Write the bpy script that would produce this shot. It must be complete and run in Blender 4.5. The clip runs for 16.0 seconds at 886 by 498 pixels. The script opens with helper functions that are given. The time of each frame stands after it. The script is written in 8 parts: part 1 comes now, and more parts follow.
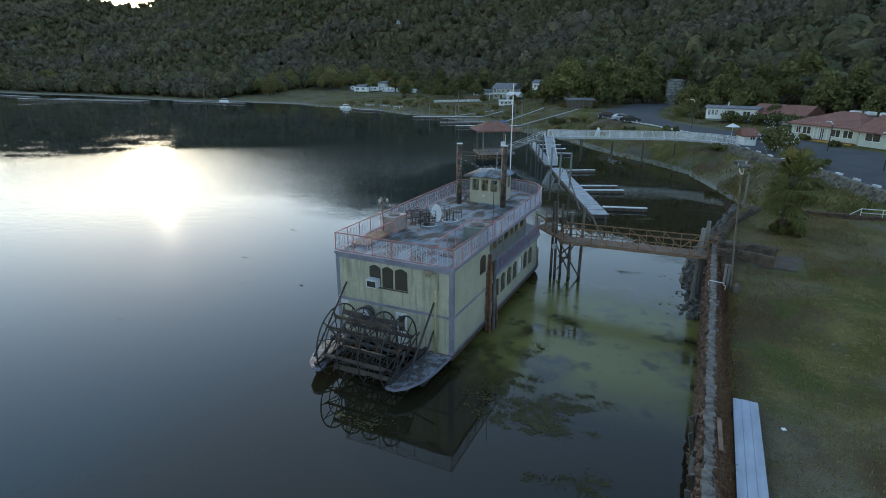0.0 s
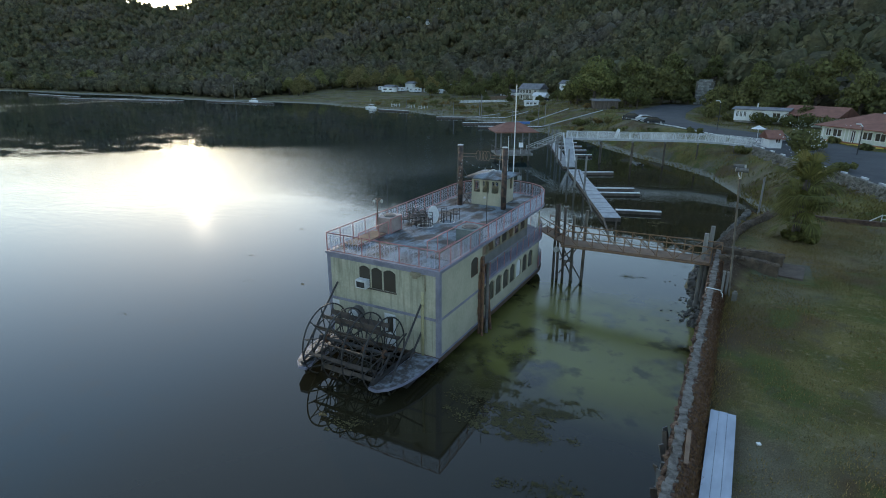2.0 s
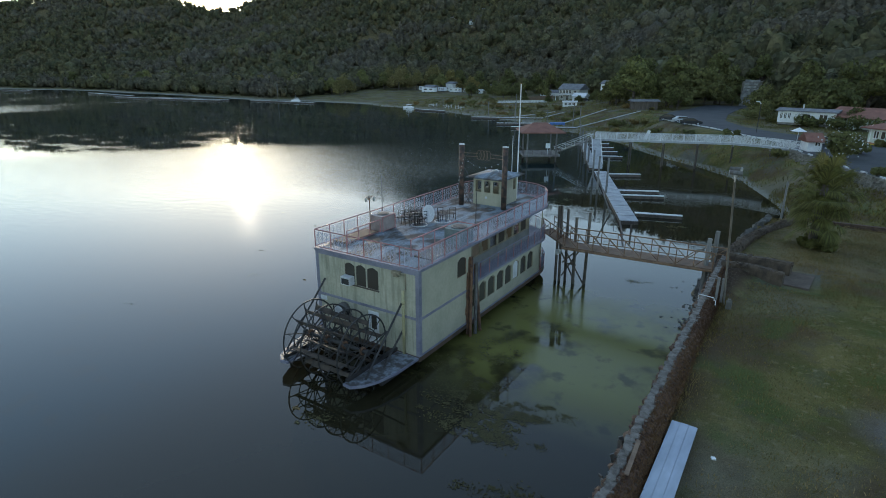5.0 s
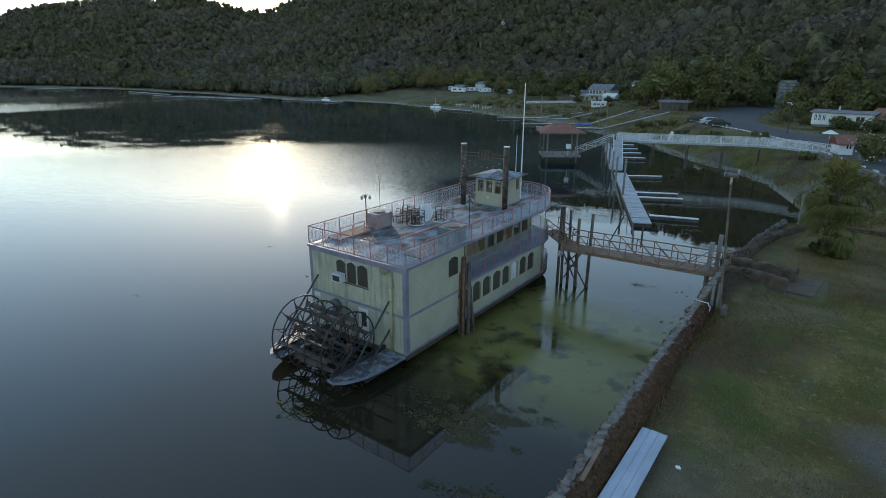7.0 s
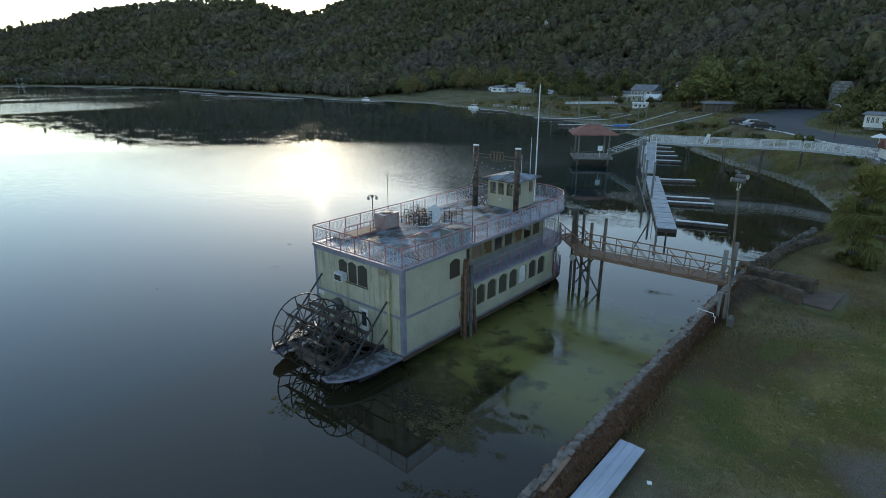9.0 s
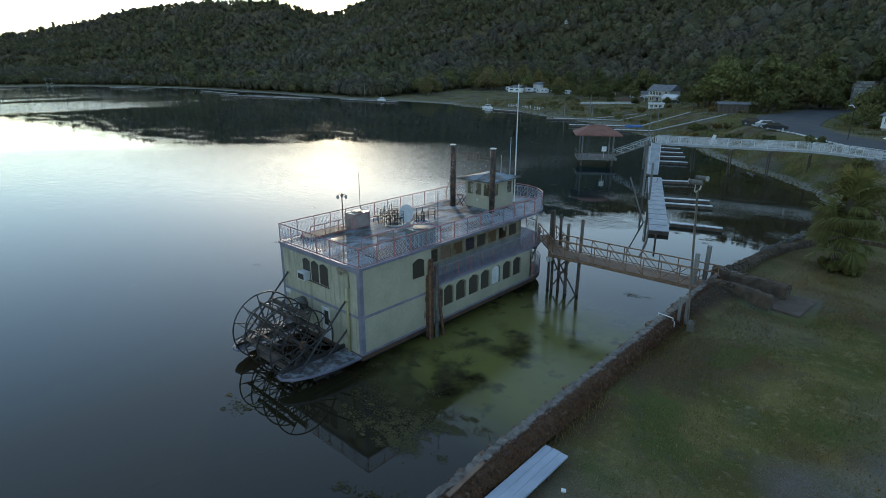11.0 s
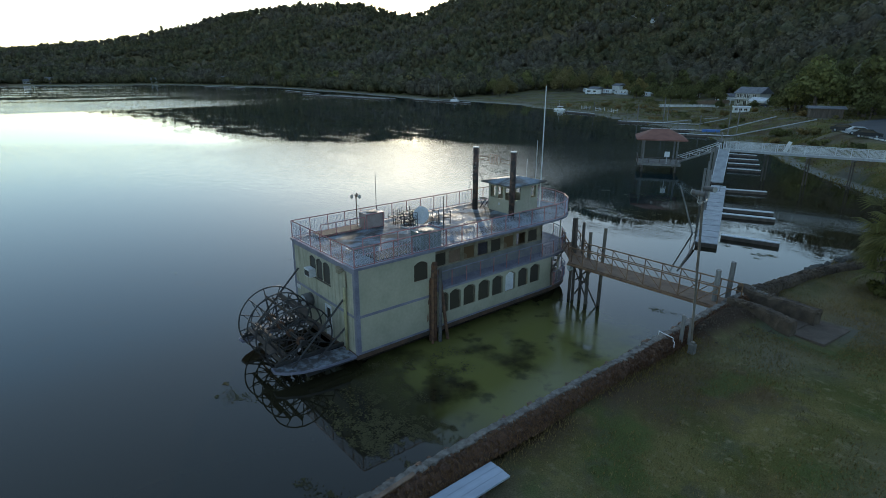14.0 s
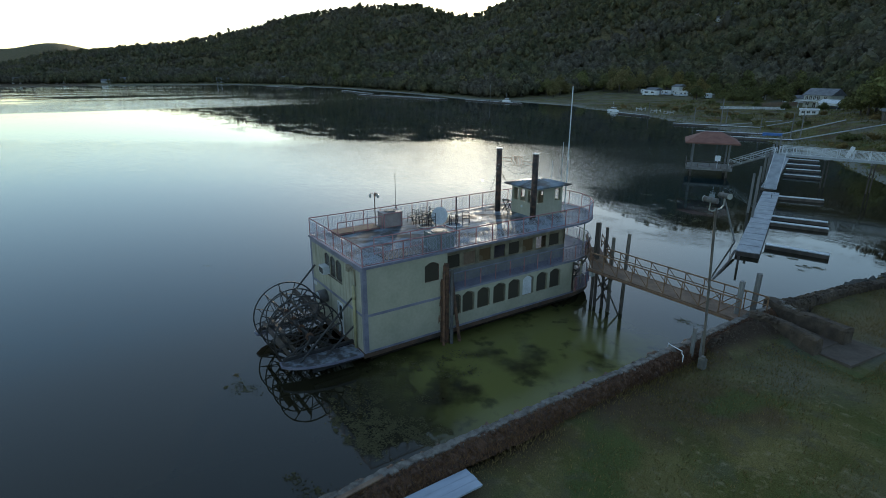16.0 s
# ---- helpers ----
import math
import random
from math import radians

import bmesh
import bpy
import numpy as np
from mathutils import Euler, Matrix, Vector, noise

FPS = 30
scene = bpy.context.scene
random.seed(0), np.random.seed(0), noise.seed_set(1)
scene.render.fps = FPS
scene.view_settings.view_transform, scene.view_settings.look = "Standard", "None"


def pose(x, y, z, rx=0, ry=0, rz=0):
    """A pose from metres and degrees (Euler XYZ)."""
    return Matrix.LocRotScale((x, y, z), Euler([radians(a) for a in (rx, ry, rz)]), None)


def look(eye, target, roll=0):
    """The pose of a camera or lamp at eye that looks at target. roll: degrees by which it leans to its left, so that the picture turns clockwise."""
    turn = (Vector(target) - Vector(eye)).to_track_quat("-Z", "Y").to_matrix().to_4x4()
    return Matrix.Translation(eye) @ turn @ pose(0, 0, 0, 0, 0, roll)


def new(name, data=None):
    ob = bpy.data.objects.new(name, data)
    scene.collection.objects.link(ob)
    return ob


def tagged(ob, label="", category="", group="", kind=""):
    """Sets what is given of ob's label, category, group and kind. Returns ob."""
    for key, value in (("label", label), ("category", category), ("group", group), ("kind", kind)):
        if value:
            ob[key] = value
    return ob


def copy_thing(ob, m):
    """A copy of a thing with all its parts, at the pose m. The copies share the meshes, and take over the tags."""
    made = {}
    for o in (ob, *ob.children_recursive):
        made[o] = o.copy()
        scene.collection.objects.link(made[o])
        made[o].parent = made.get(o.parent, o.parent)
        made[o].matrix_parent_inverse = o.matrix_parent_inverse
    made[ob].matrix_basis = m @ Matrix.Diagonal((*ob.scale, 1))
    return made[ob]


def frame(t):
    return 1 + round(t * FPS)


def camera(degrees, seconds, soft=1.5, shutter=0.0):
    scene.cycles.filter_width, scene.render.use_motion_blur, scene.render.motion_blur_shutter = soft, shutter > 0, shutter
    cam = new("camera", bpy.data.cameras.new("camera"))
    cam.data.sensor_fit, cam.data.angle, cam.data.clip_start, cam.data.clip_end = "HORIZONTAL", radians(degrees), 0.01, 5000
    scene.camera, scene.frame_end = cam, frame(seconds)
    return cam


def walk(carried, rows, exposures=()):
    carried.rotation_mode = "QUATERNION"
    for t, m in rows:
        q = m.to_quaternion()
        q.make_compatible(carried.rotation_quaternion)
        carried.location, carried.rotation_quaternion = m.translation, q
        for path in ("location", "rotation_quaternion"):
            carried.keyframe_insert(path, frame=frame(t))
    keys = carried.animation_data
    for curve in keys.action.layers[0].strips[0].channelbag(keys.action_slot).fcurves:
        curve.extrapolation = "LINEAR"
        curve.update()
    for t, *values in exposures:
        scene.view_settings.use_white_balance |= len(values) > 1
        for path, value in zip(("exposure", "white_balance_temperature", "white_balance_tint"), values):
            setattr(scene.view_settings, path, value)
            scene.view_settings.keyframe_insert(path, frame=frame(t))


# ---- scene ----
cam = camera(77.0, 16.0, 0.95)
METRES, EYE, TILT, LEAN, TURN = 20.0, 16.75, 0.0, 0.0, 25.2
ROWS = [
    (0.0, 0.0, 0.0, 0.0, 0.04, -17.98, -0.13),
    (0.5, 0.0285, 0.0016, 0.0013, 0.8, -17.97, -0.13),
    (1.0, 0.0562, 0.0034, 0.0026, 1.56, -17.96, -0.11),
    (1.5, 0.0835, 0.0056, 0.0034, 2.31, -17.96, -0.1),
    (2.0, 0.1105, 0.009, 0.003, 3.06, -17.96, -0.1),
    (2.5, 0.1382, 0.0122, 0.0022, 3.83, -17.97, -0.08),
    (3.0, 0.1651, 0.0148, 0.002, 4.58, -17.96, -0.07),
    (3.5, 0.1917, 0.0179, 0.0017, 5.31, -17.96, -0.07),
    (4.0, 0.2185, 0.0214, 0.0017, 6.07, -17.96, -0.06),
    (6.5, 0.3572, 0.0426, -0.0064, 9.82, -17.93, -0.13),
    (7.0, 0.3852, 0.0495, -0.005, 10.77, -17.94, -0.14),
    (7.5, 0.4134, 0.0567, -0.0037, 12.02, -17.93, -0.12),
    (8.0, 0.4407, 0.064, -0.0028, 13.26, -17.92, -0.13),
    (8.5, 0.4676, 0.0712, -0.0021, 14.35, -17.93, -0.12),
    (9.0, 0.4952, 0.0798, -0.0014, 15.06, -17.93, -0.1),
    (11.5, 0.6935, 0.1538, -0.0054, 18.09, -17.92, -0.12),
    (12.0, 0.729, 0.1707, -0.0057, 19.25, -17.91, -0.15),
    (12.5, 0.7596, 0.1864, -0.0055, 20.68, -17.9, -0.16),
    (13.0, 0.7873, 0.2016, -0.005, 22.19, -17.88, -0.16),
    (13.5, 0.814, 0.2163, -0.003, 23.71, -17.89, -0.18),
    (14.0, 0.8411, 0.2313, -0.0017, 25.24, -17.88, -0.17),
    (14.5, 0.867, 0.247, -0.0017, 26.76, -17.86, -0.18),
    (15.0, 0.8921, 0.2638, -0.0024, 28.26, -17.86, -0.17),
    (15.5, 0.9161, 0.2807, -0.0021, 29.68, -17.86, -0.18),
    (16.0, 0.9387, 0.2973, -0.0025, 30.81, -17.86, -0.18),
]
walk(cam, [(t, pose(0, 0, EYE, TILT, LEAN, TURN) @ pose(METRES * x, METRES * y, METRES * z, 90 + pitch, roll, yaw)) for t, x, y, z, yaw, pitch, roll in ROWS],
     [(0.0, 2.06, 6500, 10), (7.0, 1.92, 6450, 9), (12.0, 1.75, 6300, 8), (16.0, 1.47, 6150, 7)])

# ---- light ----
SUN_AZ, SUN_EL = -52.4, 6.0          # degrees from +y towards +x, and above the horizon
world = bpy.data.worlds.new("world")
scene.world = world
world.use_nodes = True
wt = world.node_tree
sky = wt.nodes.new("ShaderNodeTexSky")
sky.sky_type, sky.sun_disc = "NISHITA", False
sky.sun_elevation, sky.sun_rotation = radians(SUN_EL), radians(SUN_AZ)
sky.air_density, sky.dust_density, sky.ozone_density = 0.97, 0.27, 1.95
wt.nodes["Background"].inputs["Strength"].default_value = 0.13
thin_cloud = wt.nodes.new("ShaderNodeHueSaturation")       # a thin white veil of haze
thin_cloud.inputs["Saturation"].default_value = 0.88
wt.links.new(sky.outputs["Color"], thin_cloud.inputs["Color"])
wt.links.new(thin_cloud.outputs["Color"], wt.nodes["Background"].inputs["Color"])
sun = new("sun", bpy.data.lights.new("sun", "SUN"))
sun.data.energy, sun.data.angle, sun.data.color = 2.0, radians(1.2), (1.0, 0.86, 0.66)
sx, sy = math.sin(radians(SUN_AZ)) * math.cos(radians(SUN_EL)), math.cos(radians(SUN_AZ)) * math.cos(radians(SUN_EL))
sun.matrix_world = look((sx * 200, sy * 200, 200 * math.sin(radians(SUN_EL))), (0, 0, 0))


# ---- materials ----
def mat(name, c1, c2, scale=2.0, rough=0.7, bump=0.2, metal=0.0, fine=8.0, streak=None, rnd=0.0, stretch=(1, 1, 1), spec=0.5, grain=0.25, detail=4.0, edge=(0.35, 0.65)):
    """Two colours in large patches, a finer grain over them, relief, and dirt that runs down where streak is a colour."""
    m = bpy.data.materials.new(name)
    m.use_nodes = True
    nt = m.node_tree
    nd, ln = nt.nodes, nt.links
    b = nd["Principled BSDF"]
    geo = nd.new("ShaderNodeNewGeometry")
    mp = nd.new("ShaderNodeMapping")
    mp.inputs["Scale"].default_value = stretch
    ln.new(geo.outputs["Position"], mp.inputs["Vector"])
    n1, n2 = nd.new("ShaderNodeTexNoise"), nd.new("ShaderNodeTexNoise")
    for n, s, d in ((n1, scale, detail), (n2, scale * fine, 3.0)):
        n.inputs["Scale"].default_value, n.inputs["Detail"].default_value = s, d
        ln.new(mp.outputs["Vector"], n.inputs["Vector"])
    ramp = nd.new("ShaderNodeValToRGB")
    ramp.color_ramp.elements[0].position, ramp.color_ramp.elements[1].position = edge
    ramp.color_ramp.elements[0].color, ramp.color_ramp.elements[1].color = (*c1, 1), (*c2, 1)
    ln.new(n1.outputs["Fac"], ramp.inputs["Fac"])
    col = ramp.outputs["Color"]
    if streak:
        mp2 = nd.new("ShaderNodeMapping")
        mp2.inputs["Scale"].default_value = (3.1, 3.1, 0.22)
        ln.new(geo.outputs["Position"], mp2.inputs["Vector"])
        n3 = nd.new("ShaderNodeTexNoise")
        n3.inputs["Scale"].default_value, n3.inputs["Detail"].default_value = 2.0, 5.0
        ln.new(mp2.outputs["Vector"], n3.inputs["Vector"])
        r3 = nd.new("ShaderNodeMapRange")
        r3.inputs["From Min"].default_value, r3.inputs["From Max"].default_value, r3.inputs["To Max"].default_value = 0.5, 0.74, 0.62
        ln.new(n3.outputs["Fac"], r3.inputs["Value"])
        mx = nd.new("ShaderNodeMix")
        mx.data_type = "RGBA"
        ln.new(r3.outputs["Result"], mx.inputs["Factor"])
        ln.new(col, mx.inputs["A"])
        mx.inputs["B"].default_value = (*streak, 1)
        col = mx.outputs["Result"]
    var = nd.new("ShaderNodeMapRange")
    var.inputs["To Min"].default_value, var.inputs["To Max"].default_value = 1 - grain, 1 + grain
    ln.new(n2.outputs["Fac"], var.inputs["Value"])
    fac = var.outputs["Result"]
    if rnd:
        oi = nd.new("ShaderNodeObjectInfo")
        rr = nd.new("ShaderNodeMapRange")
        rr.inputs["To Min"].default_value, rr.inputs["To Max"].default_value = 1 - rnd, 1 + rnd
        ln.new(oi.outputs["Random"], rr.inputs["Value"])
        mu = nd.new("ShaderNodeMath")
        mu.operation = "MULTIPLY"
        ln.new(fac, mu.inputs[0]), ln.new(rr.outputs["Result"], mu.inputs[1])
        fac = mu.outputs[0]
    hs = nd.new("ShaderNodeHueSaturation")
    ln.new(col, hs.inputs["Color"]), ln.new(fac, hs.inputs["Value"])
    ln.new(hs.outputs["Color"], b.inputs["Base Color"])
    b.inputs["Roughness"].default_value, b.inputs["Metallic"].default_value = rough, metal
    b.inputs["Specular IOR Level"].default_value = spec
    if bump:
        bp = nd.new("ShaderNodeBump")
        bp.inputs["Strength"].default_value, bp.inputs["Distance"].default_value = bump, 0.05
        ln.new(n2.outputs["Fac"], bp.inputs["Height"]), ln.new(bp.outputs["Normal"], b.inputs["Normal"])
    return m


def leaf_mat(name, c1, c2, spread=0.35, mottle=0.0, bare=None):
    """Leaves: a colour of its own for each clump, and some light that comes through."""
    c1, c2 = [tuple(v * k for v, k in zip(c, (1.1, 0.97, 0.78))) for c in (c1, c2)]
    m = bpy.data.materials.new(name)
    m.use_nodes = True
    nd, ln = m.node_tree.nodes, m.node_tree.links
    b = nd["Principled BSDF"]
    geo = nd.new("ShaderNodeNewGeometry")
    n = nd.new("ShaderNodeTexNoise")
    n.inputs["Scale"].default_value, n.inputs["Detail"].default_value = 0.06, 3.0
    ln.new(geo.outputs["Position"], n.inputs["Vector"])
    ramp = nd.new("ShaderNodeValToRGB")
    ramp.color_ramp.elements[0].position, ramp.color_ramp.elements[1].position = 0.38, 0.62
    ramp.color_ramp.elements[0].color, ramp.color_ramp.elements[1].color = (*c1, 1), (*c2, 1)
    ln.new(n.outputs["Fac"], ramp.inputs["Fac"])
    rr = nd.new("ShaderNodeMapRange")
    rr.inputs["To Min"].default_value, rr.inputs["To Max"].default_value = 1 - spread, 1 + spread
    ln.new(geo.outputs["Random Per Island"], rr.inputs["Value"])
    hs = nd.new("ShaderNodeHueSaturation")
    value = rr.outputs["Result"]
    if mottle:
        n2 = nd.new("ShaderNodeTexNoise")
        n2.inputs["Scale"].default_value, n2.inputs["Detail"].default_value = 0.8, 4.0
        ln.new(geo.outputs["Position"], n2.inputs["Vector"])
        r2 = nd.new("ShaderNodeMapRange")
        r2.inputs["From Min"].default_value, r2.inputs["From Max"].default_value = 0.3, 0.7
        r2.inputs["To Min"].default_value, r2.inputs["To Max"].default_value = 1 - mottle, 1 + mottle
        ln.new(n2.outputs["Fac"], r2.inputs["Value"])
        k = nd.new("ShaderNodeMath")
        k.operation = "MULTIPLY"
        ln.new(value, k.inputs[0]), ln.new(r2.outputs["Result"], k.inputs[1])
        value = k.outputs[0]
        bp = nd.new("ShaderNodeBump")
        bp.inputs["Strength"].default_value, bp.inputs["Distance"].default_value = 0.6, 0.8
        ln.new(n2.outputs["Fac"], bp.inputs["Height"]), ln.new(bp.outputs["Normal"], b.inputs["Normal"])
    col = ramp.outputs["Color"]
    if bare:                                    # whole stands of leafless grey-brown trees between the green ones
        n.inputs["Scale"].default_value = 0.11
        n3 = nd.new("ShaderNodeTexNoise")
        n3.inputs["Scale"].default_value, n3.inputs["Detail"].default_value = 0.016, 6.0
        ln.new(geo.outputs["Position"], n3.inputs["Vector"])
        r3 = nd.new("ShaderNodeMapRange")
        r3.inputs["From Min"].default_value, r3.inputs["From Max"].default_value, r3.inputs["To Max"].default_value = 0.47, 0.63, 0.75
        ln.new(n3.outputs["Fac"], r3.inputs["Value"])
        mx = nd.new("ShaderNodeMix")
        mx.data_type = "RGBA"
        ln.new(r3.outputs["Result"], mx.inputs["Factor"]), ln.new(col, mx.inputs["A"])
        mx.inputs["B"].default_value = (*bare, 1)
        col = mx.outputs["Result"]
    ln.new(col, hs.inputs["Color"]), ln.new(value, hs.inputs["Value"])
    ln.new(hs.outputs["Color"], b.inputs["Base Color"])
    b.inputs["Roughness"].default_value = 0.75
    b.inputs["Specular IOR Level"].default_value = 0.2
    tr = nd.new("ShaderNodeBsdfTranslucent")
    ln.new(hs.outputs["Color"], tr.inputs["Color"])
    mix = nd.new("ShaderNodeMixShader")
    mix.inputs["Fac"].default_value = 0.3
    ln.new(b.outputs["BSDF"], mix.inputs[1]), ln.new(tr.outputs["BSDF"], mix.inputs[2])
    ln.new(mix.outputs["Shader"], nd["Material Output"].inputs["Surface"])
    return m


def ground_mat():
    """Grass in green and dry patches, pale mud along the water's edge, dark soil and scrub on the hills."""
    m = bpy.data.materials.new("ground_grass")
    m.use_nodes = True
    nd, ln = m.node_tree.nodes, m.node_tree.links
    b = nd["Principled BSDF"]
    geo = nd.new("ShaderNodeNewGeometry")

    def noise_at(scale, detail=5.0):
        n = nd.new("ShaderNodeTexNoise")
        n.inputs["Scale"].default_value, n.inputs["Detail"].default_value = scale, detail
        ln.new(geo.outputs["Position"], n.inputs["Vector"])
        return n.outputs["Fac"]

    def mix(f, a, c):
        mx = nd.new("ShaderNodeMix")
        mx.data_type = "RGBA"
        ln.new(f, mx.inputs["Factor"])
        for s, v in (("A", a), ("B", c)):
            if isinstance(v, tuple):
                mx.inputs[s].default_value = (*v, 1)
            else:
                ln.new(v, mx.inputs[s])
        return mx.outputs["Result"]

    def rng(f, lo, hi, t0=0.0, t1=1.0):
        r = nd.new("ShaderNodeMapRange")
        r.inputs["From Min"].default_value, r.inputs["From Max"].default_value = lo, hi
        r.inputs["To Min"].default_value, r.inputs["To Max"].default_value = t0, t1
        ln.new(f, r.inputs["Value"])
        return r.outputs["Result"]

    big, mid, fine, blade = noise_at(0.07), noise_at(0.45), noise_at(3.0), noise_at(22.0)
    grass = mix(rng(mid, 0.38, 0.62), (0.102, 0.10, 0.029), (0.17, 0.142, 0.052))
    grass = mix(rng(fine, 0.54, 0.74), grass, (0.23, 0.19, 0.10))
    grass = mix(rng(big, 0.47, 0.6, 0.0, 0.8), grass, (0.17, 0.148, 0.105))
    grass = mix(rng(noise_at(0.16, 7.0), 0.49, 0.6, 0.0, 0.85), grass, (0.098, 0.066, 0.036))
    grass = mix(rng(noise_at(0.31, 7.0), 0.55, 0.64, 0.0, 0.7), grass, (0.082, 0.105, 0.03))
    grass = mix(rng(noise_at(0.12, 5.0), 0.56, 0.66, 0.0, 0.75), grass, (0.15, 0.142, 0.125))
    grass = mix(rng(noise_at(1.1, 5.0), 0.56, 0.68, 0.0, 0.6), grass, (0.11, 0.095, 0.06))
    hill = mix(rng(mid, 0.4, 0.6), (0.10, 0.085, 0.038), (0.17, 0.13, 0.068))
    sep = nd.new("ShaderNodeSeparateXYZ")
    ln.new(geo.outputs["Position"], sep.inputs["Vector"])
    wob = nd.new("ShaderNodeMath")
    wob.operation = "MULTIPLY_ADD"
    ln.new(mid, wob.inputs[0])
    wob.inputs[1].default_value = 0.5
    ln.new(sep.outputs["Z"], wob.inputs[2])
    col = mix(rng(wob.outputs[0], 0.87, 1.12), (0.235, 0.228, 0.19), grass)
    def both_of(f, g):
        k = nd.new("ShaderNodeMath")
        k.operation = "MULTIPLY"
        ln.new(f, k.inputs[0]), ln.new(g, k.inputs[1])
        return k.outputs[0]
    dry = both_of(both_of(rng(sep.outputs["Y"], 42.0, 46.5), rng(sep.outputs["Y"], 62.0, 56.0)), both_of(rng(sep.outputs["X"], 15.0, 8.0), rng(noise_at(0.5, 6.0), 0.36, 0.56, 0.15, 0.85)))
    col = mix(dry, col, (0.215, 0.17, 0.095))       # the dry end of the lawn
    soil = both_of(both_of(rng(sep.outputs["X"], 3.9, 2.3), rng(sep.outputs["Y"], 45.0, 43.0)), rng(noise_at(0.9, 6.0), 0.36, 0.56, 0.25, 0.95))
    col = mix(soil, col, (0.085, 0.052, 0.032))     # bare red-brown soil along the wall
    col = mix(both_of(rng(sep.outputs["Z"], 4.32, 4.5), rng(sep.outputs["Y"], 45.0, 44.0)), col, (0.07, 0.048, 0.032))
    col = mix(rng(sep.outputs["Z"], 6.0, 12.0), col, hill)
    hs = nd.new("ShaderNodeHueSaturation")
    ln.new(col, hs.inputs["Color"]), ln.new(rng(blade, 0.2, 0.8, 0.55, 1.45), hs.inputs["Value"])
    ln.new(hs.outputs["Color"], b.inputs["Base Color"])
    b.inputs["Roughness"].default_value, b.inputs["Specular IOR Level"].default_value = 0.95, 0.1
    bp = nd.new("ShaderNodeBump")
    bp.inputs["Strength"].default_value, bp.inputs["Distance"].default_value = 0.7, 0.12
    ln.new(blade, bp.inputs["Height"]), ln.new(bp.outputs["Normal"], b.inputs["Normal"])
    return m


def water_mat():
    """Calm dark lake water, faint ripples in drifting bands, green with submerged weed in the shallows beside the wall."""
    m = bpy.data.materials.new("lake_water")
    m.use_nodes = True
    nd, ln = m.node_tree.nodes, m.node_tree.links
    b = nd["Principled BSDF"]
    geo = nd.new("ShaderNodeNewGeometry")
    sep = nd.new("ShaderNodeSeparateXYZ")
    ln.new(geo.outputs["Position"], sep.inputs["Vector"])

    def noise_at(scale, detail, stretch=(1, 1, 1), turn=35):
        mp = nd.new("ShaderNodeMapping")
        mp.inputs["Scale"].default_value = stretch
        mp.inputs["Rotation"].default_value = (0, 0, radians(turn))
        ln.new(geo.outputs["Position"], mp.inputs["Vector"])
        n = nd.new("ShaderNodeTexNoise")
        n.inputs["Scale"].default_value, n.inputs["Detail"].default_value = scale, detail
        ln.new(mp.outputs["Vector"], n.inputs["Vector"])
        return n.outputs["Fac"]

    def rng(f, lo, hi, t0=0.0, t1=1.0, smooth=True):
        r = nd.new("ShaderNodeMapRange")
        r.interpolation_type = "SMOOTHSTEP" if smooth else "LINEAR"
        r.inputs["From Min"].default_value, r.inputs["From Max"].default_value = lo, hi
        r.inputs["To Min"].default_value, r.inputs["To Max"].default_value = t0, t1
        ln.new(f, r.inputs["Value"])
        return r.outputs["Result"]

    def mul(*fs):
        out = fs[0]
        for f in fs[1:]:
            k = nd.new("ShaderNodeMath")
            k.operation = "MULTIPLY"
            for s, v in zip(k.inputs, (out, f)):
                if isinstance(v, (int, float)):
                    s.default_value = v
                else:
                    ln.new(v, s)
            out = k.outputs[0]
        return out

    # the weed bed: between the boat and the wall, thinning out to the lake
    weed = mul(rng(sep.outputs["X"], -15.0, -8.5), rng(sep.outputs["Y"], 23.5, 29.5), rng(sep.outputs["Y"], 45.0, 37.5), rng(noise_at(0.3, 7.0), 0.28, 0.52))
    mx = nd.new("ShaderNodeMix")
    mx.data_type = "RGBA"
    mx.inputs["B"].default_value = (0.195, 0.185, 0.052, 1)
    brown = nd.new("ShaderNodeMix")
    brown.data_type = "RGBA"
    brown.inputs["A"].default_value, brown.inputs["B"].default_value = (0.013, 0.027, 0.029, 1), (0.024, 0.02, 0.01, 1)
    ln.new(mul(rng(sep.outputs["X"], -26.0, -17.0), rng(sep.outputs["Y"], 150.0, 110.0)), brown.inputs["Factor"])
    ln.new(brown.outputs["Result"], mx.inputs["A"])
    ln.new(weed, mx.inputs["Factor"])
    spots = nd.new("ShaderNodeMix")
    spots.data_type = "RGBA"
    spots.inputs["B"].default_value = (0.024, 0.022, 0.012, 1)
    ln.new(mx.outputs["Result"], spots.inputs["A"])
    ln.new(rng(noise_at(0.8, 9.0), 0.55, 0.7, 0.0, 0.65), spots.inputs["Factor"])
    ln.new(spots.outputs["Result"], b.inputs["Base Color"])
    b.inputs["IOR"].default_value = 1.4
    ln.new(rng(weed, 0.15, 0.8, 0.5, 0.3), b.inputs["Specular IOR Level"])
    # wind: the open lake is lightly rippled in drifting bands, the water round the boat lies calm; the outer limit is
    # set to fit the camera's view
    reach = nd.new("ShaderNodeVectorMath")       # distance from the camera's start point towards the sun
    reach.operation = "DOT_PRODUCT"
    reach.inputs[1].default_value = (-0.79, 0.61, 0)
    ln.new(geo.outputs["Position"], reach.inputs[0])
    view_cutoff = rng(reach.outputs["Value"], 138.0, 114.0)
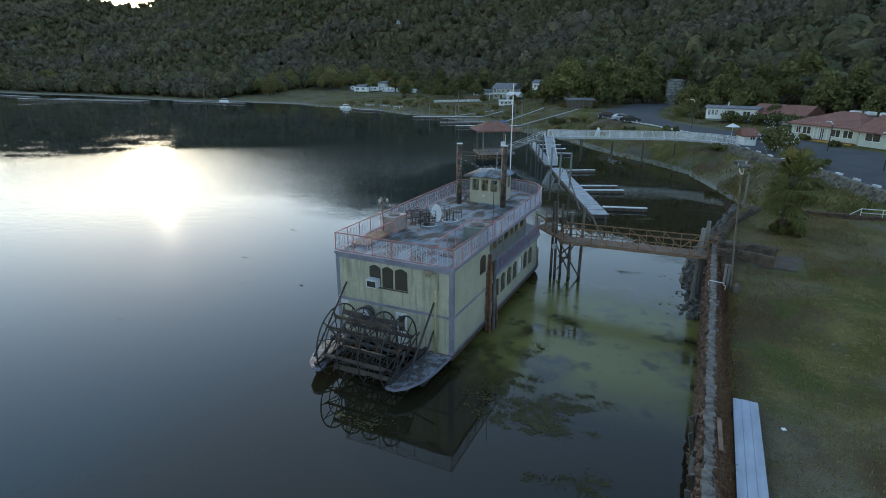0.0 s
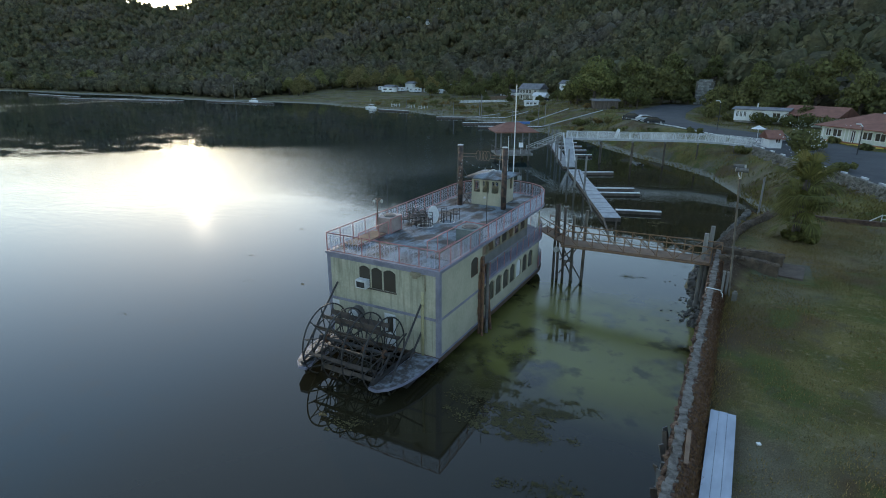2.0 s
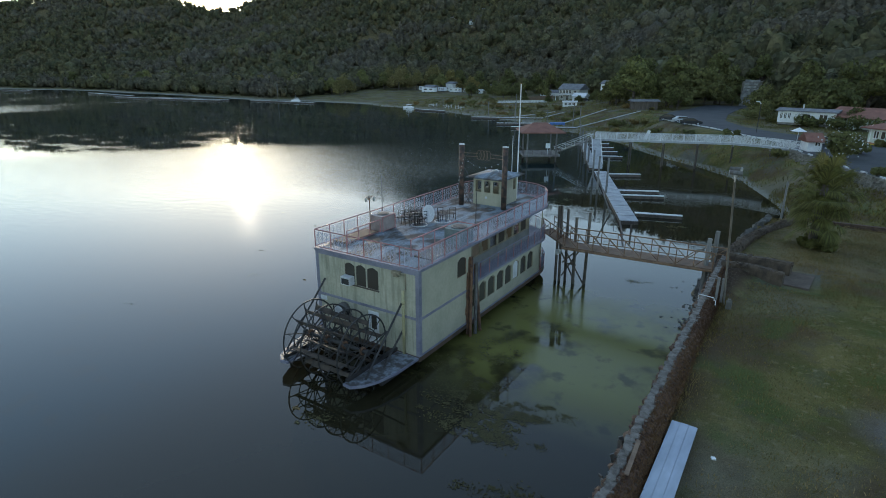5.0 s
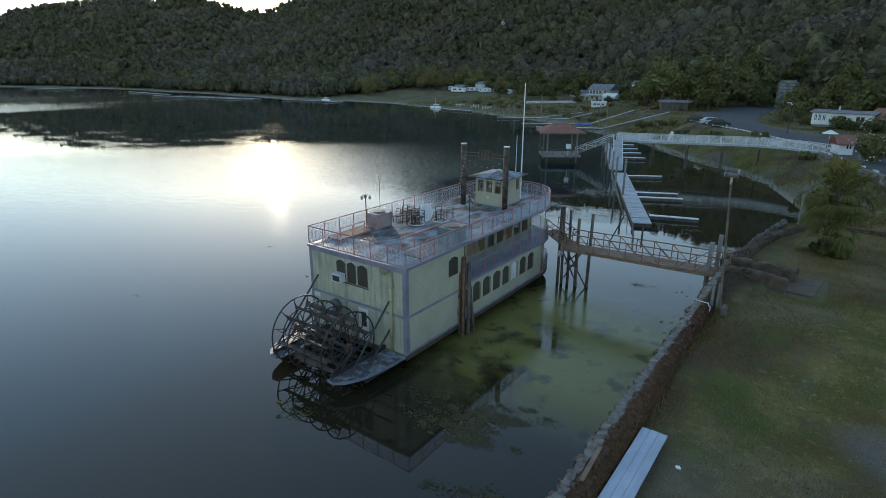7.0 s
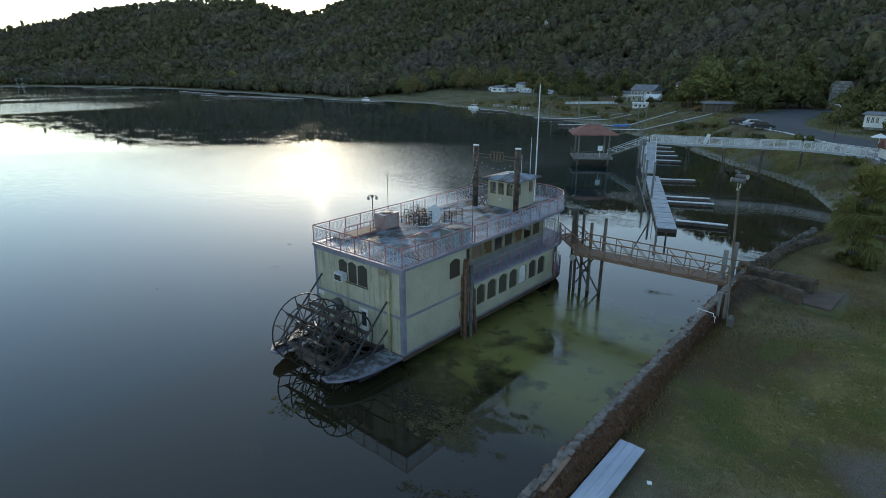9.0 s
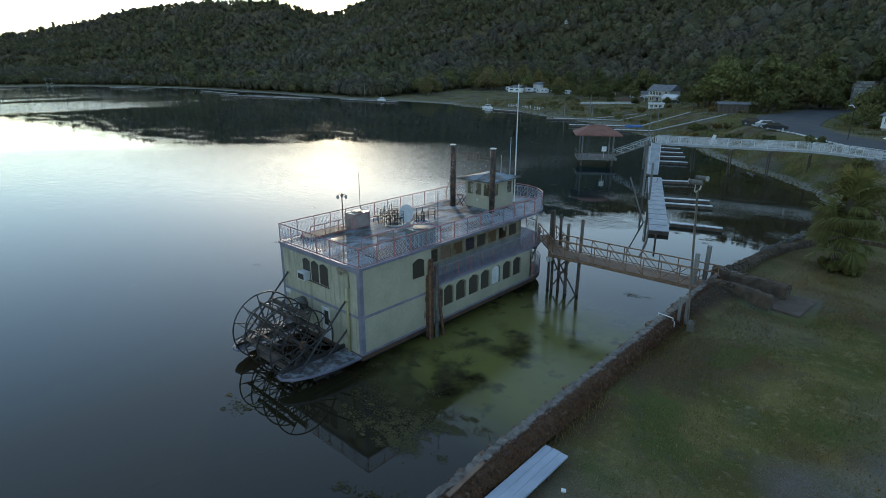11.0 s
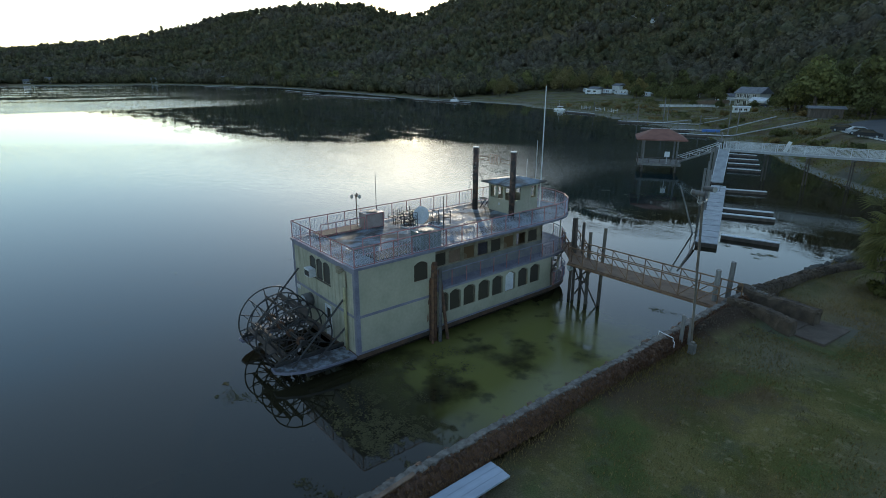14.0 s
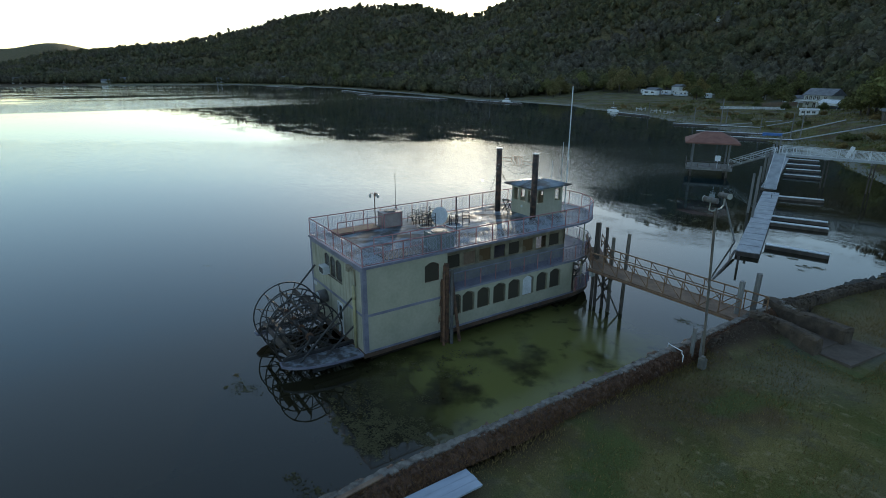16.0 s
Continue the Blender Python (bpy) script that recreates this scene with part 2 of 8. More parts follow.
    open_lake = mul(view_cutoff, rng(sep.outputs["X"], -22.0, -46.0), rng(noise_at(0.03, 5.0, (1, 2.6, 1), 52), 0.3, 0.58, 0.65, 1.0))
    cove = mul(rng(sep.outputs["Y"], 44.0, 52.0), rng(noise_at(0.09, 4.0, (1, 2.0, 1), 20), 0.42, 0.62, 0.05, 0.45))
    ruffle = mul(rng(noise_at(0.02, 6.0, (2.5, 0.35, 1), 0), 0.47, 0.56), rng(sep.outputs["X"], -200.0, -300.0))
    streak = mul(rng(noise_at(0.012, 4.0, (1, 1, 1), 0), 0.35, 0.5), rng(sep.outputs["X"], -246.0, -262.0), rng(sep.outputs["X"], -330.0, -300.0), rng(sep.outputs["Y"], 150.0, 90.0))

    def most(f, g):
        k = nd.new("ShaderNodeMath")
        k.operation = "MAXIMUM"
        ln.new(f, k.inputs[0]), ln.new(g, k.inputs[1])
        return k.outputs[0]

    far_wind = most(streak, mul(ruffle, 0.7))
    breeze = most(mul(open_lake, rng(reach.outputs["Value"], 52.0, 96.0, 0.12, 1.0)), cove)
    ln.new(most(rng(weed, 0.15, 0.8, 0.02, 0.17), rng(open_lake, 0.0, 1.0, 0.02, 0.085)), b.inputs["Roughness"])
    slow = nd.new("ShaderNodeBump")              # long low undulation
    slow.inputs["Distance"].default_value = 0.05
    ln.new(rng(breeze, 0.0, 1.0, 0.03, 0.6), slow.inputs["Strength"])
    ln.new(noise_at(0.55, 3.0, (1, 2.4, 1), 48), slow.inputs["Height"])
    ripple = nd.new("ShaderNodeBump")            # wind ripples, half a metre long
    ripple.inputs["Distance"].default_value = 0.02
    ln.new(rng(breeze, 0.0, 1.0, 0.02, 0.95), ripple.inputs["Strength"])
    ln.new(noise_at(1.9, 4.0, (1, 2.2, 1), 42), ripple.inputs["Height"])
    ln.new(slow.outputs["Normal"], ripple.inputs["Normal"])
    chop = nd.new("ShaderNodeBump")
    chop.inputs["Distance"].default_value = 0.07
    ln.new(mul(far_wind, 0.8), chop.inputs["Strength"])
    ln.new(noise_at(1.9, 6.0, (1, 2.0, 1), 48), chop.inputs["Height"])
    ln.new(ripple.outputs["Normal"], chop.inputs["Normal"])
    ln.new(chop.outputs["Normal"], b.inputs["Normal"])
    return m


GROUND, WATER = ground_mat(), water_mat()
CREAM = mat("cream_paint", (0.39, 0.36, 0.26), (0.465, 0.425, 0.315), 0.7, 0.6, 0.0, grain=0.1, detail=8.0)
STAINED = mat("stained_cream_paint", (0.39, 0.37, 0.275), (0.49, 0.455, 0.345), 0.9, 0.6, 0.03, streak=(0.135, 0.13, 0.085), grain=0.16, detail=8.0)
LILAC = mat("lilac_paint", (0.18, 0.175, 0.225), (0.26, 0.25, 0.305), 1.5, 0.6, 0.1)
BOARDING = mat("grey_lilac_boarding", (0.18, 0.17, 0.155), (0.245, 0.235, 0.215), 1.2, 0.7, 0.1)
PINK = mat("faded_red_paint", (0.36, 0.14, 0.135), (0.48, 0.24, 0.235), 2.0, 0.55, 0.1)
IRON = mat("pale_lilac_ironwork", (0.42, 0.43, 0.52), (0.52, 0.52, 0.60), 3.0, 0.5, 0.0)
DARKIRON = mat("dark_lilac_ironwork", (0.13, 0.13, 0.19), (0.2, 0.19, 0.25), 3.0, 0.55, 0.0)
DECK = mat("worn_blue_deck_paint", (0.075, 0.06, 0.05), (0.21, 0.255, 0.295), 1.1, 0.68, 0.35, fine=6.0, detail=12.0, edge=(0.42, 0.56), grain=0.4, stretch=(1, 0.55, 1))


def plank_deck(m, wide):
    """Adds narrow boards along the ship to a deck paint: dark seams, a shade of its own for each board."""
    nd, ln = m.node_tree.nodes, m.node_tree.links
    b = nd["Principled BSDF"]
    was = b.inputs["Base Color"].links[0].from_socket
    geo = nd.new("ShaderNodeNewGeometry")
    sep = nd.new("ShaderNodeSeparateXYZ")
    ln.new(geo.outputs["Position"], sep.inputs["Vector"])

    def op(kind, x, y=0.0):
        k = nd.new("ShaderNodeMath")
        k.operation = kind
        for sock, v in zip(k.inputs, (x, y)):
            if isinstance(v, (int, float)):
                sock.default_value = v
            else:
                ln.new(v, sock)
        return k.outputs[0]
    u = op("DIVIDE", sep.outputs["X"], wide)
    row = op("FLOOR", u)
    seam = op("LESS_THAN", op("FRACT", u), 0.1)
    white = nd.new("ShaderNodeTexWhiteNoise")
    white.noise_dimensions = "1D"
    ln.new(row, white.inputs["W"])
    shade = op("MULTIPLY", op("ADD", op("MULTIPLY", white.outputs["Value"], 0.36), 0.8), op("SUBTRACT", 1.0, op("MULTIPLY", seam, 0.45)))
    hs = nd.new("ShaderNodeHueSaturation")
    ln.new(was, hs.inputs["Color"]), ln.new(shade, hs.inputs["Value"])
    ln.new(hs.outputs["Color"], b.inputs["Base Color"])
    wet = nd.new("ShaderNodeTexNoise")
    wet.inputs["Scale"].default_value, wet.inputs["Detail"].default_value = 0.7, 5.0
    ln.new(geo.outputs["Position"], wet.inputs["Vector"])
    gloss = nd.new("ShaderNodeMapRange")
    gloss.inputs["From Min"].default_value, gloss.inputs["From Max"].default_value = 0.42, 0.6
    gloss.inputs["To Min"].default_value, gloss.inputs["To Max"].default_value = 0.55, 0.85
    ln.new(wet.outputs["Fac"], gloss.inputs["Value"]), ln.new(gloss.outputs["Result"], b.inputs["Roughness"])


plank_deck(DECK, 0.17)
FLAKED = mat("flaking_stern_paint", (0.07, 0.062, 0.06), (0.25, 0.275, 0.31), 2.6, 0.6, 0.4, fine=5.0, detail=11.0, edge=(0.46, 0.64), grain=0.3)
PIPEPAINT = mat("yellowish_pipe_paint", (0.36, 0.32, 0.17), (0.46, 0.41, 0.24), 2.0, 0.55, 0.1)
# tan paint; on the recessed cabin walls its darkness stands in for shade
TAN = mat("tan_paint_and_wall_shade", (0.17, 0.135, 0.085), (0.30, 0.25, 0.17), 1.6, 0.7, 0.2, detail=8.0)
STACK = mat("sooty_rusted_steel", (0.04, 0.032, 0.028), (0.15, 0.085, 0.06), 2.6, 0.75, 0.4, detail=8.0, edge=(0.42, 0.6))
HULL = mat("dark_hull_steel", (0.06, 0.045, 0.035), (0.14, 0.08, 0.05), 1.2, 0.7, 0.3)
# near-black, so the colour carries the shade under the overhanging deck
DARKHULL = mat("hull_with_deck_shade", (0.022, 0.018, 0.014), (0.05, 0.038, 0.026), 1.5, 0.9, 0.1, spec=0.15)
RUST = mat("rusty_steel", (0.09, 0.05, 0.035), (0.22, 0.11, 0.06), 3.0, 0.8, 0.3)
OCHRE = mat("ochre_painted_steel", (0.27, 0.155, 0.075), (0.17, 0.09, 0.052), 2.5, 0.7, 0.2)
BLACK = mat("blackened_steel", (0.022, 0.022, 0.024), (0.05, 0.042, 0.038), 3.0, 0.6, 0.2)
PADDLE = mat("rotten_brown_boards", (0.055, 0.042, 0.034), (0.11, 0.084, 0.066), 2.0, 0.9, 0.4)
GREYWOOD = mat("weathered_grey_wood", (0.14, 0.13, 0.12), (0.25, 0.235, 0.22), 1.4, 0.85, 0.3, stretch=(1, 1, 0.2))
GREYSTEEL = mat("dull_grey_steel", (0.085, 0.08, 0.076), (0.17, 0.16, 0.15), 1.5, 0.7, 0.2, streak=(0.10, 0.055, 0.035))
DARKWOOD = mat("dark_wet_wood", (0.07, 0.055, 0.045), (0.13, 0.10, 0.08), 2.0, 0.85, 0.4, stretch=(1, 1, 0.2))
BROWNBOARD = mat("brown_plywood", (0.17, 0.108, 0.072), (0.25, 0.165, 0.11), 1.5, 0.8, 0.2)
DOCKTOP = mat("pale_dock_boards", (0.33, 0.335, 0.345), (0.46, 0.465, 0.475), 1.0, 0.75, 0.2)
WHITE = mat("white_paint", (0.72, 0.72, 0.72), (0.82, 0.82, 0.82), 1.5, 0.5, 0.05)
OFFWHITE = mat("weathered_white_paint", (0.55, 0.55, 0.55), (0.72, 0.72, 0.72), 1.0, 0.6, 0.1)
BEIGE = mat("beige_sheet_metal", (0.29, 0.23, 0.21), (0.38, 0.31, 0.28), 2.0, 0.5, 0.1)
TEAL = mat("pale_teal_sheet_metal", (0.11, 0.145, 0.14), (0.17, 0.205, 0.195), 2.0, 0.5, 0.1)
STONE = mat("red_brown_lava_stone", (0.075, 0.042, 0.03), (0.165, 0.1, 0.066), 3.6, 0.95, 0.6, rnd=0.35)
GREYSTONE = mat("grey_rock", (0.085, 0.078, 0.068), (0.18, 0.165, 0.145), 1.2, 0.9, 0.5, rnd=0.35)
CONCRETE = mat("old_concrete", (0.20, 0.19, 0.175), (0.33, 0.315, 0.295), 1.3, 0.9, 0.4)
ASPHALT = mat("asphalt", (0.045, 0.046, 0.049), (0.066, 0.067, 0.071), 0.3, 0.9, 0.2)
ROOFRED = mat("red_brown_roofing", (0.20, 0.085, 0.06), (0.27, 0.12, 0.085), 0.8, 0.85, 0.3)
SIDING = mat("pale_green_siding", (0.52, 0.55, 0.48), (0.60, 0.63, 0.55), 0.7, 0.7, 0.1)
GREYROOF = mat("grey_shingles", (0.14, 0.14, 0.15), (0.22, 0.22, 0.23), 0.8, 0.9, 0.2)
BLUEBOARD = mat("pale_blue_painted_boards", (0.36, 0.40, 0.47), (0.44, 0.485, 0.55), 0.8, 0.6, 0.03, fine=4.0, stretch=(1, 0.3, 1))
HOUSEGREY = mat("pale_grey_siding", (0.40, 0.39, 0.35), (0.48, 0.47, 0.42), 0.7, 0.7, 0.1)
CAR = mat("dark_car_paint", (0.02, 0.022, 0.028), (0.03, 0.032, 0.038), 1.0, 0.25, 0.0)
SILVER = mat("silver_car_paint", (0.35, 0.37, 0.40), (0.42, 0.44, 0.47), 1.0, 0.3, 0.0)
TYRE = mat("tyre_rubber", (0.02, 0.02, 0.02), (0.03, 0.03, 0.03), 2.0, 0.9, 0.0)
BARK = mat("bark", (0.07, 0.055, 0.045), (0.14, 0.11, 0.09), 2.0, 0.95, 0.5)
BLUE = mat("blue_tarpaulin", (0.05, 0.13, 0.38), (0.08, 0.2, 0.5), 1.0, 0.6, 0.1)
ORANGE = mat("orange_brown_mulch", (0.30, 0.11, 0.05), (0.40, 0.17, 0.07), 1.2, 0.9, 0.3)
YELLOW = mat("yellow_kerb_paint", (0.5, 0.34, 0.05), (0.6, 0.42, 0.08), 1.0, 0.8, 0.1)
LEAF = leaf_mat("green_leaves", (0.098, 0.115, 0.052), (0.15, 0.16, 0.075))
BRIGHTLEAF = leaf_mat("yellow_green_leaves", (0.14, 0.17, 0.072), (0.19, 0.205, 0.095))
WILLOW = leaf_mat("dull_willow_leaves", (0.16, 0.155, 0.075), (0.22, 0.205, 0.11))
GOLDLEAF = leaf_mat("golden_leaves", (0.18, 0.165, 0.075), (0.24, 0.20, 0.09))
WOODS = leaf_mat("wooded_hill_leaves", (0.078, 0.09, 0.06), (0.13, 0.128, 0.078), 0.3, 0.3, (0.145, 0.122, 0.098))
PALM = leaf_mat("palm_fronds", (0.085, 0.1, 0.035), (0.15, 0.15, 0.06))
WEED = leaf_mat("floating_weed", (0.085, 0.085, 0.045), (0.15, 0.145, 0.085))
DRYBRUSH = leaf_mat("dry_red_brown_stems", (0.10, 0.058, 0.036), (0.19, 0.122, 0.075))
PALESTONE = mat("pale_terrace_stone", (0.2, 0.195, 0.18), (0.34, 0.33, 0.31), 0.9, 0.95, 0.4, rnd=0.3)
REDEARTH = mat("crumbling_red_brown_earth", (0.07, 0.035, 0.023), (0.16, 0.085, 0.052), 5.0, 0.95, 0.8, detail=9.0, grain=0.4)
DRYGRASS = leaf_mat("dry_grass", (0.16, 0.13, 0.06), (0.26, 0.205, 0.105))
GREENGRASS = leaf_mat("green_grass", (0.105, 0.108, 0.036), (0.17, 0.15, 0.062))
ROCKBROWN = mat("grey_brown_rock", (0.12, 0.105, 0.085), (0.23, 0.21, 0.18), 1.2, 0.95, 0.5)
CAPSTONE = mat("pale_weathered_mortar", (0.105, 0.088, 0.072), (0.235, 0.21, 0.182), 4.0, 0.95, 0.5)
POLE = mat("weathered_pole_backlit_pile", (0.11, 0.09, 0.07), (0.17, 0.145, 0.115), 2.0, 0.8, 0.2)
PALEPIPE = mat("pale_weathered_pipe", (0.3, 0.28, 0.24), (0.42, 0.4, 0.36), 4.0, 0.5, 0.1)
EARTH = mat("dark_packed_earth_and_stone", (0.06, 0.042, 0.03), (0.12, 0.086, 0.058), 2.2, 0.95, 0.7)
SLAB = mat("dull_brown_grey_slab", (0.085, 0.06, 0.043), (0.13, 0.097, 0.072), 1.0, 0.9, 0.2)


def glass(name, tint, rough=0.05):
    m = bpy.data.materials.new(name)
    m.use_nodes = True
    b = m.node_tree.nodes["Principled BSDF"]
    b.inputs["Base Color"].default_value, b.inputs["Roughness"].default_value = (*tint, 1), rough
    n = m.node_tree.nodes.new("ShaderNodeTexNoise")
    n.inputs["Scale"].default_value = 1.5
    r = m.node_tree.nodes.new("ShaderNodeMapRange")
    r.inputs["To Min"].default_value, r.inputs["To Max"].default_value = rough, rough + 0.25
    m.node_tree.links.new(n.outputs["Fac"], r.inputs["Value"])
    m.node_tree.links.new(r.outputs["Result"], b.inputs["Roughness"])
    return m


# opaque panes; the dim interiors behind them are put into the colour
DARKGLASS = glass("dim_interior_glass", (0.065, 0.055, 0.042), 0.1)
BROWNGLASS = glass("brown_interior_glass", (0.15, 0.095, 0.05), 0.15)
CLEAR = bpy.data.materials.new("clear_glass")
CLEAR.use_nodes = True
_b = CLEAR.node_tree.nodes["Principled BSDF"]
_b.inputs["Transmission Weight"].default_value, _b.inputs["Roughness"].default_value, _b.inputs["IOR"].default_value = 1.0, 0.03, 1.1
GLOBE = bpy.data.materials.new("milky_lamp_glass")
GLOBE.use_nodes = True
GLOBE.node_tree.nodes["Principled BSDF"].inputs["Base Color"].default_value = (0.42, 0.4, 0.35, 1)
GLOBE.node_tree.nodes["Principled BSDF"].inputs["Roughness"].default_value = 0.15


# ---- mesh tools ----
class Mesh:
    """Vertices and faces in world metres."""

    def __init__(self):
        self.v, self.f = [], []

    def add(self, vs, fs):
        k = len(self.v)
        self.v += [tuple(p) for p in vs]
        self.f += [tuple(i + k for i in q) for q in fs]
        return self

    def box(self, x0, x1, y0, y1, z0, z1, m=None):
        vs = [Vector((x, y, z)) for z in (z0, z1) for x, y in ((x0, y0), (x1, y0), (x1, y1), (x0, y1))]
        if m:
            vs = [m @ p for p in vs]
        return self.add(vs, [(0, 3, 2, 1), (4, 5, 6, 7), (0, 1, 5, 4), (1, 2, 6, 5), (2, 3, 7, 6), (3, 0, 4, 7)])

    def tube(self, pts, r, n=6, closed=False, taper=None):
        """A round bar along points; taper: the radius at its end."""
        pts = [Vector(p) for p in pts]
        k = len(pts)
        vs, fs = [], []
        for i, p in enumerate(pts):
            a = pts[(i + 1) % k] if closed or i < k - 1 else p
            b = pts[i - 1] if closed or i > 0 else p
            d = (a - b).normalized()
            u = d.cross(Vector((0, 0, 1)) if abs(d.z) < 0.9 else Vector((1, 0, 0))).normalized()
            w = d.cross(u)
            q = r if taper is None else r + (taper - r) * i / max(1, k - 1)
            vs += [p + (u * math.cos(2 * math.pi * j / n + 0.3) + w * math.sin(2 * math.pi * j / n + 0.3)) * q for j in range(n)]
        for i in range(k if closed else k - 1):
            for j in range(n):
                a, b = i * n, ((i + 1) % k) * n
                fs.append((a + j, a + (j + 1) % n, b + (j + 1) % n, b + j))
        if not closed:
            fs += [tuple(range(n))[::-1], tuple((k - 1) * n + j for j in range(n))]
        return self.add(vs, fs)

    def prism(self, poly, z0, z1):
        n = len(poly)
        vs = [(x, y, z0) for x, y in poly] + [(x, y, z1) for x, y in poly]
        return self.add(vs, [tuple(range(n))[::-1], tuple(range(n, 2 * n))] + [(i, (i + 1) % n, n + (i + 1) % n, n + i) for i in range(n)])

    def wall(self, p, q, z0, z1, thick, holes=()):
        """A wall from p to q (x, y), thick to the left of that way, with holes (u0, u1, low, high, rise) that end in an arch."""
        p, q = Vector((*p, 0)), Vector((*q, 0))
        d = (q - p).normalized()
        nrm = Vector((-d.y, d.x, 0)) * thick
        length = (q - p).length

        def slab(poly):
            k = len(poly)
            front = [p + d * u + Vector((0, 0, w)) for u, w in poly]
            back = [a + nrm for a in front]
            self.add(front + back, [tuple(range(k)), tuple(range(k, 2 * k))[::-1]] + [(i, k + i, k + (i + 1) % k, (i + 1) % k) for i in range(k)])

        u = 0.0
        for u0, u1, lo, hi, rise in sorted(holes):
            if u0 > u + 1e-4:
                slab([(u, z0), (u0, z0), (u0, z1), (u, z1)])
            if lo > z0 + 1e-4:
                slab([(u0, z0), (u1, z0), (u1, lo), (u0, lo)])
            arc = [(u0 + (u1 - u0) * i / 8, hi - rise + rise * math.sin(math.pi * i / 8)) for i in range(9)]
            for a, b in zip(arc, arc[1:]):
                slab([a, b, (b[0], z1), (a[0], z1)])
            u = u1
        if u < length - 1e-4:
            slab([(u, z0), (length, z0), (length, z1), (u, z1)])
        return self

    def ball(self, c, r, n=10, k=6, squash=1.0):
        """A round body as rings."""
        c = Vector(c)
        vs = [c + Vector((r * math.sin(math.pi * j / k) * math.cos(2 * math.pi * i / n), r * math.sin(math.pi * j / k) * math.sin(2 * math.pi * i / n), -r * squash * math.cos(math.pi * j / k))) for j in range(k + 1) for i in range(n)]
        return self.add(vs, [(j * n + i, j * n + (i + 1) % n, (j + 1) * n + (i + 1) % n, (j + 1) * n + i) for j in range(k) for i in range(n)])

    def disc(self, c, axis, r, thick, n=20, r2=None):
        c, axis = Vector(c), Vector(axis).normalized()
        return self.tube([c - axis * thick / 2, c + axis * thick / 2], r, n)


BASE = {}


def link(name, m, material, smooth=False):
    me = bpy.data.meshes.new(name)
    me.from_pydata(m.v, [], m.f)
    me.materials.append(material)
    if smooth:
        me.polygons.foreach_set("use_smooth", [True] * len(me.polygons))
    me.update()
    return new(name, me)


def thing(name, at, label, category, group="", kind=""):
    ob = new(name)
    ob.empty_display_size = 0.2
    ob.location = at
    BASE[ob] = Vector(at)
    return tagged(ob, label, category, group, kind)


def part(name, m, material, parent, label="", smooth=False):
    """One mesh under a thing or a part, from a mesh in world metres."""
    off = BASE[parent]
    m.v = [(x - off.x, y - off.y, z - off.z) for x, y, z in m.v]
    ob = link(name, m, material, smooth)
    ob.parent = parent
    BASE[ob] = off
    return tagged(ob, label)


def piece(name, mesh, parent, at):
    """One of many alike parts that share a mesh; at: its pose in the world."""
    ob = new(name, mesh)
    ob.parent = parent
    ob.matrix_basis = Matrix.Translation(-BASE[parent]) @ at
    BASE[ob] = BASE[parent]
    return ob


def shared(name, m, material):
    me = bpy.data.meshes.new(name)
    me.from_pydata(m.v, [], m.f)
    me.materials.append(material)
    return me


def solid(name, m, material, label, category, at=None, kind="", group="", smooth=False):
    """A thing that is one mesh; its origin is put at its base."""
    vs = np.array(m.v)
    at = Vector(at) if at is not None else Vector((*vs[:, :2].mean(0), vs[:, 2].min()))
    m.v = [(x - at.x, y - at.y, z - at.z) for x, y, z in m.v]
    ob = link(name, m, material, smooth)
    ob.location = at
    BASE[ob] = at
    return tagged(ob, label, category, group, kind)


# ---- lake and ground ----
LEVEL = 0.5          # height of the lake


def towards_camera(x, y):
    """A place on the lake, scaled towards the camera's mean position to keep its place in view."""
    return 6 + 0.97 * (x - 6), 6 + 0.97 * (y - 6)


SHORE = [(1.3, -900), (1.3, 44.5), (-0.4, 46), (-0.2, 52), (1.0, 60), (1.8, 67), (4.2, 74), (6.6, 80), (6.8, 85.5), (3.6, 94), (-1.6, 104.5), (-6.6, 109.5), (-12.2, 118), (-21.5, 128.2),
         (-31.5, 136.2), (-47, 150), (-60, 161), (-72, 171), (-90, 182), (-104, 188), (-126, 200), (-146, 207), (-165, 211), (-187, 221), (-229, 221), (-270, 215), (-330, 224),
         (-474, 232), (-570, 215), (-655, 176), (-668, 65), (-650, -26), (-700, -300), (-900, -900)]
COVE = [(2.2, 66), (4.4, 72), (4.8, 76.5), (2.2, 85), (0.2, 90.5), (-2.2, 97), (-10.2, 107.2), (-18.8, 116.2), (-26, 125)]
SHORE = SHORE[:5] + COVE + [towards_camera(*p) for p in SHORE[14:-2]] + SHORE[-2:]
PARK = [(-2.0, 121), (3.2, 102.5), (8.4, 88.5), (13.4, 78.5), (17, 67), (26, 52), (60, 0), (90, -120)]   # the edge of the car park, above its rock wall


def polyline_gap(px, py, line):
    """Distance from points to a line of segments, and on which side they are (positive: right of the way)."""
    best, side = np.full(px.shape, 1e9), np.zeros(px.shape)
    for (ax, ay), (bx, by) in zip(line, line[1:]):
        dx, dy = bx - ax, by - ay
        k = np.clip(((px - ax) * dx + (py - ay) * dy) / (dx * dx + dy * dy), 0, 1)
        gx, gy = px - ax - k * dx, py - ay - k * dy
        g = np.hypot(gx, gy)
        s = np.sign(gx * dy - gy * dx)
        near = g < best - 1e-6
        best, side = np.where(near, g, best), np.where(near, s, side)
    return best * np.where(side == 0, 1, side)


ROADBED = [(9, 113), (1, 120), (-9, 135), (-17, 147), (-21, 170), (-21, 215)]     # the middle of the road


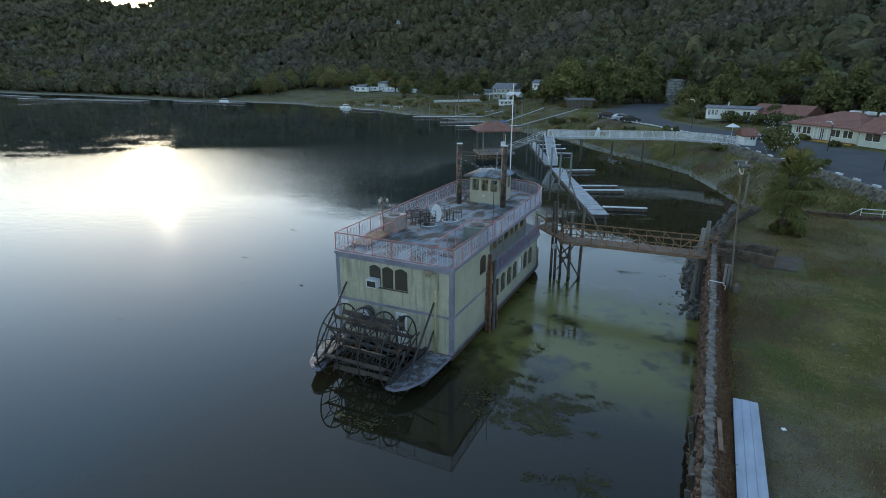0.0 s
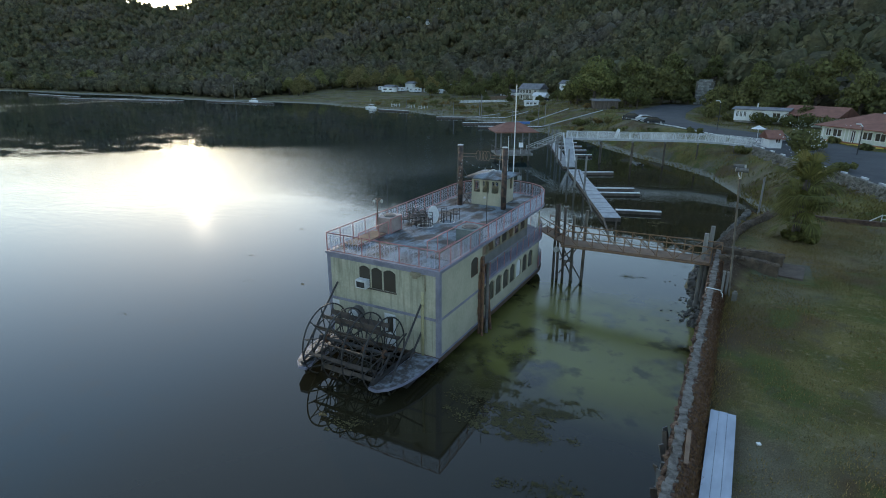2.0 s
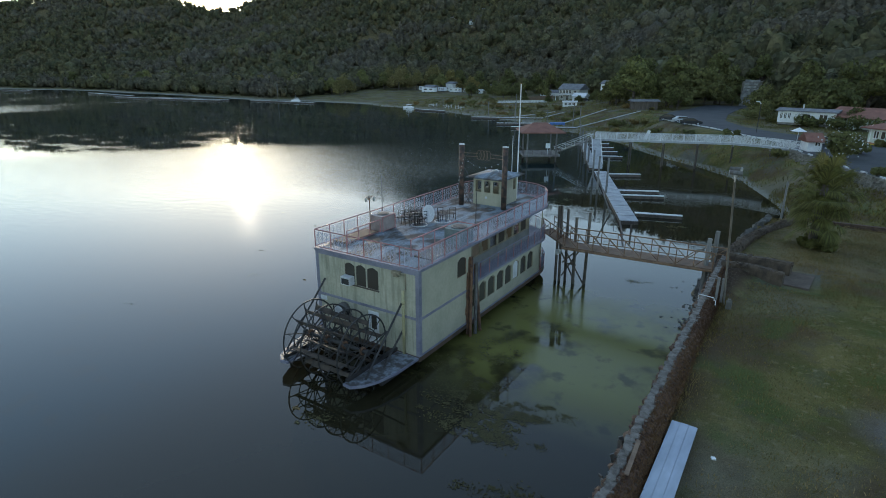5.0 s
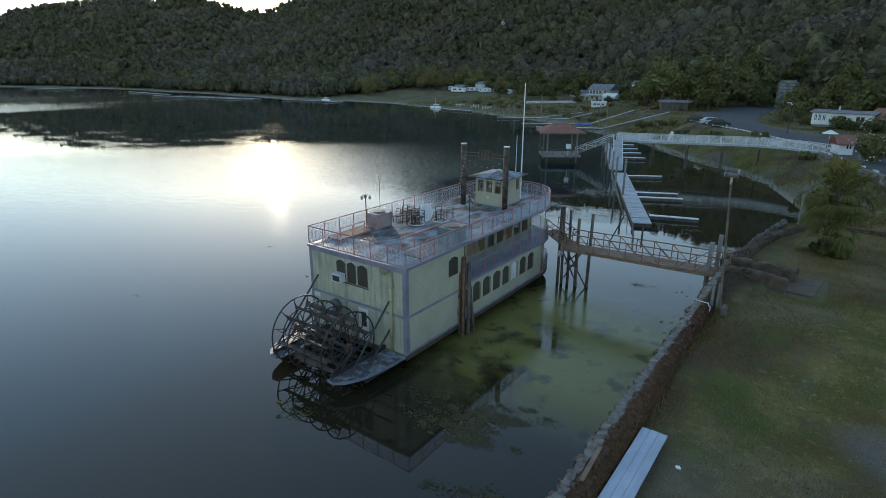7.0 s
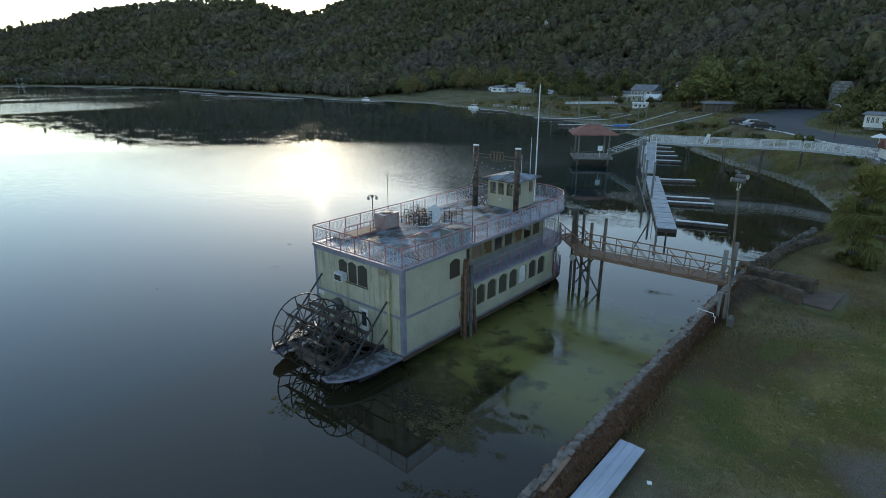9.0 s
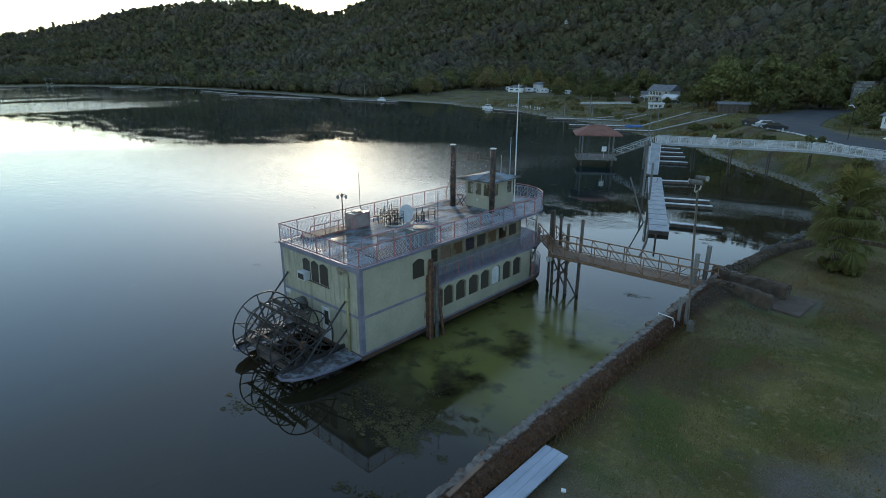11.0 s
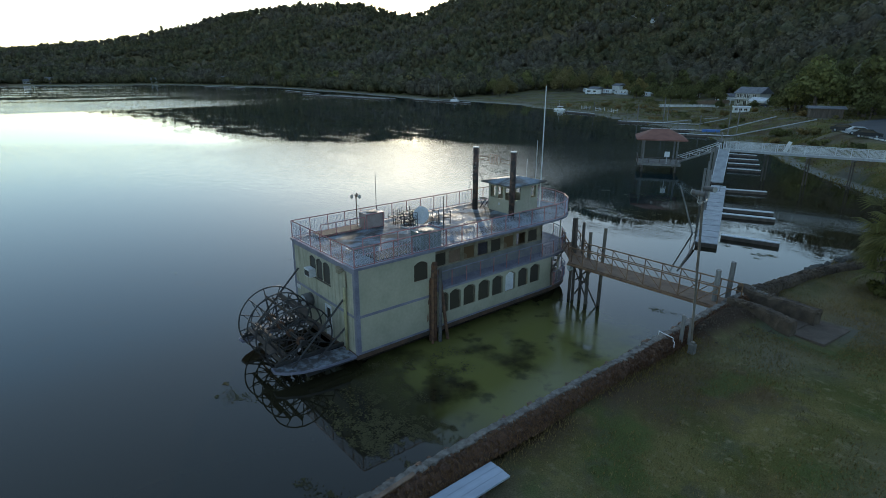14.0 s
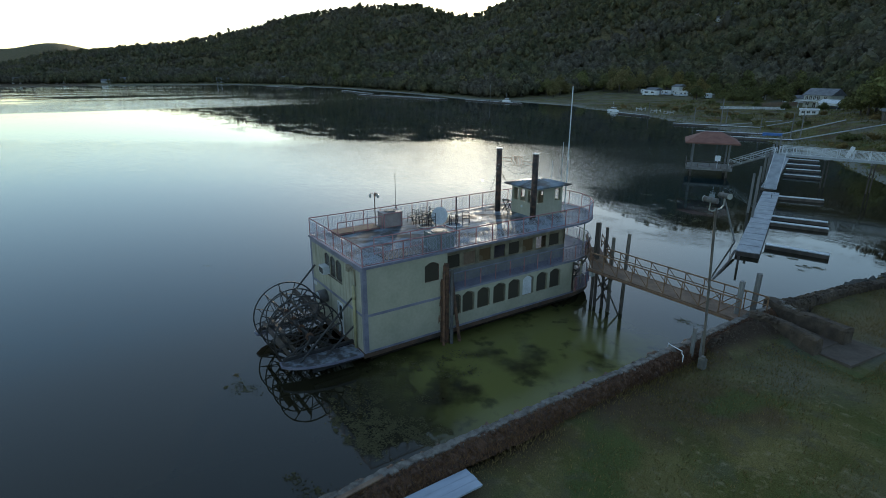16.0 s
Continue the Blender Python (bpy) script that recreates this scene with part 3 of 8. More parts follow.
def shore_gap(x, y):
    """Distance to the shore line: positive on land, negative on the lake."""
    inside = np.zeros(np.shape(x), bool)
    loop = SHORE + [(-900, -3000), (1.3, -3000)]
    for (ax, ay), (bx, by) in zip(loop, loop[1:] + loop[:1]):
        if ay != by:
            inside ^= ((ay > y) != (by > y)) & (x < (bx - ax) * (y - ay) / (by - ay) + ax)
    return np.abs(polyline_gap(x, y, SHORE)) * np.where(inside, -1, 1)


RIDGE_AZ = [-180, -120, -100, -93, -91, -89, -83, -80, -76, -72, -68, -64, -57, -54.5, -52.4, -50.3, -46, -42, -38, -34, -28, -20, -10, 0, 25, 60, 100, 180]
RIDGE_EL = [0.3, 0.3, 0.2, 0.2, 0.6, 1.2, 1.7, 2.0, 2.7, 3.7, 4.8, 5.5, 5.7, 5.1, 4.6, 5.2, 7.2, 9.0, 10.8, 12.0, 12.2, 10.9, 12.8, 14.0, 13.0, 9.0, 5.0, 2.0]
RIDGE_R = [1500, 1500, 1500, 1450, 1400, 1350, 1300, 1250, 1200, 1150, 1100, 1050, 1000, 990, 980, 970, 950, 930, 920, 910, 880, 830, 760, 640, 560, 600, 900, 1500]


def height(x, y):
    """The ground's height over the plan, for arrays."""
    x, y = np.asarray(x, float), np.asarray(y, float)
    d = shore_gap(x, y)
    az, r = np.degrees(np.arctan2(x, y)), np.hypot(x, y)
    flat = np.interp(d, [-60, -10, -1, 0, 4, 12, 30, 90, 150], [-3, -2, -0.4, 0, 0.3, 0.6, 0.9, 1.6, 3.5])
    bank = np.interp(d, [-60, -10, -1, 0, 5, 8, 12, 17, 24, 60, 120], [-3, -2, -0.5, 0, 0.14, 0.3, 1.2, 2.5, 4.6, 4.9, 6.0])
    k = np.clip((az + 21) / 7, 0, 1)
    h = flat * (1 - k) + bank * k
    # cove and car park
    g = polyline_gap(x, y, PARK)
    east = (g < 0) & (y < 121) & (x > -50)
    h = np.where((y < 121) & (x > -2) & ~east, np.minimum(np.maximum(h, np.where(d > 0, 4.1 - 0.22 * np.abs(g), -9)), np.maximum(4.2 - 0.1 * np.abs(g), 2.6)) * np.clip(d / 6, 0, 1) + h * (1 - np.clip(d / 6, 0, 1)), h)
    park = -g
    # hill
    rr, top = np.interp(az, RIDGE_AZ, RIDGE_R), np.interp(az, RIDGE_AZ, RIDGE_EL)
    hr = EYE + rr * np.tan(np.radians(top))
    start = np.interp(az, [-180, -95, -80, -62, -50, -38, -25, -17, -8, 8, 30, 120, 180], [900, 900, 760, 590, 450, 440, 400, 310, 240, 175, 150, 200, 900])
    q = np.clip((r - start) / np.maximum(rr - start, 60), 0, None)
    prof = np.where(q < 1, q ** 1.35, 1 - 0.6 * np.clip(q - 1, 0, 1.5))
    lump = np.sin(x * 0.021 + 1.3 * np.sin(y * 0.013)) * np.sin(y * 0.017 + 0.7) * np.clip(q * 3, 0, 1) * np.clip(1.2 - q, 0, 1)
    h = np.where(d > 0, h + np.maximum(hr - 5, 0) * prof + lump * 9, h)
    h = np.where((r > 1500) & (az < -84), np.maximum(h, (2400 * np.tan(np.radians(1.35)) + 20 + 9 * np.sin(az * 0.9)) * np.clip((r - 1500) / 500, 0, 1)), h)
    h = np.where(east & (q <= 0), 4.9, h)
    # road bed
    bed = np.abs(polyline_gap(x, y, ROADBED))
    h = np.where((d > 3) & (bed < 16), np.maximum(h, 4.9 - 0.45 * np.clip(bed - 7.5, 0, 20)), h)
    # lawn behind the wall, with a rock bank at its north end
    lawn = (y < 59.5) & (d > 0) & ~east & (x > -50)
    rise = np.where(y > 44.6, np.minimum(4.1, 0.2 + d * 1.75), 4.15 - 0.17 * np.clip((31 - y) / 7, 0, 1))
    mound = np.abs(polyline_gap(x, y, [(1.9, 37.3), (1.95, 40.4), (2.7, 40.9)]))
    rise = rise + np.where(y < 44.6, 0.5 * np.exp(-(mound / 0.75) ** 2), 0)
    h = np.where(lawn, rise + 0.1 * np.sin(x * 0.7) * np.sin(y * 0.5), h)
    return h + LEVEL * (1 - np.clip(h, 0, 1.5) / 1.5)


def lines(dense, lo, hi, grow, far):
    """Grid lines: even between lo and hi, then ever wider out to far on both sides."""
    out = list(np.arange(lo, hi + 1e-6, dense))
    for sgn, s in ((-1, lo), (1, hi)):
        step, v = dense, s
        while abs(v) < far:
            step *= grow
            v += sgn * step
            out.append(v)
    return np.array(sorted(out))


gx = lines(0.9, -38, 31, 1.06, 2400)
gx = np.array(sorted([v for v in gx if abs(v - 1.3) > 0.4 and abs(v - 1.85) > 0.4] + [1.3, 1.86]))
gy = lines(0.9, 12, 136, 1.06, 2400)
XX, YY = np.meshgrid(gx, gy)
ZZ = height(XX, YY)
ZZ = np.where((np.abs(XX - 1.3) < 0.01) & (YY < 44.6), -1.5, ZZ)
nx, ny = len(gx), len(gy)
gm = bpy.data.meshes.new("ground")
idx = np.arange(nx * ny).reshape(ny, nx)
quads = np.stack([idx[:-1, :-1], idx[:-1, 1:], idx[1:, 1:], idx[1:, :-1]], -1).reshape(-1, 4)
gm.from_pydata(np.stack([XX, YY, ZZ], -1).reshape(-1, 3).tolist(), [], quads.tolist())
gm.polygons.foreach_set("use_smooth", [True] * len(gm.polygons))
gm.materials.append(GROUND)
tagged(new("ground", gm), "grassy lake shore with mud edge and wooded hills", "ground", kind="structure")
wm = Mesh()
wm.add([(-3000, -3000, LEVEL), (400, -3000, LEVEL), (400, 3000, LEVEL), (-3000, 3000, LEVEL)], [(0, 1, 2, 3)])
tagged(link("water", wm, WATER), "calm dark lake water with green weed in the shallows", "lake", kind="structure")


def ground_z(x, y):
    return float(height(np.array([x]), np.array([y]))[0])


# ---- lakeside wall ----
wall = Mesh().box(1.25, 1.6, -40, 44.5, -1.6, 4.56)
seawall = solid("wall_seawall", wall, EARTH, "old stone seawall with a broken concrete cap", "wall", at=(1.55, 20, 0), kind="structure")


# ---- paddle boat ----
XC, HALF, YS, YF = -15.25, 3.8, 25.6, 42.3       # middle line, half width, stern wall, where the round front begins
XE, XW = XC + HALF, XC - HALF
HULLZ, MIDZ, ROOFZ = 1.3, 3.85, 6.45


def outline(half, y0, yf, ry, n=16):
    """Plan of a deck: square at the stern, round at the bow, from the stern's east corner anticlockwise."""
    return [(XC + half, y0)] + [(XC + half * math.cos(math.pi * i / n), yf + ry * math.sin(math.pi * i / n)) for i in range(n + 1)] + [(XC - half, y0)]


boat = thing("paddle_boat", (XC, 34, 0), "weathered cream two-deck paddle boat moored on calm water", "boat")
hull_plan = outline(3.2, YS + 0.6, 42.2, 3.45)
part("hull", Mesh().prism(hull_plan, -0.8, HULLZ - 0.26), DARKHULL, boat, "rusty steel hull, coloured near-black for the shade under the deck")
deck_plan = outline(HALF + 0.06, YS - 0.1, YF, 3.9)
part("main_deck", Mesh().prism(deck_plan, HULLZ - 0.26, HULLZ), HULL, boat, "lilac-edged main deck")
for sgn in (1, -1):   # the two stern wings beside the wheel
    xo = XC + sgn * 3.8
    wing = [(xo, YS - 0.1), (xo - sgn * 0.08, 23.6), (xo - sgn * 0.35, 22.4), (xo - sgn * 0.75, 21.6), (xo - sgn * 1.25, 21.15), (xo - sgn * 1.75, 21.2), (xo - sgn * 1.6, 22.4), (xo - sgn * 1.5, YS - 0.1)]
    if sgn < 0:
        wing = wing[::-1]
    w = part("stern_wing", Mesh().prism(wing, HULLZ - 0.14, HULLZ), LILAC, boat, "worn lilac-edged stern platform")
    top = [(XC + sgn * 2.95 + (x - (XC + sgn * 2.95)) * 0.93, 23.5 + (y - 23.5) * 0.97) for x, y in wing]
    part("deck_paint", Mesh().prism(top, HULLZ + 0.004, HULLZ + 0.012), FLAKED, w, "flaking pale blue deck paint")
    part("wing_beam", Mesh().box(min(xo - sgn * 0.3, xo - sgn * 0.5), max(xo - sgn * 0.3, xo - sgn * 0.5), 22.6, YS + 0.2, HULLZ - 0.4, HULLZ - 0.14), BLACK, w)

T = 0.12
AFT = 31.2           # end of the full-width aft house on the upper deck
stern_holes = [(3.8 + XC - XC - 3.8 + u0, u1, lo, hi, r) for u0, u1, lo, hi, r in
               ((XE + 14.25, XE + 15.07, 4.7, 6.0, 0.16), (XE + 15.17, XE + 15.9, 4.7, 6.0, 0.16), (XE + 16.0, XE + 16.76, 4.7, 6.0, 0.16), (XE + 14.4, XE + 14.98, HULLZ, 3.25, 0.0))]
low_win = [(31.4, 32.14), (32.24, 33.18), (33.41, 34.43), (34.71, 35.74), (35.98, 37.0), (37.24, 38.2), (38.5, 39.5), (39.74, 40.75)]
side_holes = [(a - YS, b - YS, 2.16, 3.53, 0.22) for a, b in low_win]
# stern wall, in two storeys
sh = sorted(h for h in stern_holes if h[2] > 4)
dh = [h for h in stern_holes if h[2] < 4]
u = lambda h: (7.6 - h[1], 7.6 - h[0], *h[2:])
part("stern_wall", Mesh().wall((XW, YS), (XE, YS), MIDZ, ROOFZ - 0.1, T, [u(h) for h in sh]), STAINED, boat)
part("stern_wall", Mesh().wall((XW, YS), (XE, YS), HULLZ, MIDZ, T, [u(h) for h in dh]), STAINED, boat)
part("side_wall", Mesh().wall((XE, YS + T), (XE, YF - 0.1), HULLZ, MIDZ - 0.15, T, side_holes), CREAM, boat)
part("side_wall", Mesh().wall((XW, YF - 0.1), (XW, YS + T), HULLZ, MIDZ - 0.15, T, [(16.6 - b, 16.6 - a, l, h, r) for a, b, l, h, r in side_holes]), CREAM, boat)
part("aft_side_wall", Mesh().wall((XE, YS + T), (XE, AFT), MIDZ - 0.15, ROOFZ - 0.1, T, [(29.6 - YS - T, 30.6 - YS - T, 4.75, 5.95, 0.2)]), CREAM, boat)
part("aft_side_wall", Mesh().wall((XW, AFT), (XW, YS + T), MIDZ - 0.15, ROOFZ - 0.1, T), CREAM, boat)
part("front_wall", Mesh().wall((XE, YF - 0.1), (XW, YF - 0.1), HULLZ, MIDZ - 0.15, T, [(3.2, 4.4, HULLZ, 3.3, 0.0)]), CREAM, boat)
part("aft_cross_wall", Mesh().wall((XE - T, AFT), (XW + T, AFT), MIDZ, ROOFZ - 0.1, T, [(0.1, 0.75, MIDZ, 5.9, 0.0)]), TAN, boat)
up_win = [(31.9 + 1.24 * i, 32.85 + 1.24 * i) for i in range(8)]
XU = XE - 1.0
part("cabin_wall", Mesh().wall((XU, AFT + T), (XU, YF - 0.2), MIDZ, ROOFZ - 0.1, T, [(a - AFT - T, b - AFT - T, 4.85, 5.72, 0.0) for a, b in up_win]), TAN, boat)
part("cabin_wall", Mesh().wall((XC * 2 - XU, YF - 0.2), (XC * 2 - XU, AFT + T), MIDZ, ROOFZ - 0.1, T, [(YF - 0.2 - b, YF - 0.2 - a, 4.85, 5.72, 0.0) for a, b in up_win]), TAN, boat)
part("cabin_front_wall", Mesh().wall((XU, YF - 0.2), (XC * 2 - XU, YF - 0.2), MIDZ, ROOFZ - 0.1, T, [(0.6, 1.6, 4.7, 5.7, 0), (2.2, 3.2, MIDZ, 5.8, 0), (3.8, 4.9, 4.7, 5.7, 0)]), TAN, boat)
part("upper_deck", Mesh().prism(outline(HALF + 0.03, AFT - 0.05, YF, 3.9), MIDZ - 0.15, MIDZ), LILAC, boat, "lilac-painted upper deck")
part("upper_floor", Mesh().prism([(XE - T - 0.01, YS + T + 0.01), (XE - T - 0.01, AFT - 0.06), (XW + T + 0.01, AFT - 0.06), (XW + T + 0.01, YS + T + 0.01)], MIDZ - 0.15, MIDZ - 0.01), DARKWOOD, boat)
roof = part("roof_deck", Mesh().prism(outline(HALF + 0.08, YS - 0.08, YF, 3.85), ROOFZ - 0.1, ROOFZ + 0.04), LILAC, boat, "lilac-edged roof deck")
part("roof_paint", Mesh().prism(outline(HALF - 0.1, YS + 0.1, YF, 3.65), ROOFZ + 0.04, ROOFZ + 0.05), DECK, roof, "worn and stained pale blue deck paint")
part("cabin_boarding", Mesh().box(XU, XU + 0.03, AFT + T + 0.02, YF - 0.22, MIDZ, 4.78), BOARDING, boat, "lilac boarding below the cabin windows")
part("fender_timber", Mesh().box(XE + 0.002, XE + 0.16, 31.0, 31.22, 0.4, 5.7).box(XE + 0.002, XE + 0.12, 30.7, 30.84, 0.6, 4.6), RUST, boat, "rusty brown fender timber")
# trims: corner boards and the band between the storeys
for x, y, sx_, sy_ in ((XE, YS, 1, -1), (XW, YS, -1, -1)):
    part("corner_board", Mesh().box(x - 0.22 * (sx_ > 0) - 0.003 * (sx_ < 0), x + 0.22 * (sx_ < 0) + 0.003 * (sx_ > 0), y - 0.02, y + 0.0, HULLZ, ROOFZ - 0.11)
         .box(x - 0.0 if sx_ > 0 else x - 0.02, x + 0.02 if sx_ > 0 else x, y - 0.018, y + 0.24, HULLZ, ROOFZ - 0.11), LILAC, boat, "lilac corner board")
part("band", Mesh().box(XW + 0.23, XE - 0.23, YS - 0.022, YS, 3.5, 3.66), LILAC, boat, "lilac band between the storeys")
part("band", Mesh().box(XE, XE + 0.022, YS + 0.25, AFT - 0.2, 3.5, 3.66), LILAC, boat, "lilac band between the storeys")
part("sill_board", Mesh().box(XE, XE + 0.03, YS + 0.25, YF, HULLZ, HULLZ + 0.12), LILAC, boat)
part("fascia", Mesh().box(XW + 0.23, XE - 0.23, YS - 0.022, YS, ROOFZ - 0.3, ROOFZ - 0.11), LILAC, boat)


def window(x0, x1, y, lo, hi, rise, along, glassy, frame_mat, name="window"):
    """A framed pane in a wall; along: 'x' in the stern wall, 'y' in a side wall at x = y."""
    def at(u_, dep, z):
        return (u_, y + dep, z) if along == "x" else (y - dep, u_, z)
    arc = [(x0 + (x1 - x0) * i / 8, hi - rise + rise * math.sin(math.pi * i / 8)) for i in range(9)]
    ring = [(x0, lo)] + arc + [(x1, lo)]
    fr = Mesh().tube([at(a, 0.035, b) for a, b in ring], 0.03, 4, closed=True)
    f = part("window_frame", fr, frame_mat, boat)
    n = len(ring)
    pane = Mesh().add([at(a, 0.05, b) for a, b in ring] + [at(a, 0.06, b) for a, b in ring], [tuple(range(n)), tuple(range(n, 2 * n))[::-1]] + [(i, (i + 1) % n, n + (i + 1) % n, n + i) for i in range(n)])
    part("pane", pane, glassy, f)


for a, b in ((-15.07, -14.25), (-15.9, -15.17), (-16.76, -16.0)):
    window(a, b, YS, 4.7, 6.0, 0.16, "x", DARKGLASS, DARKWOOD)
part("window_sill", Mesh().box(-16.82, -14.2, YS - 0.05, YS - 0.001, 4.62, 4.69), DARKWOOD, boat)
for i, (a, b) in enumerate(low_win):
    window(a, b, XE, 2.16, 3.53, 0.22, "y", OFFWHITE if i == 5 else DARKGLASS, TAN)
for i, (a, b) in enumerate(up_win):
    window(a, b, XU, 4.85, 5.72, 0.0, "y", BROWNBOARD if i == 1 else (DARKGLASS if i in (0, 4, 7) else (BROWNGLASS if i in (2, 5) else CLEAR)), TAN)
window(29.6, 30.6, XE, 4.75, 5.95, 0.2, "y", DARKGLASS, RUST)
door = part("stern_door", Mesh().box(-14.98, -14.4, YS + 0.02, YS + 0.06, HULLZ, 3.25), WHITE, boat, "small white door in the stern wall")
part("door_window", Mesh().box(-14.88, -14.5, YS + 0.008, YS + 0.025, 2.2, 3.1), DARKGLASS, door)
part("door_frame", Mesh().box(-15.06, -14.98, YS - 0.03, YS + 0.03, HULLZ, 3.33).box(-14.4, -14.32, YS - 0.03, YS + 0.03, HULLZ, 3.33).box(-14.98, -14.4, YS - 0.03, YS + 0.03, 3.25, 3.33), WHITE, door)
# things fixed to the stern wall
ac = part("air_conditioner", Mesh().box(-16.75, -16.05, YS - 0.42, YS - 0.001, 4.72, 5.22), OFFWHITE, boat, "white window air conditioner with a dark grille")
part("grille", Mesh().box(-16.68, -16.12, YS - 0.435, YS - 0.42, 4.78, 5.12), BLACK, ac)
pipe = part("drain_pipe", Mesh().tube([(-12.45, YS - 0.12, HULLZ), (-12.45, YS - 0.12, 5.15)], 0.085, 10).tube([(-12.45, YS - 0.12, 4.35), (-12.45, YS - 0.12, 4.55)], 0.11, 10), PIPEPAINT, boat, "tall cream drain pipe", True)
part("junction_box", Mesh().box(-13.15, -12.6, YS - 0.2, YS - 0.001, 6.02, 6.22).tube([(-12.6, YS - 0.1, 6.1), (-12.3, YS - 0.1, 6.15), (-12.3, YS - 0.05, 5.2)], 0.04, 6).box(-13.0, -12.7, YS - 0.28, YS - 0.2, 5.92, 6.12), TAN, boat, "weathered tan exhaust box and pipe")
fan = part("exhaust_stack", Mesh().tube([(-16.9, YS, 3.0), (-16.9, YS - 0.55, 3.0)], 0.42, 14), GREYSTEEL, boat, "rusty round exhaust duct", True)
part("duct_mouth", Mesh().disc((-16.9, YS - 0.56, 3.0), (0, 1, 0), 0.34, 0.04, 14), OFFWHITE, fan)
part("name_board", Mesh().box(-18.85, -18.35, YS - 0.03, YS - 0.001, 3.2, 3.45), OFFWHITE, boat)
for p, q in (((-12.5, YS - 0.05, 4.55), (-12.45, 22.1, 1.3)), ((-12.55, YS - 0.05, 2.7), (-12.45, 23.6, 1.3)), ((-18.35, YS - 0.05, 4.65), (-18.5, 22.3, 1.3))):
    part("stern_brace", Mesh().tube([p, q], 0.06, 8), BLACK, boat)
# rusty scars on the east side
part("rust_recess_scar", Mesh().box(XE, XE + 0.03, 30.75, 30.9, 3.9, 4.75).box(XE, XE + 0.035, 30.8, 30.95, 2.6, 3.3).tube([(XE + 0.06, 31.0, 1.4), (XE + 0.06, 31.0, 4.7)], 0.05, 6), RUST, boat)

# corroded edges; their dark brown also stands in for the shaded recess
for y0, y1, z0, z1 in ((30.62, 30.76, 3.0, 3.45), (30.86, 31.12, 4.5, 5.75), (30.55, 30.66, 1.9, 2.5), (30.95, 31.15, 3.2, 3.8), (30.7, 30.82, 1.35, 1.8)):
    part("rust_recess_scar", Mesh().add([(XE + 0.012, y0, z0), (XE + 0.012, y1, z0 + 0.1), (XE + 0.012, y1 - 0.03, z1 - 0.12), (XE + 0.012, (y0 + y1) / 2, z1), (XE + 0.012, y0 + 0.02, z1 - 0.2),
         (XE - 0.02, y0, z0), (XE - 0.02, y1, z0 + 0.1), (XE - 0.02, y1 - 0.03, z1 - 0.12), (XE - 0.02, (y0 + y1) / 2, z1), (XE - 0.02, y0 + 0.02, z1 - 0.2)],
         [(0, 1, 2, 3, 4), (9, 8, 7, 6, 5)] + [(i, 5 + i, 5 + (i + 1) % 5, (i + 1) % 5) for i in range(5)]), RUST, boat)

# paddle wheel
HUB_Y, HUB_Z, R = 23.1, 2.25, 2.0
wheel = part("paddle_wheel", Mesh().tube([(-17.7, HUB_Y, HUB_Z), (-13.0, HUB_Y, HUB_Z)], 0.11, 10), BLACK, boat, "rusted iron and timber paddle wheel")
rim_x = (-17.35, -16.05, -14.75, -13.45)
rim_mesh = Mesh()
for rad, wd in ((R, 0.045), (R * 0.62, 0.035)):
    rim_mesh.tube([(0, rad * math.cos(2 * math.pi * i / 40), rad * math.sin(2 * math.pi * i / 40)) for i in range(40)], wd, 5, closed=True)
rim_me = shared("rim", rim_mesh, BLACK)
spoke_me = shared("spoke", Mesh().tube([(0, 0, 0.1), (0, 0, R)], 0.032, 5), BLACK)
hub_me = shared("hub", Mesh().disc((0, 0, 0), (1, 0, 0), 0.24, 0.12, 12), RUST)
NS = 12
for k, x in enumerate(rim_x):
    piece("rim", rim_me, wheel, pose(x, HUB_Y, HUB_Z))
    piece("hub", hub_me, wheel, pose(x, HUB_Y, HUB_Z))
    for i in range(NS):
        piece("spoke", spoke_me, wheel, pose(x, HUB_Y, HUB_Z, 360 / NS * i + 9))
for i in range(NS):      # the boards, some of them lost
    for k in range(3):
        if (i * 7 + k * 5) % 11 == 3 or (i == 4 and k == 0):
            continue
        a = radians(360 / NS * i + 9)
        m4 = pose(0, HUB_Y, HUB_Z, 360 / NS * i + 9)
        b_ = Mesh().box(rim_x[k] + 0.03, rim_x[k + 1] - 0.03, -0.025, 0.025, R * 0.7, R * 0.8 + 0.04 * ((i + k) % 3), m4)
        part("board", b_, PADDLE, wheel)
for i in range(NS):
    for k in range(3):
        a0, a1 = radians(360 / NS * i + 9), radians(360 / NS * (i + 1) + 9)
        part("cross_rod", Mesh().tube([(rim_x[k], HUB_Y - math.sin(a0) * R * 0.9, HUB_Z + math.cos(a0) * R * 0.9), (rim_x[k + 1], HUB_Y - math.sin(a1) * R * 0.5, HUB_Z + math.cos(a1) * R * 0.5)], 0.025, 4), BLACK, wheel)
for k in range(3):           # slats bolted across the inner rims
    for i in range(1, NS, 3):
        m4 = pose(0, HUB_Y, HUB_Z, 360 / NS * i + 9)
        part("slat", Mesh().box(rim_x[k] + 0.02, rim_x[k + 1] - 0.02, 0.02, 0.06, R * 0.5, R * 0.57, m4), PADDLE, wheel)
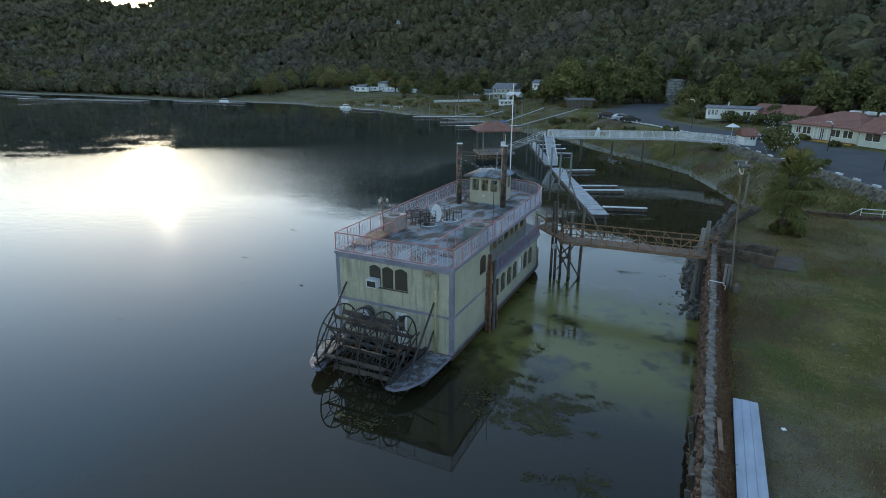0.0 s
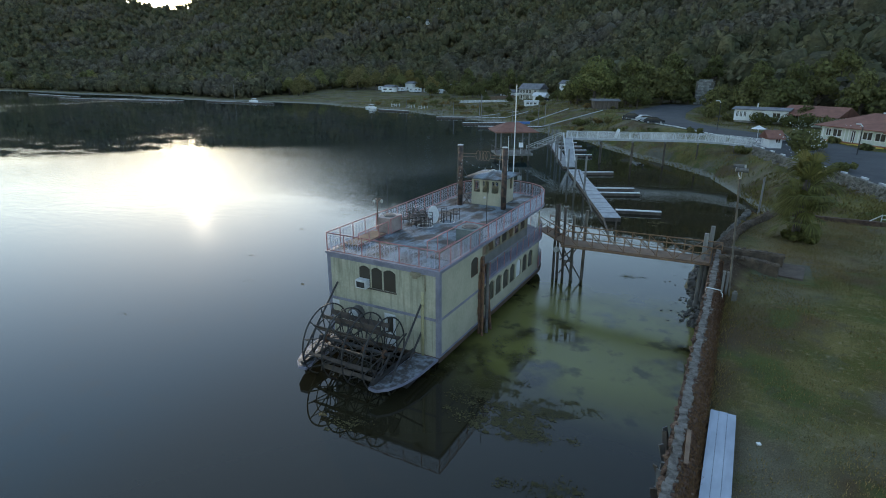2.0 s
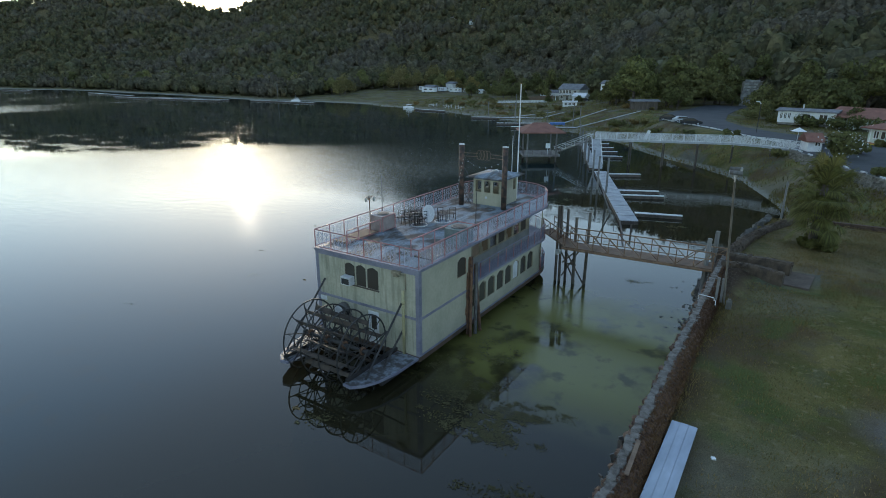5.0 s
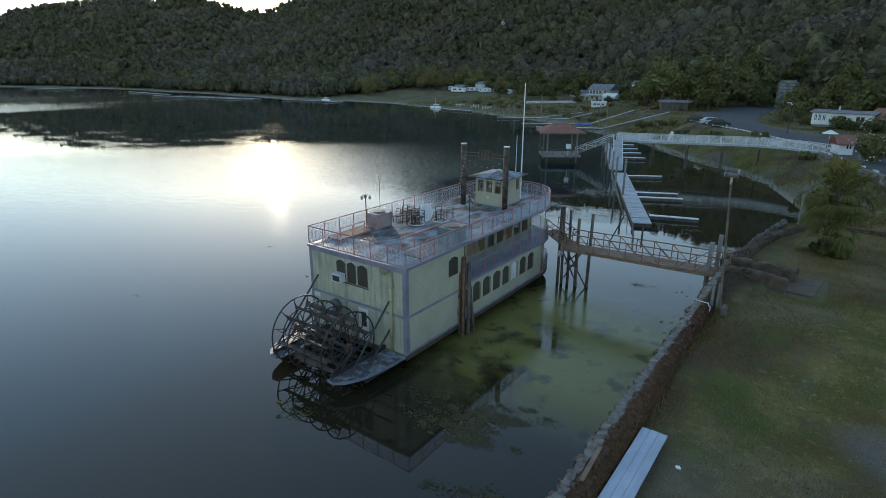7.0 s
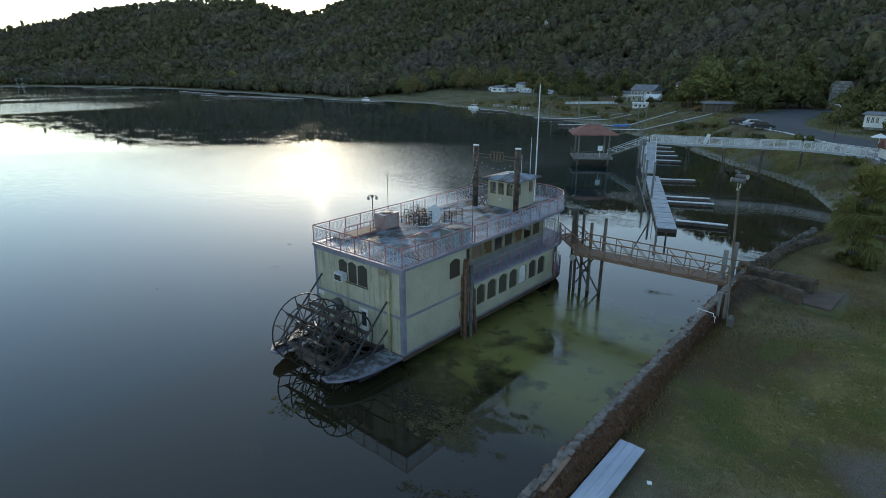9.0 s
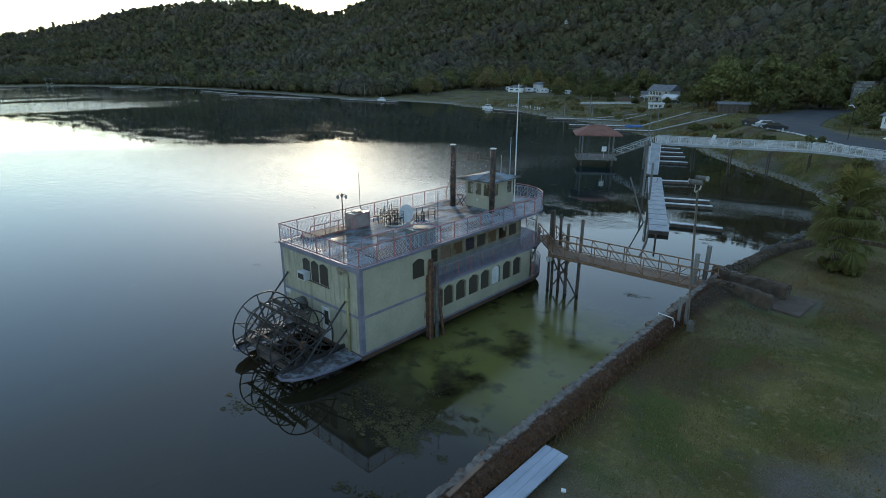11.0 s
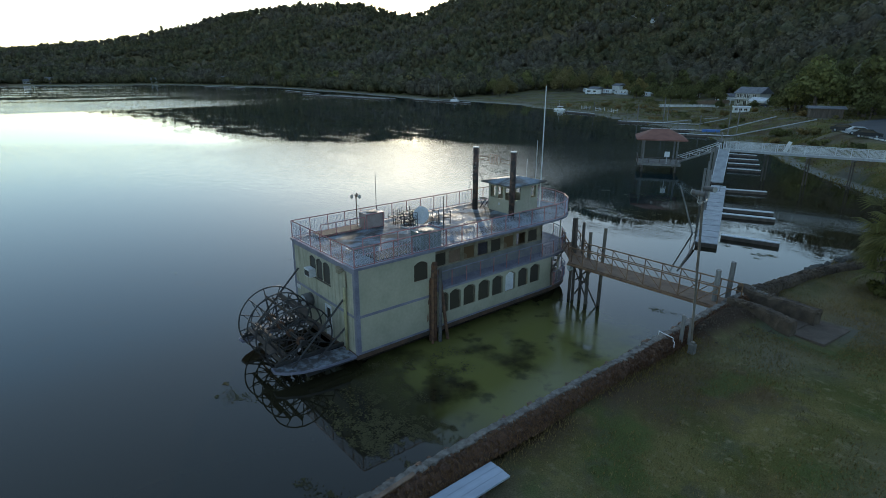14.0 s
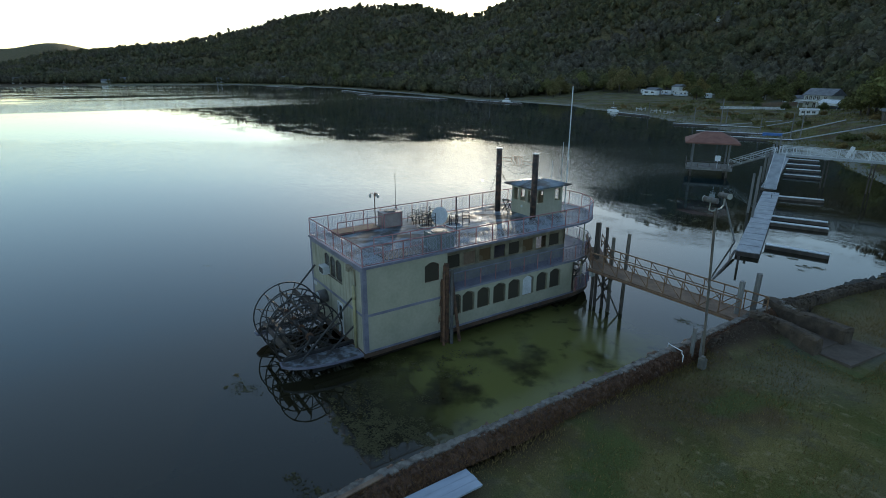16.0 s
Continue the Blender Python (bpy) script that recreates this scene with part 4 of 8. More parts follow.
for x in (-13.1, -17.72):
    part("bearing_beam", Mesh().box(x - 0.09, x + 0.09, HUB_Y - 1.7, YS, HULLZ + 0.02, HULLZ + 0.2), BLACK, wheel)
    part("bearing_strut", Mesh().tube([(x, HUB_Y + 1.2, HULLZ + 0.2), (x, HUB_Y, HUB_Z + 0.06)], 0.06, 6), BLACK, wheel)
    part("bearing_strut", Mesh().tube([(x, HUB_Y - 0.9, HULLZ + 0.2), (x, HUB_Y, HUB_Z + 0.06)], 0.06, 6), BLACK, wheel)
    part("bearing_brace", Mesh().tube([(x, HUB_Y - 1.6, HULLZ + 0.2), (x, HUB_Y + 1.7, HULLZ + 1.5)], 0.045, 5), BLACK, wheel)
    part("bearing_cap", Mesh().disc((x, HUB_Y, HUB_Z), (1, 0, 0), 0.17, 0.18, 12), BLACK, wheel)


# railings
def scroll_panel(material, h, name):
    """A cast-iron panel one metre wide and h high: uprights with scrolls between them."""
    m = Mesh()
    m.tube([(0, 0, 0.1), (1, 0, 0.1)], 0.012, 4).tube([(0, 0, h - 0.14), (1, 0, h - 0.14)], 0.012, 4)
    for k in range(4):
        c = 0.125 + k / 4
        for s in (-1, 1):
            m.tube([(c + s * 0.112, 0, 0.1), (c + s * 0.112, 0, h - 0.14)], 0.008, 4)
        for mid in (0.1 + (h - 0.24) * 0.27, 0.1 + (h - 0.24) * 0.73):
            rr = (h - 0.3) / 8.6
            for s in (-1, 1):
                pts = []
                for i in range(9):
                    a = math.pi * 1.6 * i / 8
                    q = rr * (1 - 0.05 * i)
                    pts.append((c + s * (q * math.sin(a)) * 0.8, 0, mid + s * (rr - q * math.cos(a)) * 1.1))
                m.tube(pts, 0.013, 4)
    return shared(name, m, material)


PANEL = scroll_panel(IRON, 1.1, "panel")
PANEL_DARK = scroll_panel(DARKIRON, 1.05, "panel")
POST = shared("post", Mesh().tube([(0, 0, 0), (0, 0, 1.1)], 0.032, 6), PINK)


def railing(name, path, z, high, closed, panel, rail_mat, gap=1.3, label=""):
    """A railing along a plan line: posts, scroll panels between them, a top and a bottom bar."""
    pts = [Vector((x, y, z)) for x, y in path]
    top = Mesh().tube([p + Vector((0, 0, high)) for p in pts], 0.035, 6, closed)
    rail = part(name, top, rail_mat, boat, label)
    part("bottom_bar", Mesh().tube([p + Vector((0, 0, 0.06)) for p in pts], 0.02, 4, closed), rail_mat, rail)
    run = pts + ([pts[0]] if closed else [])
    marks = []
    for a, b in zip(run, run[1:]):
        n = max(1, round((b - a).length / gap))
        marks += [a.lerp(b, i / n) for i in range(n)]
    marks.append(run[-1])
    for i, p in enumerate(marks):
        if not (closed and i == len(marks) - 1):
            o = piece("post", POST, rail, pose(*p))
            o.scale.z = high / 1.1
    if panel:
        for a, b in zip(marks, marks[1:]):
            d = b - a
            m4 = pose(*a, 0, 0, math.degrees(math.atan2(d.y, d.x))) @ Matrix.Diagonal((d.length, 1, high / 1.1, 1))
            piece("panel", panel, rail, m4)
    return rail


RZ = ROOFZ + 0.05
railing("roof_railing", outline(HALF + 0.0, YS + 0.02, YF, 3.75, 9), RZ, 1.1, True, PANEL, PINK, 1.25, "faded red railing with pale scrolled ironwork")
bal = outline(HALF - 0.04, AFT + 0.15, YF, 3.8, 9)
railing("balcony_railing", bal[:-1], MIDZ, 1.05, False, PANEL_DARK, LILAC, 1.25, "lilac balcony railing with scrolled ironwork")
railing("bow_railing", outline(HALF - 0.1, YF + 0.3, YF + 0.4, 3.6, 9), HULLZ, 1.05, False, PANEL_DARK, DARKIRON, 1.2, "dark scrolled railing round the bow deck")
railing("stair_railing", [(XE - 0.06, 32.1), (-13.1, 32.1), (-13.1, 27.2)], RZ, 1.0, False, None, PINK, 1.2, "faded red railing round the stair opening")
railing("stair_railing", [(-17.6, 31.6), (-17.6, 30.3)], RZ, 1.0, False, None, PINK, 1.2)
railing("stair_railing", [(-17.75, 30.2), (-17.75, 27.0)], RZ, 0.85, False, None, PINK, 1.1)
part("stair_opening_sheet", Mesh().box(-18.9, -17.85, 27.0, 30.1, RZ, RZ + 0.1), BROWNBOARD, boat, "brown plywood over the stair opening")
# flat dark sheet in place of the east stairwell's shaded opening
part("stair_opening_sheet", Mesh().box(-13.0, -11.7, 27.3, 30.2, RZ, RZ + 0.06), DARKWOOD, boat, "dark sheet standing in for the shaded stair opening")
# dark bow clutter: stair and bitts on the bow deck
for i in range(7):
    part("stair_tread", Mesh().box(-13.6, -12.5, 43.0 + 0.28 * i, 43.3 + 0.28 * i, HULLZ + 0.32 * i, HULLZ + 0.32 * i + 0.06), BLACK, boat)
for x in (-12.45, -13.65):
    part("stair_rail", Mesh().tube([(x, 43.0, HULLZ), (x, 43.0, HULLZ + 1.0), (x, 45.0, MIDZ + 0.9)], 0.03, 5), OFFWHITE, boat)
    part("stair_stringer", Mesh().tube([(x, 42.9, HULLZ + 0.05), (x, 45.05, MIDZ - 0.1)], 0.06, 4), BLACK, boat)
for x in (-12.0, -13.9, -16.6, -18.5):
    part("deck_post", Mesh().tube([(x, 43.6, HULLZ), (x, 43.6, MIDZ - 0.15)], 0.06, 6), CREAM, boat)
    part("deck_post", Mesh().tube([(x, 43.6, MIDZ), (x, 43.6, ROOFZ - 0.1)], 0.05, 6), CREAM, boat)

# pilot house
PX0, PX1, PY0, PY1 = -16.75, -14.3, 40.7, 43.5
pz = RZ
house = part("pilot_house", Mesh().wall((PX0, PY0), (PX1, PY0), pz, 8.6, 0.1, [(0.18, 0.72, 7.5, 8.4, 0), (0.95, 1.5, 7.5, 8.4, 0), (1.73, 2.27, 7.5, 8.4, 0)])
             .wall((PX1, PY0 + 0.1), (PX1, PY1), pz, 8.6, 0.1, [(0.2, 0.8, 7.5, 8.4, 0), (1.1, 1.7, pz + 0.05, 8.4, 0), (1.95, 2.5, 7.5, 8.4, 0)])
             .wall((PX1 - 0.1, PY1), (PX0 + 0.1, PY1), pz, 8.6, 0.1, [(0.2, 0.8, 7.5, 8.4, 0), (0.95, 1.45, 7.5, 8.4, 0), (1.6, 2.1, 7.5, 8.4, 0)])
             .wall((PX0, PY1), (PX0, PY0 + 0.1), pz, 8.6, 0.1, [(0.3, 1.0, 7.5, 8.4, 0), (1.5, 2.3, 7.5, 8.4, 0)]), CREAM, boat, "cream pilot house with windows all round")
rx0, rx1, ry0, ry1 = -17.2, -13.9, 40.25, 44.0
hip = [(rx0, ry0, 8.6), (rx1, ry0, 8.6), (rx1, ry1, 8.6), (rx0, ry1, 8.6), (rx0, ry0, 8.7), (rx1, ry0, 8.7), (rx1, ry1, 8.7), (rx0, ry1, 8.7), (-15.55, 41.6, 9.0), (-15.55, 42.7, 9.0)]
part("roof", Mesh().add(hip, [(3, 2, 1, 0), (0, 1, 5, 4), (1, 2, 6, 5), (2, 3, 7, 6), (3, 0, 4, 7), (4, 5, 8), (5, 6, 9, 8), (6, 7, 9), (7, 4, 8, 9)]), DECK, house, "pale hipped pilot house roof")
for x0, x1 in ((0.18, 0.72), (0.95, 1.5), (1.73, 2.27)):
    part("window_pane", Mesh().box(PX0 + x0, PX0 + x1, PY0 + 0.04, PY0 + 0.055, 7.5, 8.4), CLEAR, house).visible_shadow = False
for y0, y1 in ((0.3, 0.9), (2.05, 2.6)):
    part("window_pane", Mesh().box(PX1 - 0.055, PX1 - 0.04, PY0 + y0, PY0 + y1, 7.5, 8.4), CLEAR, house).visible_shadow = False
part("pilot_door", Mesh().box(PX1 - 0.05, PX1 - 0.01, PY0 + 1.2, PY0 + 1.8, pz + 0.05, 8.4), CREAM, house)
part("porthole", Mesh().disc((-15.6, PY0 - 0.01, 7.1), (0, 1, 0), 0.1, 0.04, 12), OFFWHITE, house)
# stacks, sign and lights between them
SL, SR, STOP = (-17.35, 39.85), (-13.75, 40.1), 11.2
for x, y in (SL, SR):
    st = part("smoke_stack", Mesh().tube([(x, y, pz), (x, y, STOP)], 0.21, 16), STACK, boat, "sooty rust-brown steel smoke stack", True)
    part("stack_rim", Mesh().tube([(x, y, STOP), (x, y, STOP + 0.06)], 0.23, 16), OFFWHITE, st)
bars = Mesh()
for z in (10.35, 10.6):
    bars.tube([(SL[0] + 0.2, SL[1], z), (SL[0] + 1.35, (SL[1] + SR[1]) / 2, z + 0.02)], 0.022, 4).tube([(SR[0] - 1.1, (SL[1] + SR[1]) / 2, z), (SR[0] - 0.2, SR[1], z - 0.05)], 0.022, 4)
emblem = part("stack_emblem", bars, OCHRE, boat, "wrought-iron loops on bars between the stacks")
for k in range(4):
    cx, cy = SL[0] + 1.45 + 0.27 * k, 39.97
    part("loop", Mesh().tube([(cx + 0.2 * math.cos(a), cy, 10.5 + 0.36 * math.sin(a)) for a in [2 * math.pi * i / 18 for i in range(18)]], 0.02, 4, closed=True), OCHRE, emblem)
string = part("light_string", Mesh().tube([(SL[0] + 0.25 + 3.1 * i / 12, 39.95, 10.1 - 0.5 * math.sin(math.pi * i / 12)) for i in range(13)], 0.012, 4)
              .tube([(SL[0] + 0.28, SL[1] - 0.25, 10.1), (SL[0] + 0.3, 38.4, 6.7)], 0.01, 4), BLACK, boat, "string of small white bulbs")
bulb = shared("bulb", Mesh().ball((0, 0, 0), 0.05, 6, 4), GLOBE)
for i in range(1, 12, 2):
    piece("bulb", bulb, string, pose(SL[0] + 0.25 + 3.1 * i / 12, 39.95, 10.06 - 0.5 * math.sin(math.pi * i / 12)))
for i in range(12):
    f_ = i / 12
    piece("bulb", bulb, string, pose(SL[0] + 0.28, SL[1] - 0.25 - 1.2 * f_, 10.1 - 3.0 * f_))
pole = part("flag_pole", Mesh().tube([(-14.6, 44.15, pz), (-14.6, 44.15, 15.6)], 0.05, 8, taper=0.035), WHITE, boat, "tall white flag pole")
part("finial", Mesh().tube([(-14.6, 44.15, 15.6), (-14.6, 44.15, 15.68)], 0.06, 8), OCHRE, pole)
part("aerial", Mesh().tube([(-15.1, 44.1, 8.7), (-15.1, 44.1, 11.6)], 0.025, 5), OFFWHITE, boat)
part("aerial", Mesh().tube([(-15.6, 43.6, 8.7), (-15.6, 43.6, 10.2)], 0.02, 5), OFFWHITE, boat)
part("horn", Mesh().tube([(-15.9, 42.2, 9.0), (-15.5, 42.2, 9.1), (-15.3, 42.2, 9.0)], 0.05, 5), OFFWHITE, boat)
part("aerial", Mesh().tube([(XE - 0.1, 31.9, RZ), (XE - 0.1, 31.9, 9.6)], 0.025, 5), BLACK, boat)
part("aerial", Mesh().tube([(-18.9, 31.9, RZ), (-18.9, 31.9, 9.9)], 0.02, 5), BLACK, boat)
part("string_line", Mesh().tube([(SL[0] + 0.2, SL[1] + 0.1, 9.4), (rx0 + 0.2, ry0 + 0.1, 8.75)], 0.025, 4), BLACK, boat)


# ---- things on the roof deck ----
def rooftop_unit(x0, x1, y0, y1, h, material, label):
    u_ = thing("roof_air_conditioner", ((x0 + x1) / 2, (y0 + y1) / 2, RZ), label, "air conditioner")
    part("casing", Mesh().box(x0, x1, y0, y1, RZ, RZ + h).box(x0 - 0.02, x1 + 0.02, y0 - 0.02, y1 + 0.02, RZ + h, RZ + h + 0.05), material, u_)
    part("fan_guard", Mesh().disc(((x0 + x1) / 2, (y0 + y1) / 2, RZ + h + 0.08), (0, 0, 1), min(x1 - x0, y1 - y0) * 0.42, 0.06, 18), GREYSTEEL, u_)
    part("fan", Mesh().disc(((x0 + x1) / 2, (y0 + y1) / 2, RZ + h + 0.115), (0, 0, 1), min(x1 - x0, y1 - y0) * 0.3, 0.02, 18), BLACK, u_)


rooftop_unit(-18.65, -17.7, 30.35, 31.75, 0.95, BEIGE, "boxy beige air conditioner on the roof deck")
rooftop_unit(-12.95, -11.75, 30.5, 31.9, 0.9, TEAL, "boxy pale teal air conditioner beside the stair railing")
lamp = thing("deck_lamp", (-18.45, 30.05, RZ), "thin lamp post with three glass globes", "lamp")
part("pole", Mesh().tube([(-18.45, 30.05, RZ), (-18.45, 30.05, 8.75)], 0.035, 6), RUST, lamp)
for a in (0, 120, 240):
    ax, ay = -18.45 + 0.3 * math.cos(radians(a + 20)), 30.05 + 0.3 * math.sin(radians(a + 20))
    part("arm", Mesh().tube([(-18.45, 30.05, 8.6), ((ax - 18.45) / 2, (ay + 30.05) / 2, 8.85), (ax, ay, 8.8)], 0.02, 4), RUST, lamp)
    part("globe", Mesh().ball((ax, ay, 8.66), 0.1, 10, 6, 1.4), GLOBE, lamp, "milky glass globe", True)


def chair(x, y, rz, tip=0):
    c = thing("patio_chair", (0, 0, 0), "black metal patio chair abandoned among stacked furniture", "chair", "chairs on the roof deck")
    for sx_, sy_ in ((-1, -1), (1, -1), (1, 1), (-1, 1)):
        part("leg", Mesh().tube([(0.22 * sx_, 0.22 * sy_, 0), (0.22 * sx_, 0.22 * sy_, 0.44 if sy_ < 0 else 0.9)], 0.022, 5), BLACK, c)
    part("seat", Mesh().box(-0.24, 0.24, -0.24, 0.24, 0.42, 0.46), BLACK, c)
    part("back_rail", Mesh().tube([(-0.22, 0.22, 0.88), (0.22, 0.22, 0.88)], 0.022, 5), BLACK, c)
    part("back_slat", Mesh().tube([(-0.22, 0.22, 0.66), (0.22, 0.22, 0.66)], 0.018, 5), BLACK, c)
    for sx_ in (-1, 1):
        part("armrest", Mesh().tube([(0.24 * sx_, 0.22, 0.64), (0.24 * sx_, -0.24, 0.64), (0.24 * sx_, -0.22, 0.44)], 0.022, 5), BLACK, c)
    c.matrix_basis = pose(x, y, RZ + (0.24 if tip else 0), tip, 0, rz)
    return c


first = chair(-17.0, 33.0, 30)
for x, y, rz, tip in ((-17.7, 33.1, 110, 0), (-17.2, 33.7, 200, 0), (-18.1, 33.8, 75, 0), (-17.6, 34.3, 310, 0), (-16.5, 33.3, 15, 0), (-18.3, 34.6, 140, 0), (-15.6, 35.6, 230, 0), (-16.0, 34.9, 60, 0), (-18.0, 32.7, 10, 0), (-17.1, 32.6, 260, 0)):
    copy_thing(first, pose(x, y, RZ, tip, 0, rz))


def round_table(x, y, tipped):
    t_ = thing("round_table", (x, y, RZ), "round white patio table lying on its side" if tipped else "ring base of a round patio table", "table")
    if tipped:
        m4 = pose(x, y, RZ + 0.62, 80, 0, 84)
        part("tabletop", Mesh().tube([m4 @ Vector((0, 0, -0.02)), m4 @ Vector((0, 0, 0.02))], 0.62, 24), OFFWHITE, t_)
        part("pedestal", Mesh().tube([m4 @ Vector((0, 0, -0.02)), m4 @ Vector((0, 0, -0.6))], 0.04, 6), BLACK, t_)
    else:
        part("base_ring", Mesh().tube([(x + 0.55 * math.cos(i * math.pi / 10), y + 0.55 * math.sin(i * math.pi / 10), RZ + 0.03) for i in range(20)], 0.03, 5, closed=True), OFFWHITE, t_)
        for k in range(3):
            a = k * 2.1
            part("upright", Mesh().tube([(x + 0.3 * math.cos(a), y + 0.3 * math.sin(a), RZ), (x + 0.3 * math.cos(a), y + 0.3 * math.sin(a), RZ + 0.72)], 0.03, 5), BLACK, t_)


round_table(-16.5, 34.0, True)
round_table(-15.8, 34.7, False)
round_table(-16.6, 33.0, False)
saw = thing("folding_stand", (-17.0, 40.5, RZ), "dark crossed-leg folding stand beside the pilot house", "stand")
for s in (-1, 1):
    part("leg", Mesh().tube([(-17.0 + 0.3 * s, 40.3, RZ), (-17.0 - 0.3 * s, 40.3, RZ + 0.8)], 0.03, 5), BLACK, saw)
    part("leg", Mesh().tube([(-17.0 + 0.3 * s, 40.75, RZ), (-17.0 - 0.3 * s, 40.75, RZ + 0.8)], 0.03, 5), BLACK, saw)
part("top", Mesh().box(-17.35, -16.8, 40.25, 40.65, RZ + 0.8, RZ + 0.84), DARKWOOD, saw)


# ---- gangway, piles and docks ----
def truss_side(owner, p, q, high, n, material, name="side_truss"):
    """One side of a footbridge from p to q: posts, a top and a middle bar, diagonals."""
    p, q, up = Vector(p), Vector(q), Vector((0, 0, high))
    side = part(name, Mesh().tube([p + up, q + up], 0.045, 5), material, owner)
    part("middle_bar", Mesh().tube([p + up * 0.58, q + up * 0.58], 0.03, 5), material, side)
    for i in range(n + 1):
        a = p.lerp(q, i / n)
        part("post", Mesh().tube([a, a + up], 0.035, 5), material, side)
        if i < n:
            b = p.lerp(q, (i + 1) / n)
            pair = (a + up, b) if i < n * 0.7 else (a, b + up)
            part("diagonal", Mesh().tube(pair, 0.028, 5), material, side)


gang = thing("gangway", (-4, 42.2, 4.1), "rusty ochre steel truss gangway from the shore wall", "footbridge")
part("deck_plate", Mesh().add([(-9.4, 41.35, 4.0), (1.0, 41.2, 4.25), (1.0, 42.75, 4.25), (-9.4, 42.9, 4.0), (-9.4, 41.35, 3.8), (1.0, 41.2, 4.05), (1.0, 42.75, 4.05), (-9.4, 42.9, 3.8)],
     [(0, 1, 2, 3), (7, 6, 5, 4), (0, 4, 5, 1), (1, 5, 6, 2), (2, 6, 7, 3), (3, 7, 4, 0)]), BROWNBOARD, gang, "brown plank deck")
truss_side(gang, (-9.3, 41.35, 4.0), (1.0, 41.2, 4.25), 1.1, 9, OCHRE)
truss_side(gang, (-9.3, 42.9, 4.0), (1.6, 42.75, 4.25), 1.1, 9, OCHRE)
part("edge_beam", Mesh().tube([(-9.4, 41.3, 3.85), (1.0, 41.15, 4.1)], 0.07, 5), OCHRE, gang)
ramp = part("boat_ramp", Mesh().add([(-9.2, 41.5, 4.02), (-9.0, 43.0, 4.02), (-11.6, 45.0, 4.25), (-12.1, 43.9, 4.25), (-9.2, 41.5, 3.9), (-9.0, 43.0, 3.9), (-11.6, 45.0, 4.12), (-12.1, 43.9, 4.12)],
            [(0, 1, 2, 3), (7, 6, 5, 4), (0, 4, 5, 1), (1, 5, 6, 2), (2, 6, 7, 3), (3, 7, 4, 0)]), BROWNBOARD, gang, "brown boarding ramp")
truss_side(gang, (-9.2, 41.5, 4.02), (-12.0, 43.9, 4.25), 1.0, 3, RUST, "ramp_rail")
truss_side(gang, (-9.0, 43.0, 4.02), (-11.5, 45.0, 4.25), 1.0, 3, RUST, "ramp_rail")
for p, q in (((-9.9, 43.1, 1.0), (-8.4, 43.3, 3.7)), ((-8.8, 43.2, 0.6), (-10.1, 43.0, 3.2)), ((-9.7, 43.4, 2.0), (-8.8, 43.2, 2.05)), ((-8.8, 43.2, 3.3), (-9.9, 43.1, 2.1)), ((-10.0, 42.9, 3.8), (-8.1, 43.3, 0.5))):
    part("under_brace", Mesh().tube([p, q], 0.06, 5), DARKWOOD, gang)
part("cable_drum", Mesh().disc((-10.1, 42.6, 3.1), (0.3, 1, 0), 0.22, 0.25, 12), OFFWHITE, gang)


def pile(x, y, z1, r, material, label, dx=0.0, dy=0.0, z0=-1.5, n=10):
    p = solid("mooring_pile", Mesh().tube([(x - dx * 0.2, y - dy * 0.2, z0), (x + dx * 0.4, y + dy * 0.4, (z0 + z1) / 2), (x + dx, y + dy, z1)], r, n, taper=r * 0.9), material, label, "pile", at=(x, y, 0), group="piles in the water", smooth=False)
    return p


for x, y, z1, dx in ((-10.4, 43.1, 6.65, 0.0), (-10.05, 43.1, 6.7, -0.15), (-9.7, 43.45, 6.4, -0.1)):
    pile(x, y, z1, 0.115, DARKWOOD, "dark wooden mooring pile clustered at the gangway", dx)
# backlight on these two piles is put into a darker wood colour
pile(-8.95, 43.2, 5.9, 0.13, POLE, "weathered brown-grey wooden pile through the gangway, darkened as backlit", -0.05)
pile(-8.2, 43.65, 6.3, 0.13, POLE, "weathered brown-grey wooden pile behind the gangway, darkened as backlit", 0.08)
pile(0.45, 41.9, 6.1, 0.16, GREYWOOD, "weathered grey wooden pile at the shore end", 0.1)
pile(0.75, 42.95, 6.4, 0.16, GREYWOOD, "weathered grey wooden pile at the shore end", 0.1)
pile(-11.15, 30.75, 5.3, 0.09, RUST, "rusty steel mooring pile against the boat", 0.0)
pile(-11.1, 31.3, 5.3, 0.12, GREYSTEEL, "grey steel mooring pile against the boat", 0.0)
pile(-11.05, 32.0, 5.2, 0.11, RUST, "leaning rusty mooring pole against the boat", -0.15, -0.7)
for x, y, z1, r in ((-18.9, 80.0, 5.2, 0.15), (-22.3, 88.2, 4.8, 0.15), (-16.6, 76.5, 5.6, 0.15), (-26.9, 99.5, 5.4, 0.16), (-27.9, 100.6, 5.2, 0.16), (-33.5, 115, 5.0, 0.15), (-30.2, 107, 5.6, 0.16), (-37.2, 124, 5.2, 0.15), (4.05, 61.8, 7.0, 0.1)):
    pile(x, y, z1, r, GREYWOOD, "weathered grey dock pile")
pile(-8.8, 59.6, 1.6, 0.1, DARKWOOD, "short dark pile stub near the dock's end")
pile(-12.75, 66.9, 5.3, 0.085, GREYWOOD, "leaning grey pile in open water", -2.35, 0.0)
solid("floating_boom", Mesh().tube([(-8.3, 55.0, 0.45), (-9.9, 60.2, 0.65), (-10.9, 62.9, 0.95)], 0.1, 8), DARKWOOD, "long dark floating timber boom beyond the gangway", "boom", at=(-8.7, 55, 0.5))


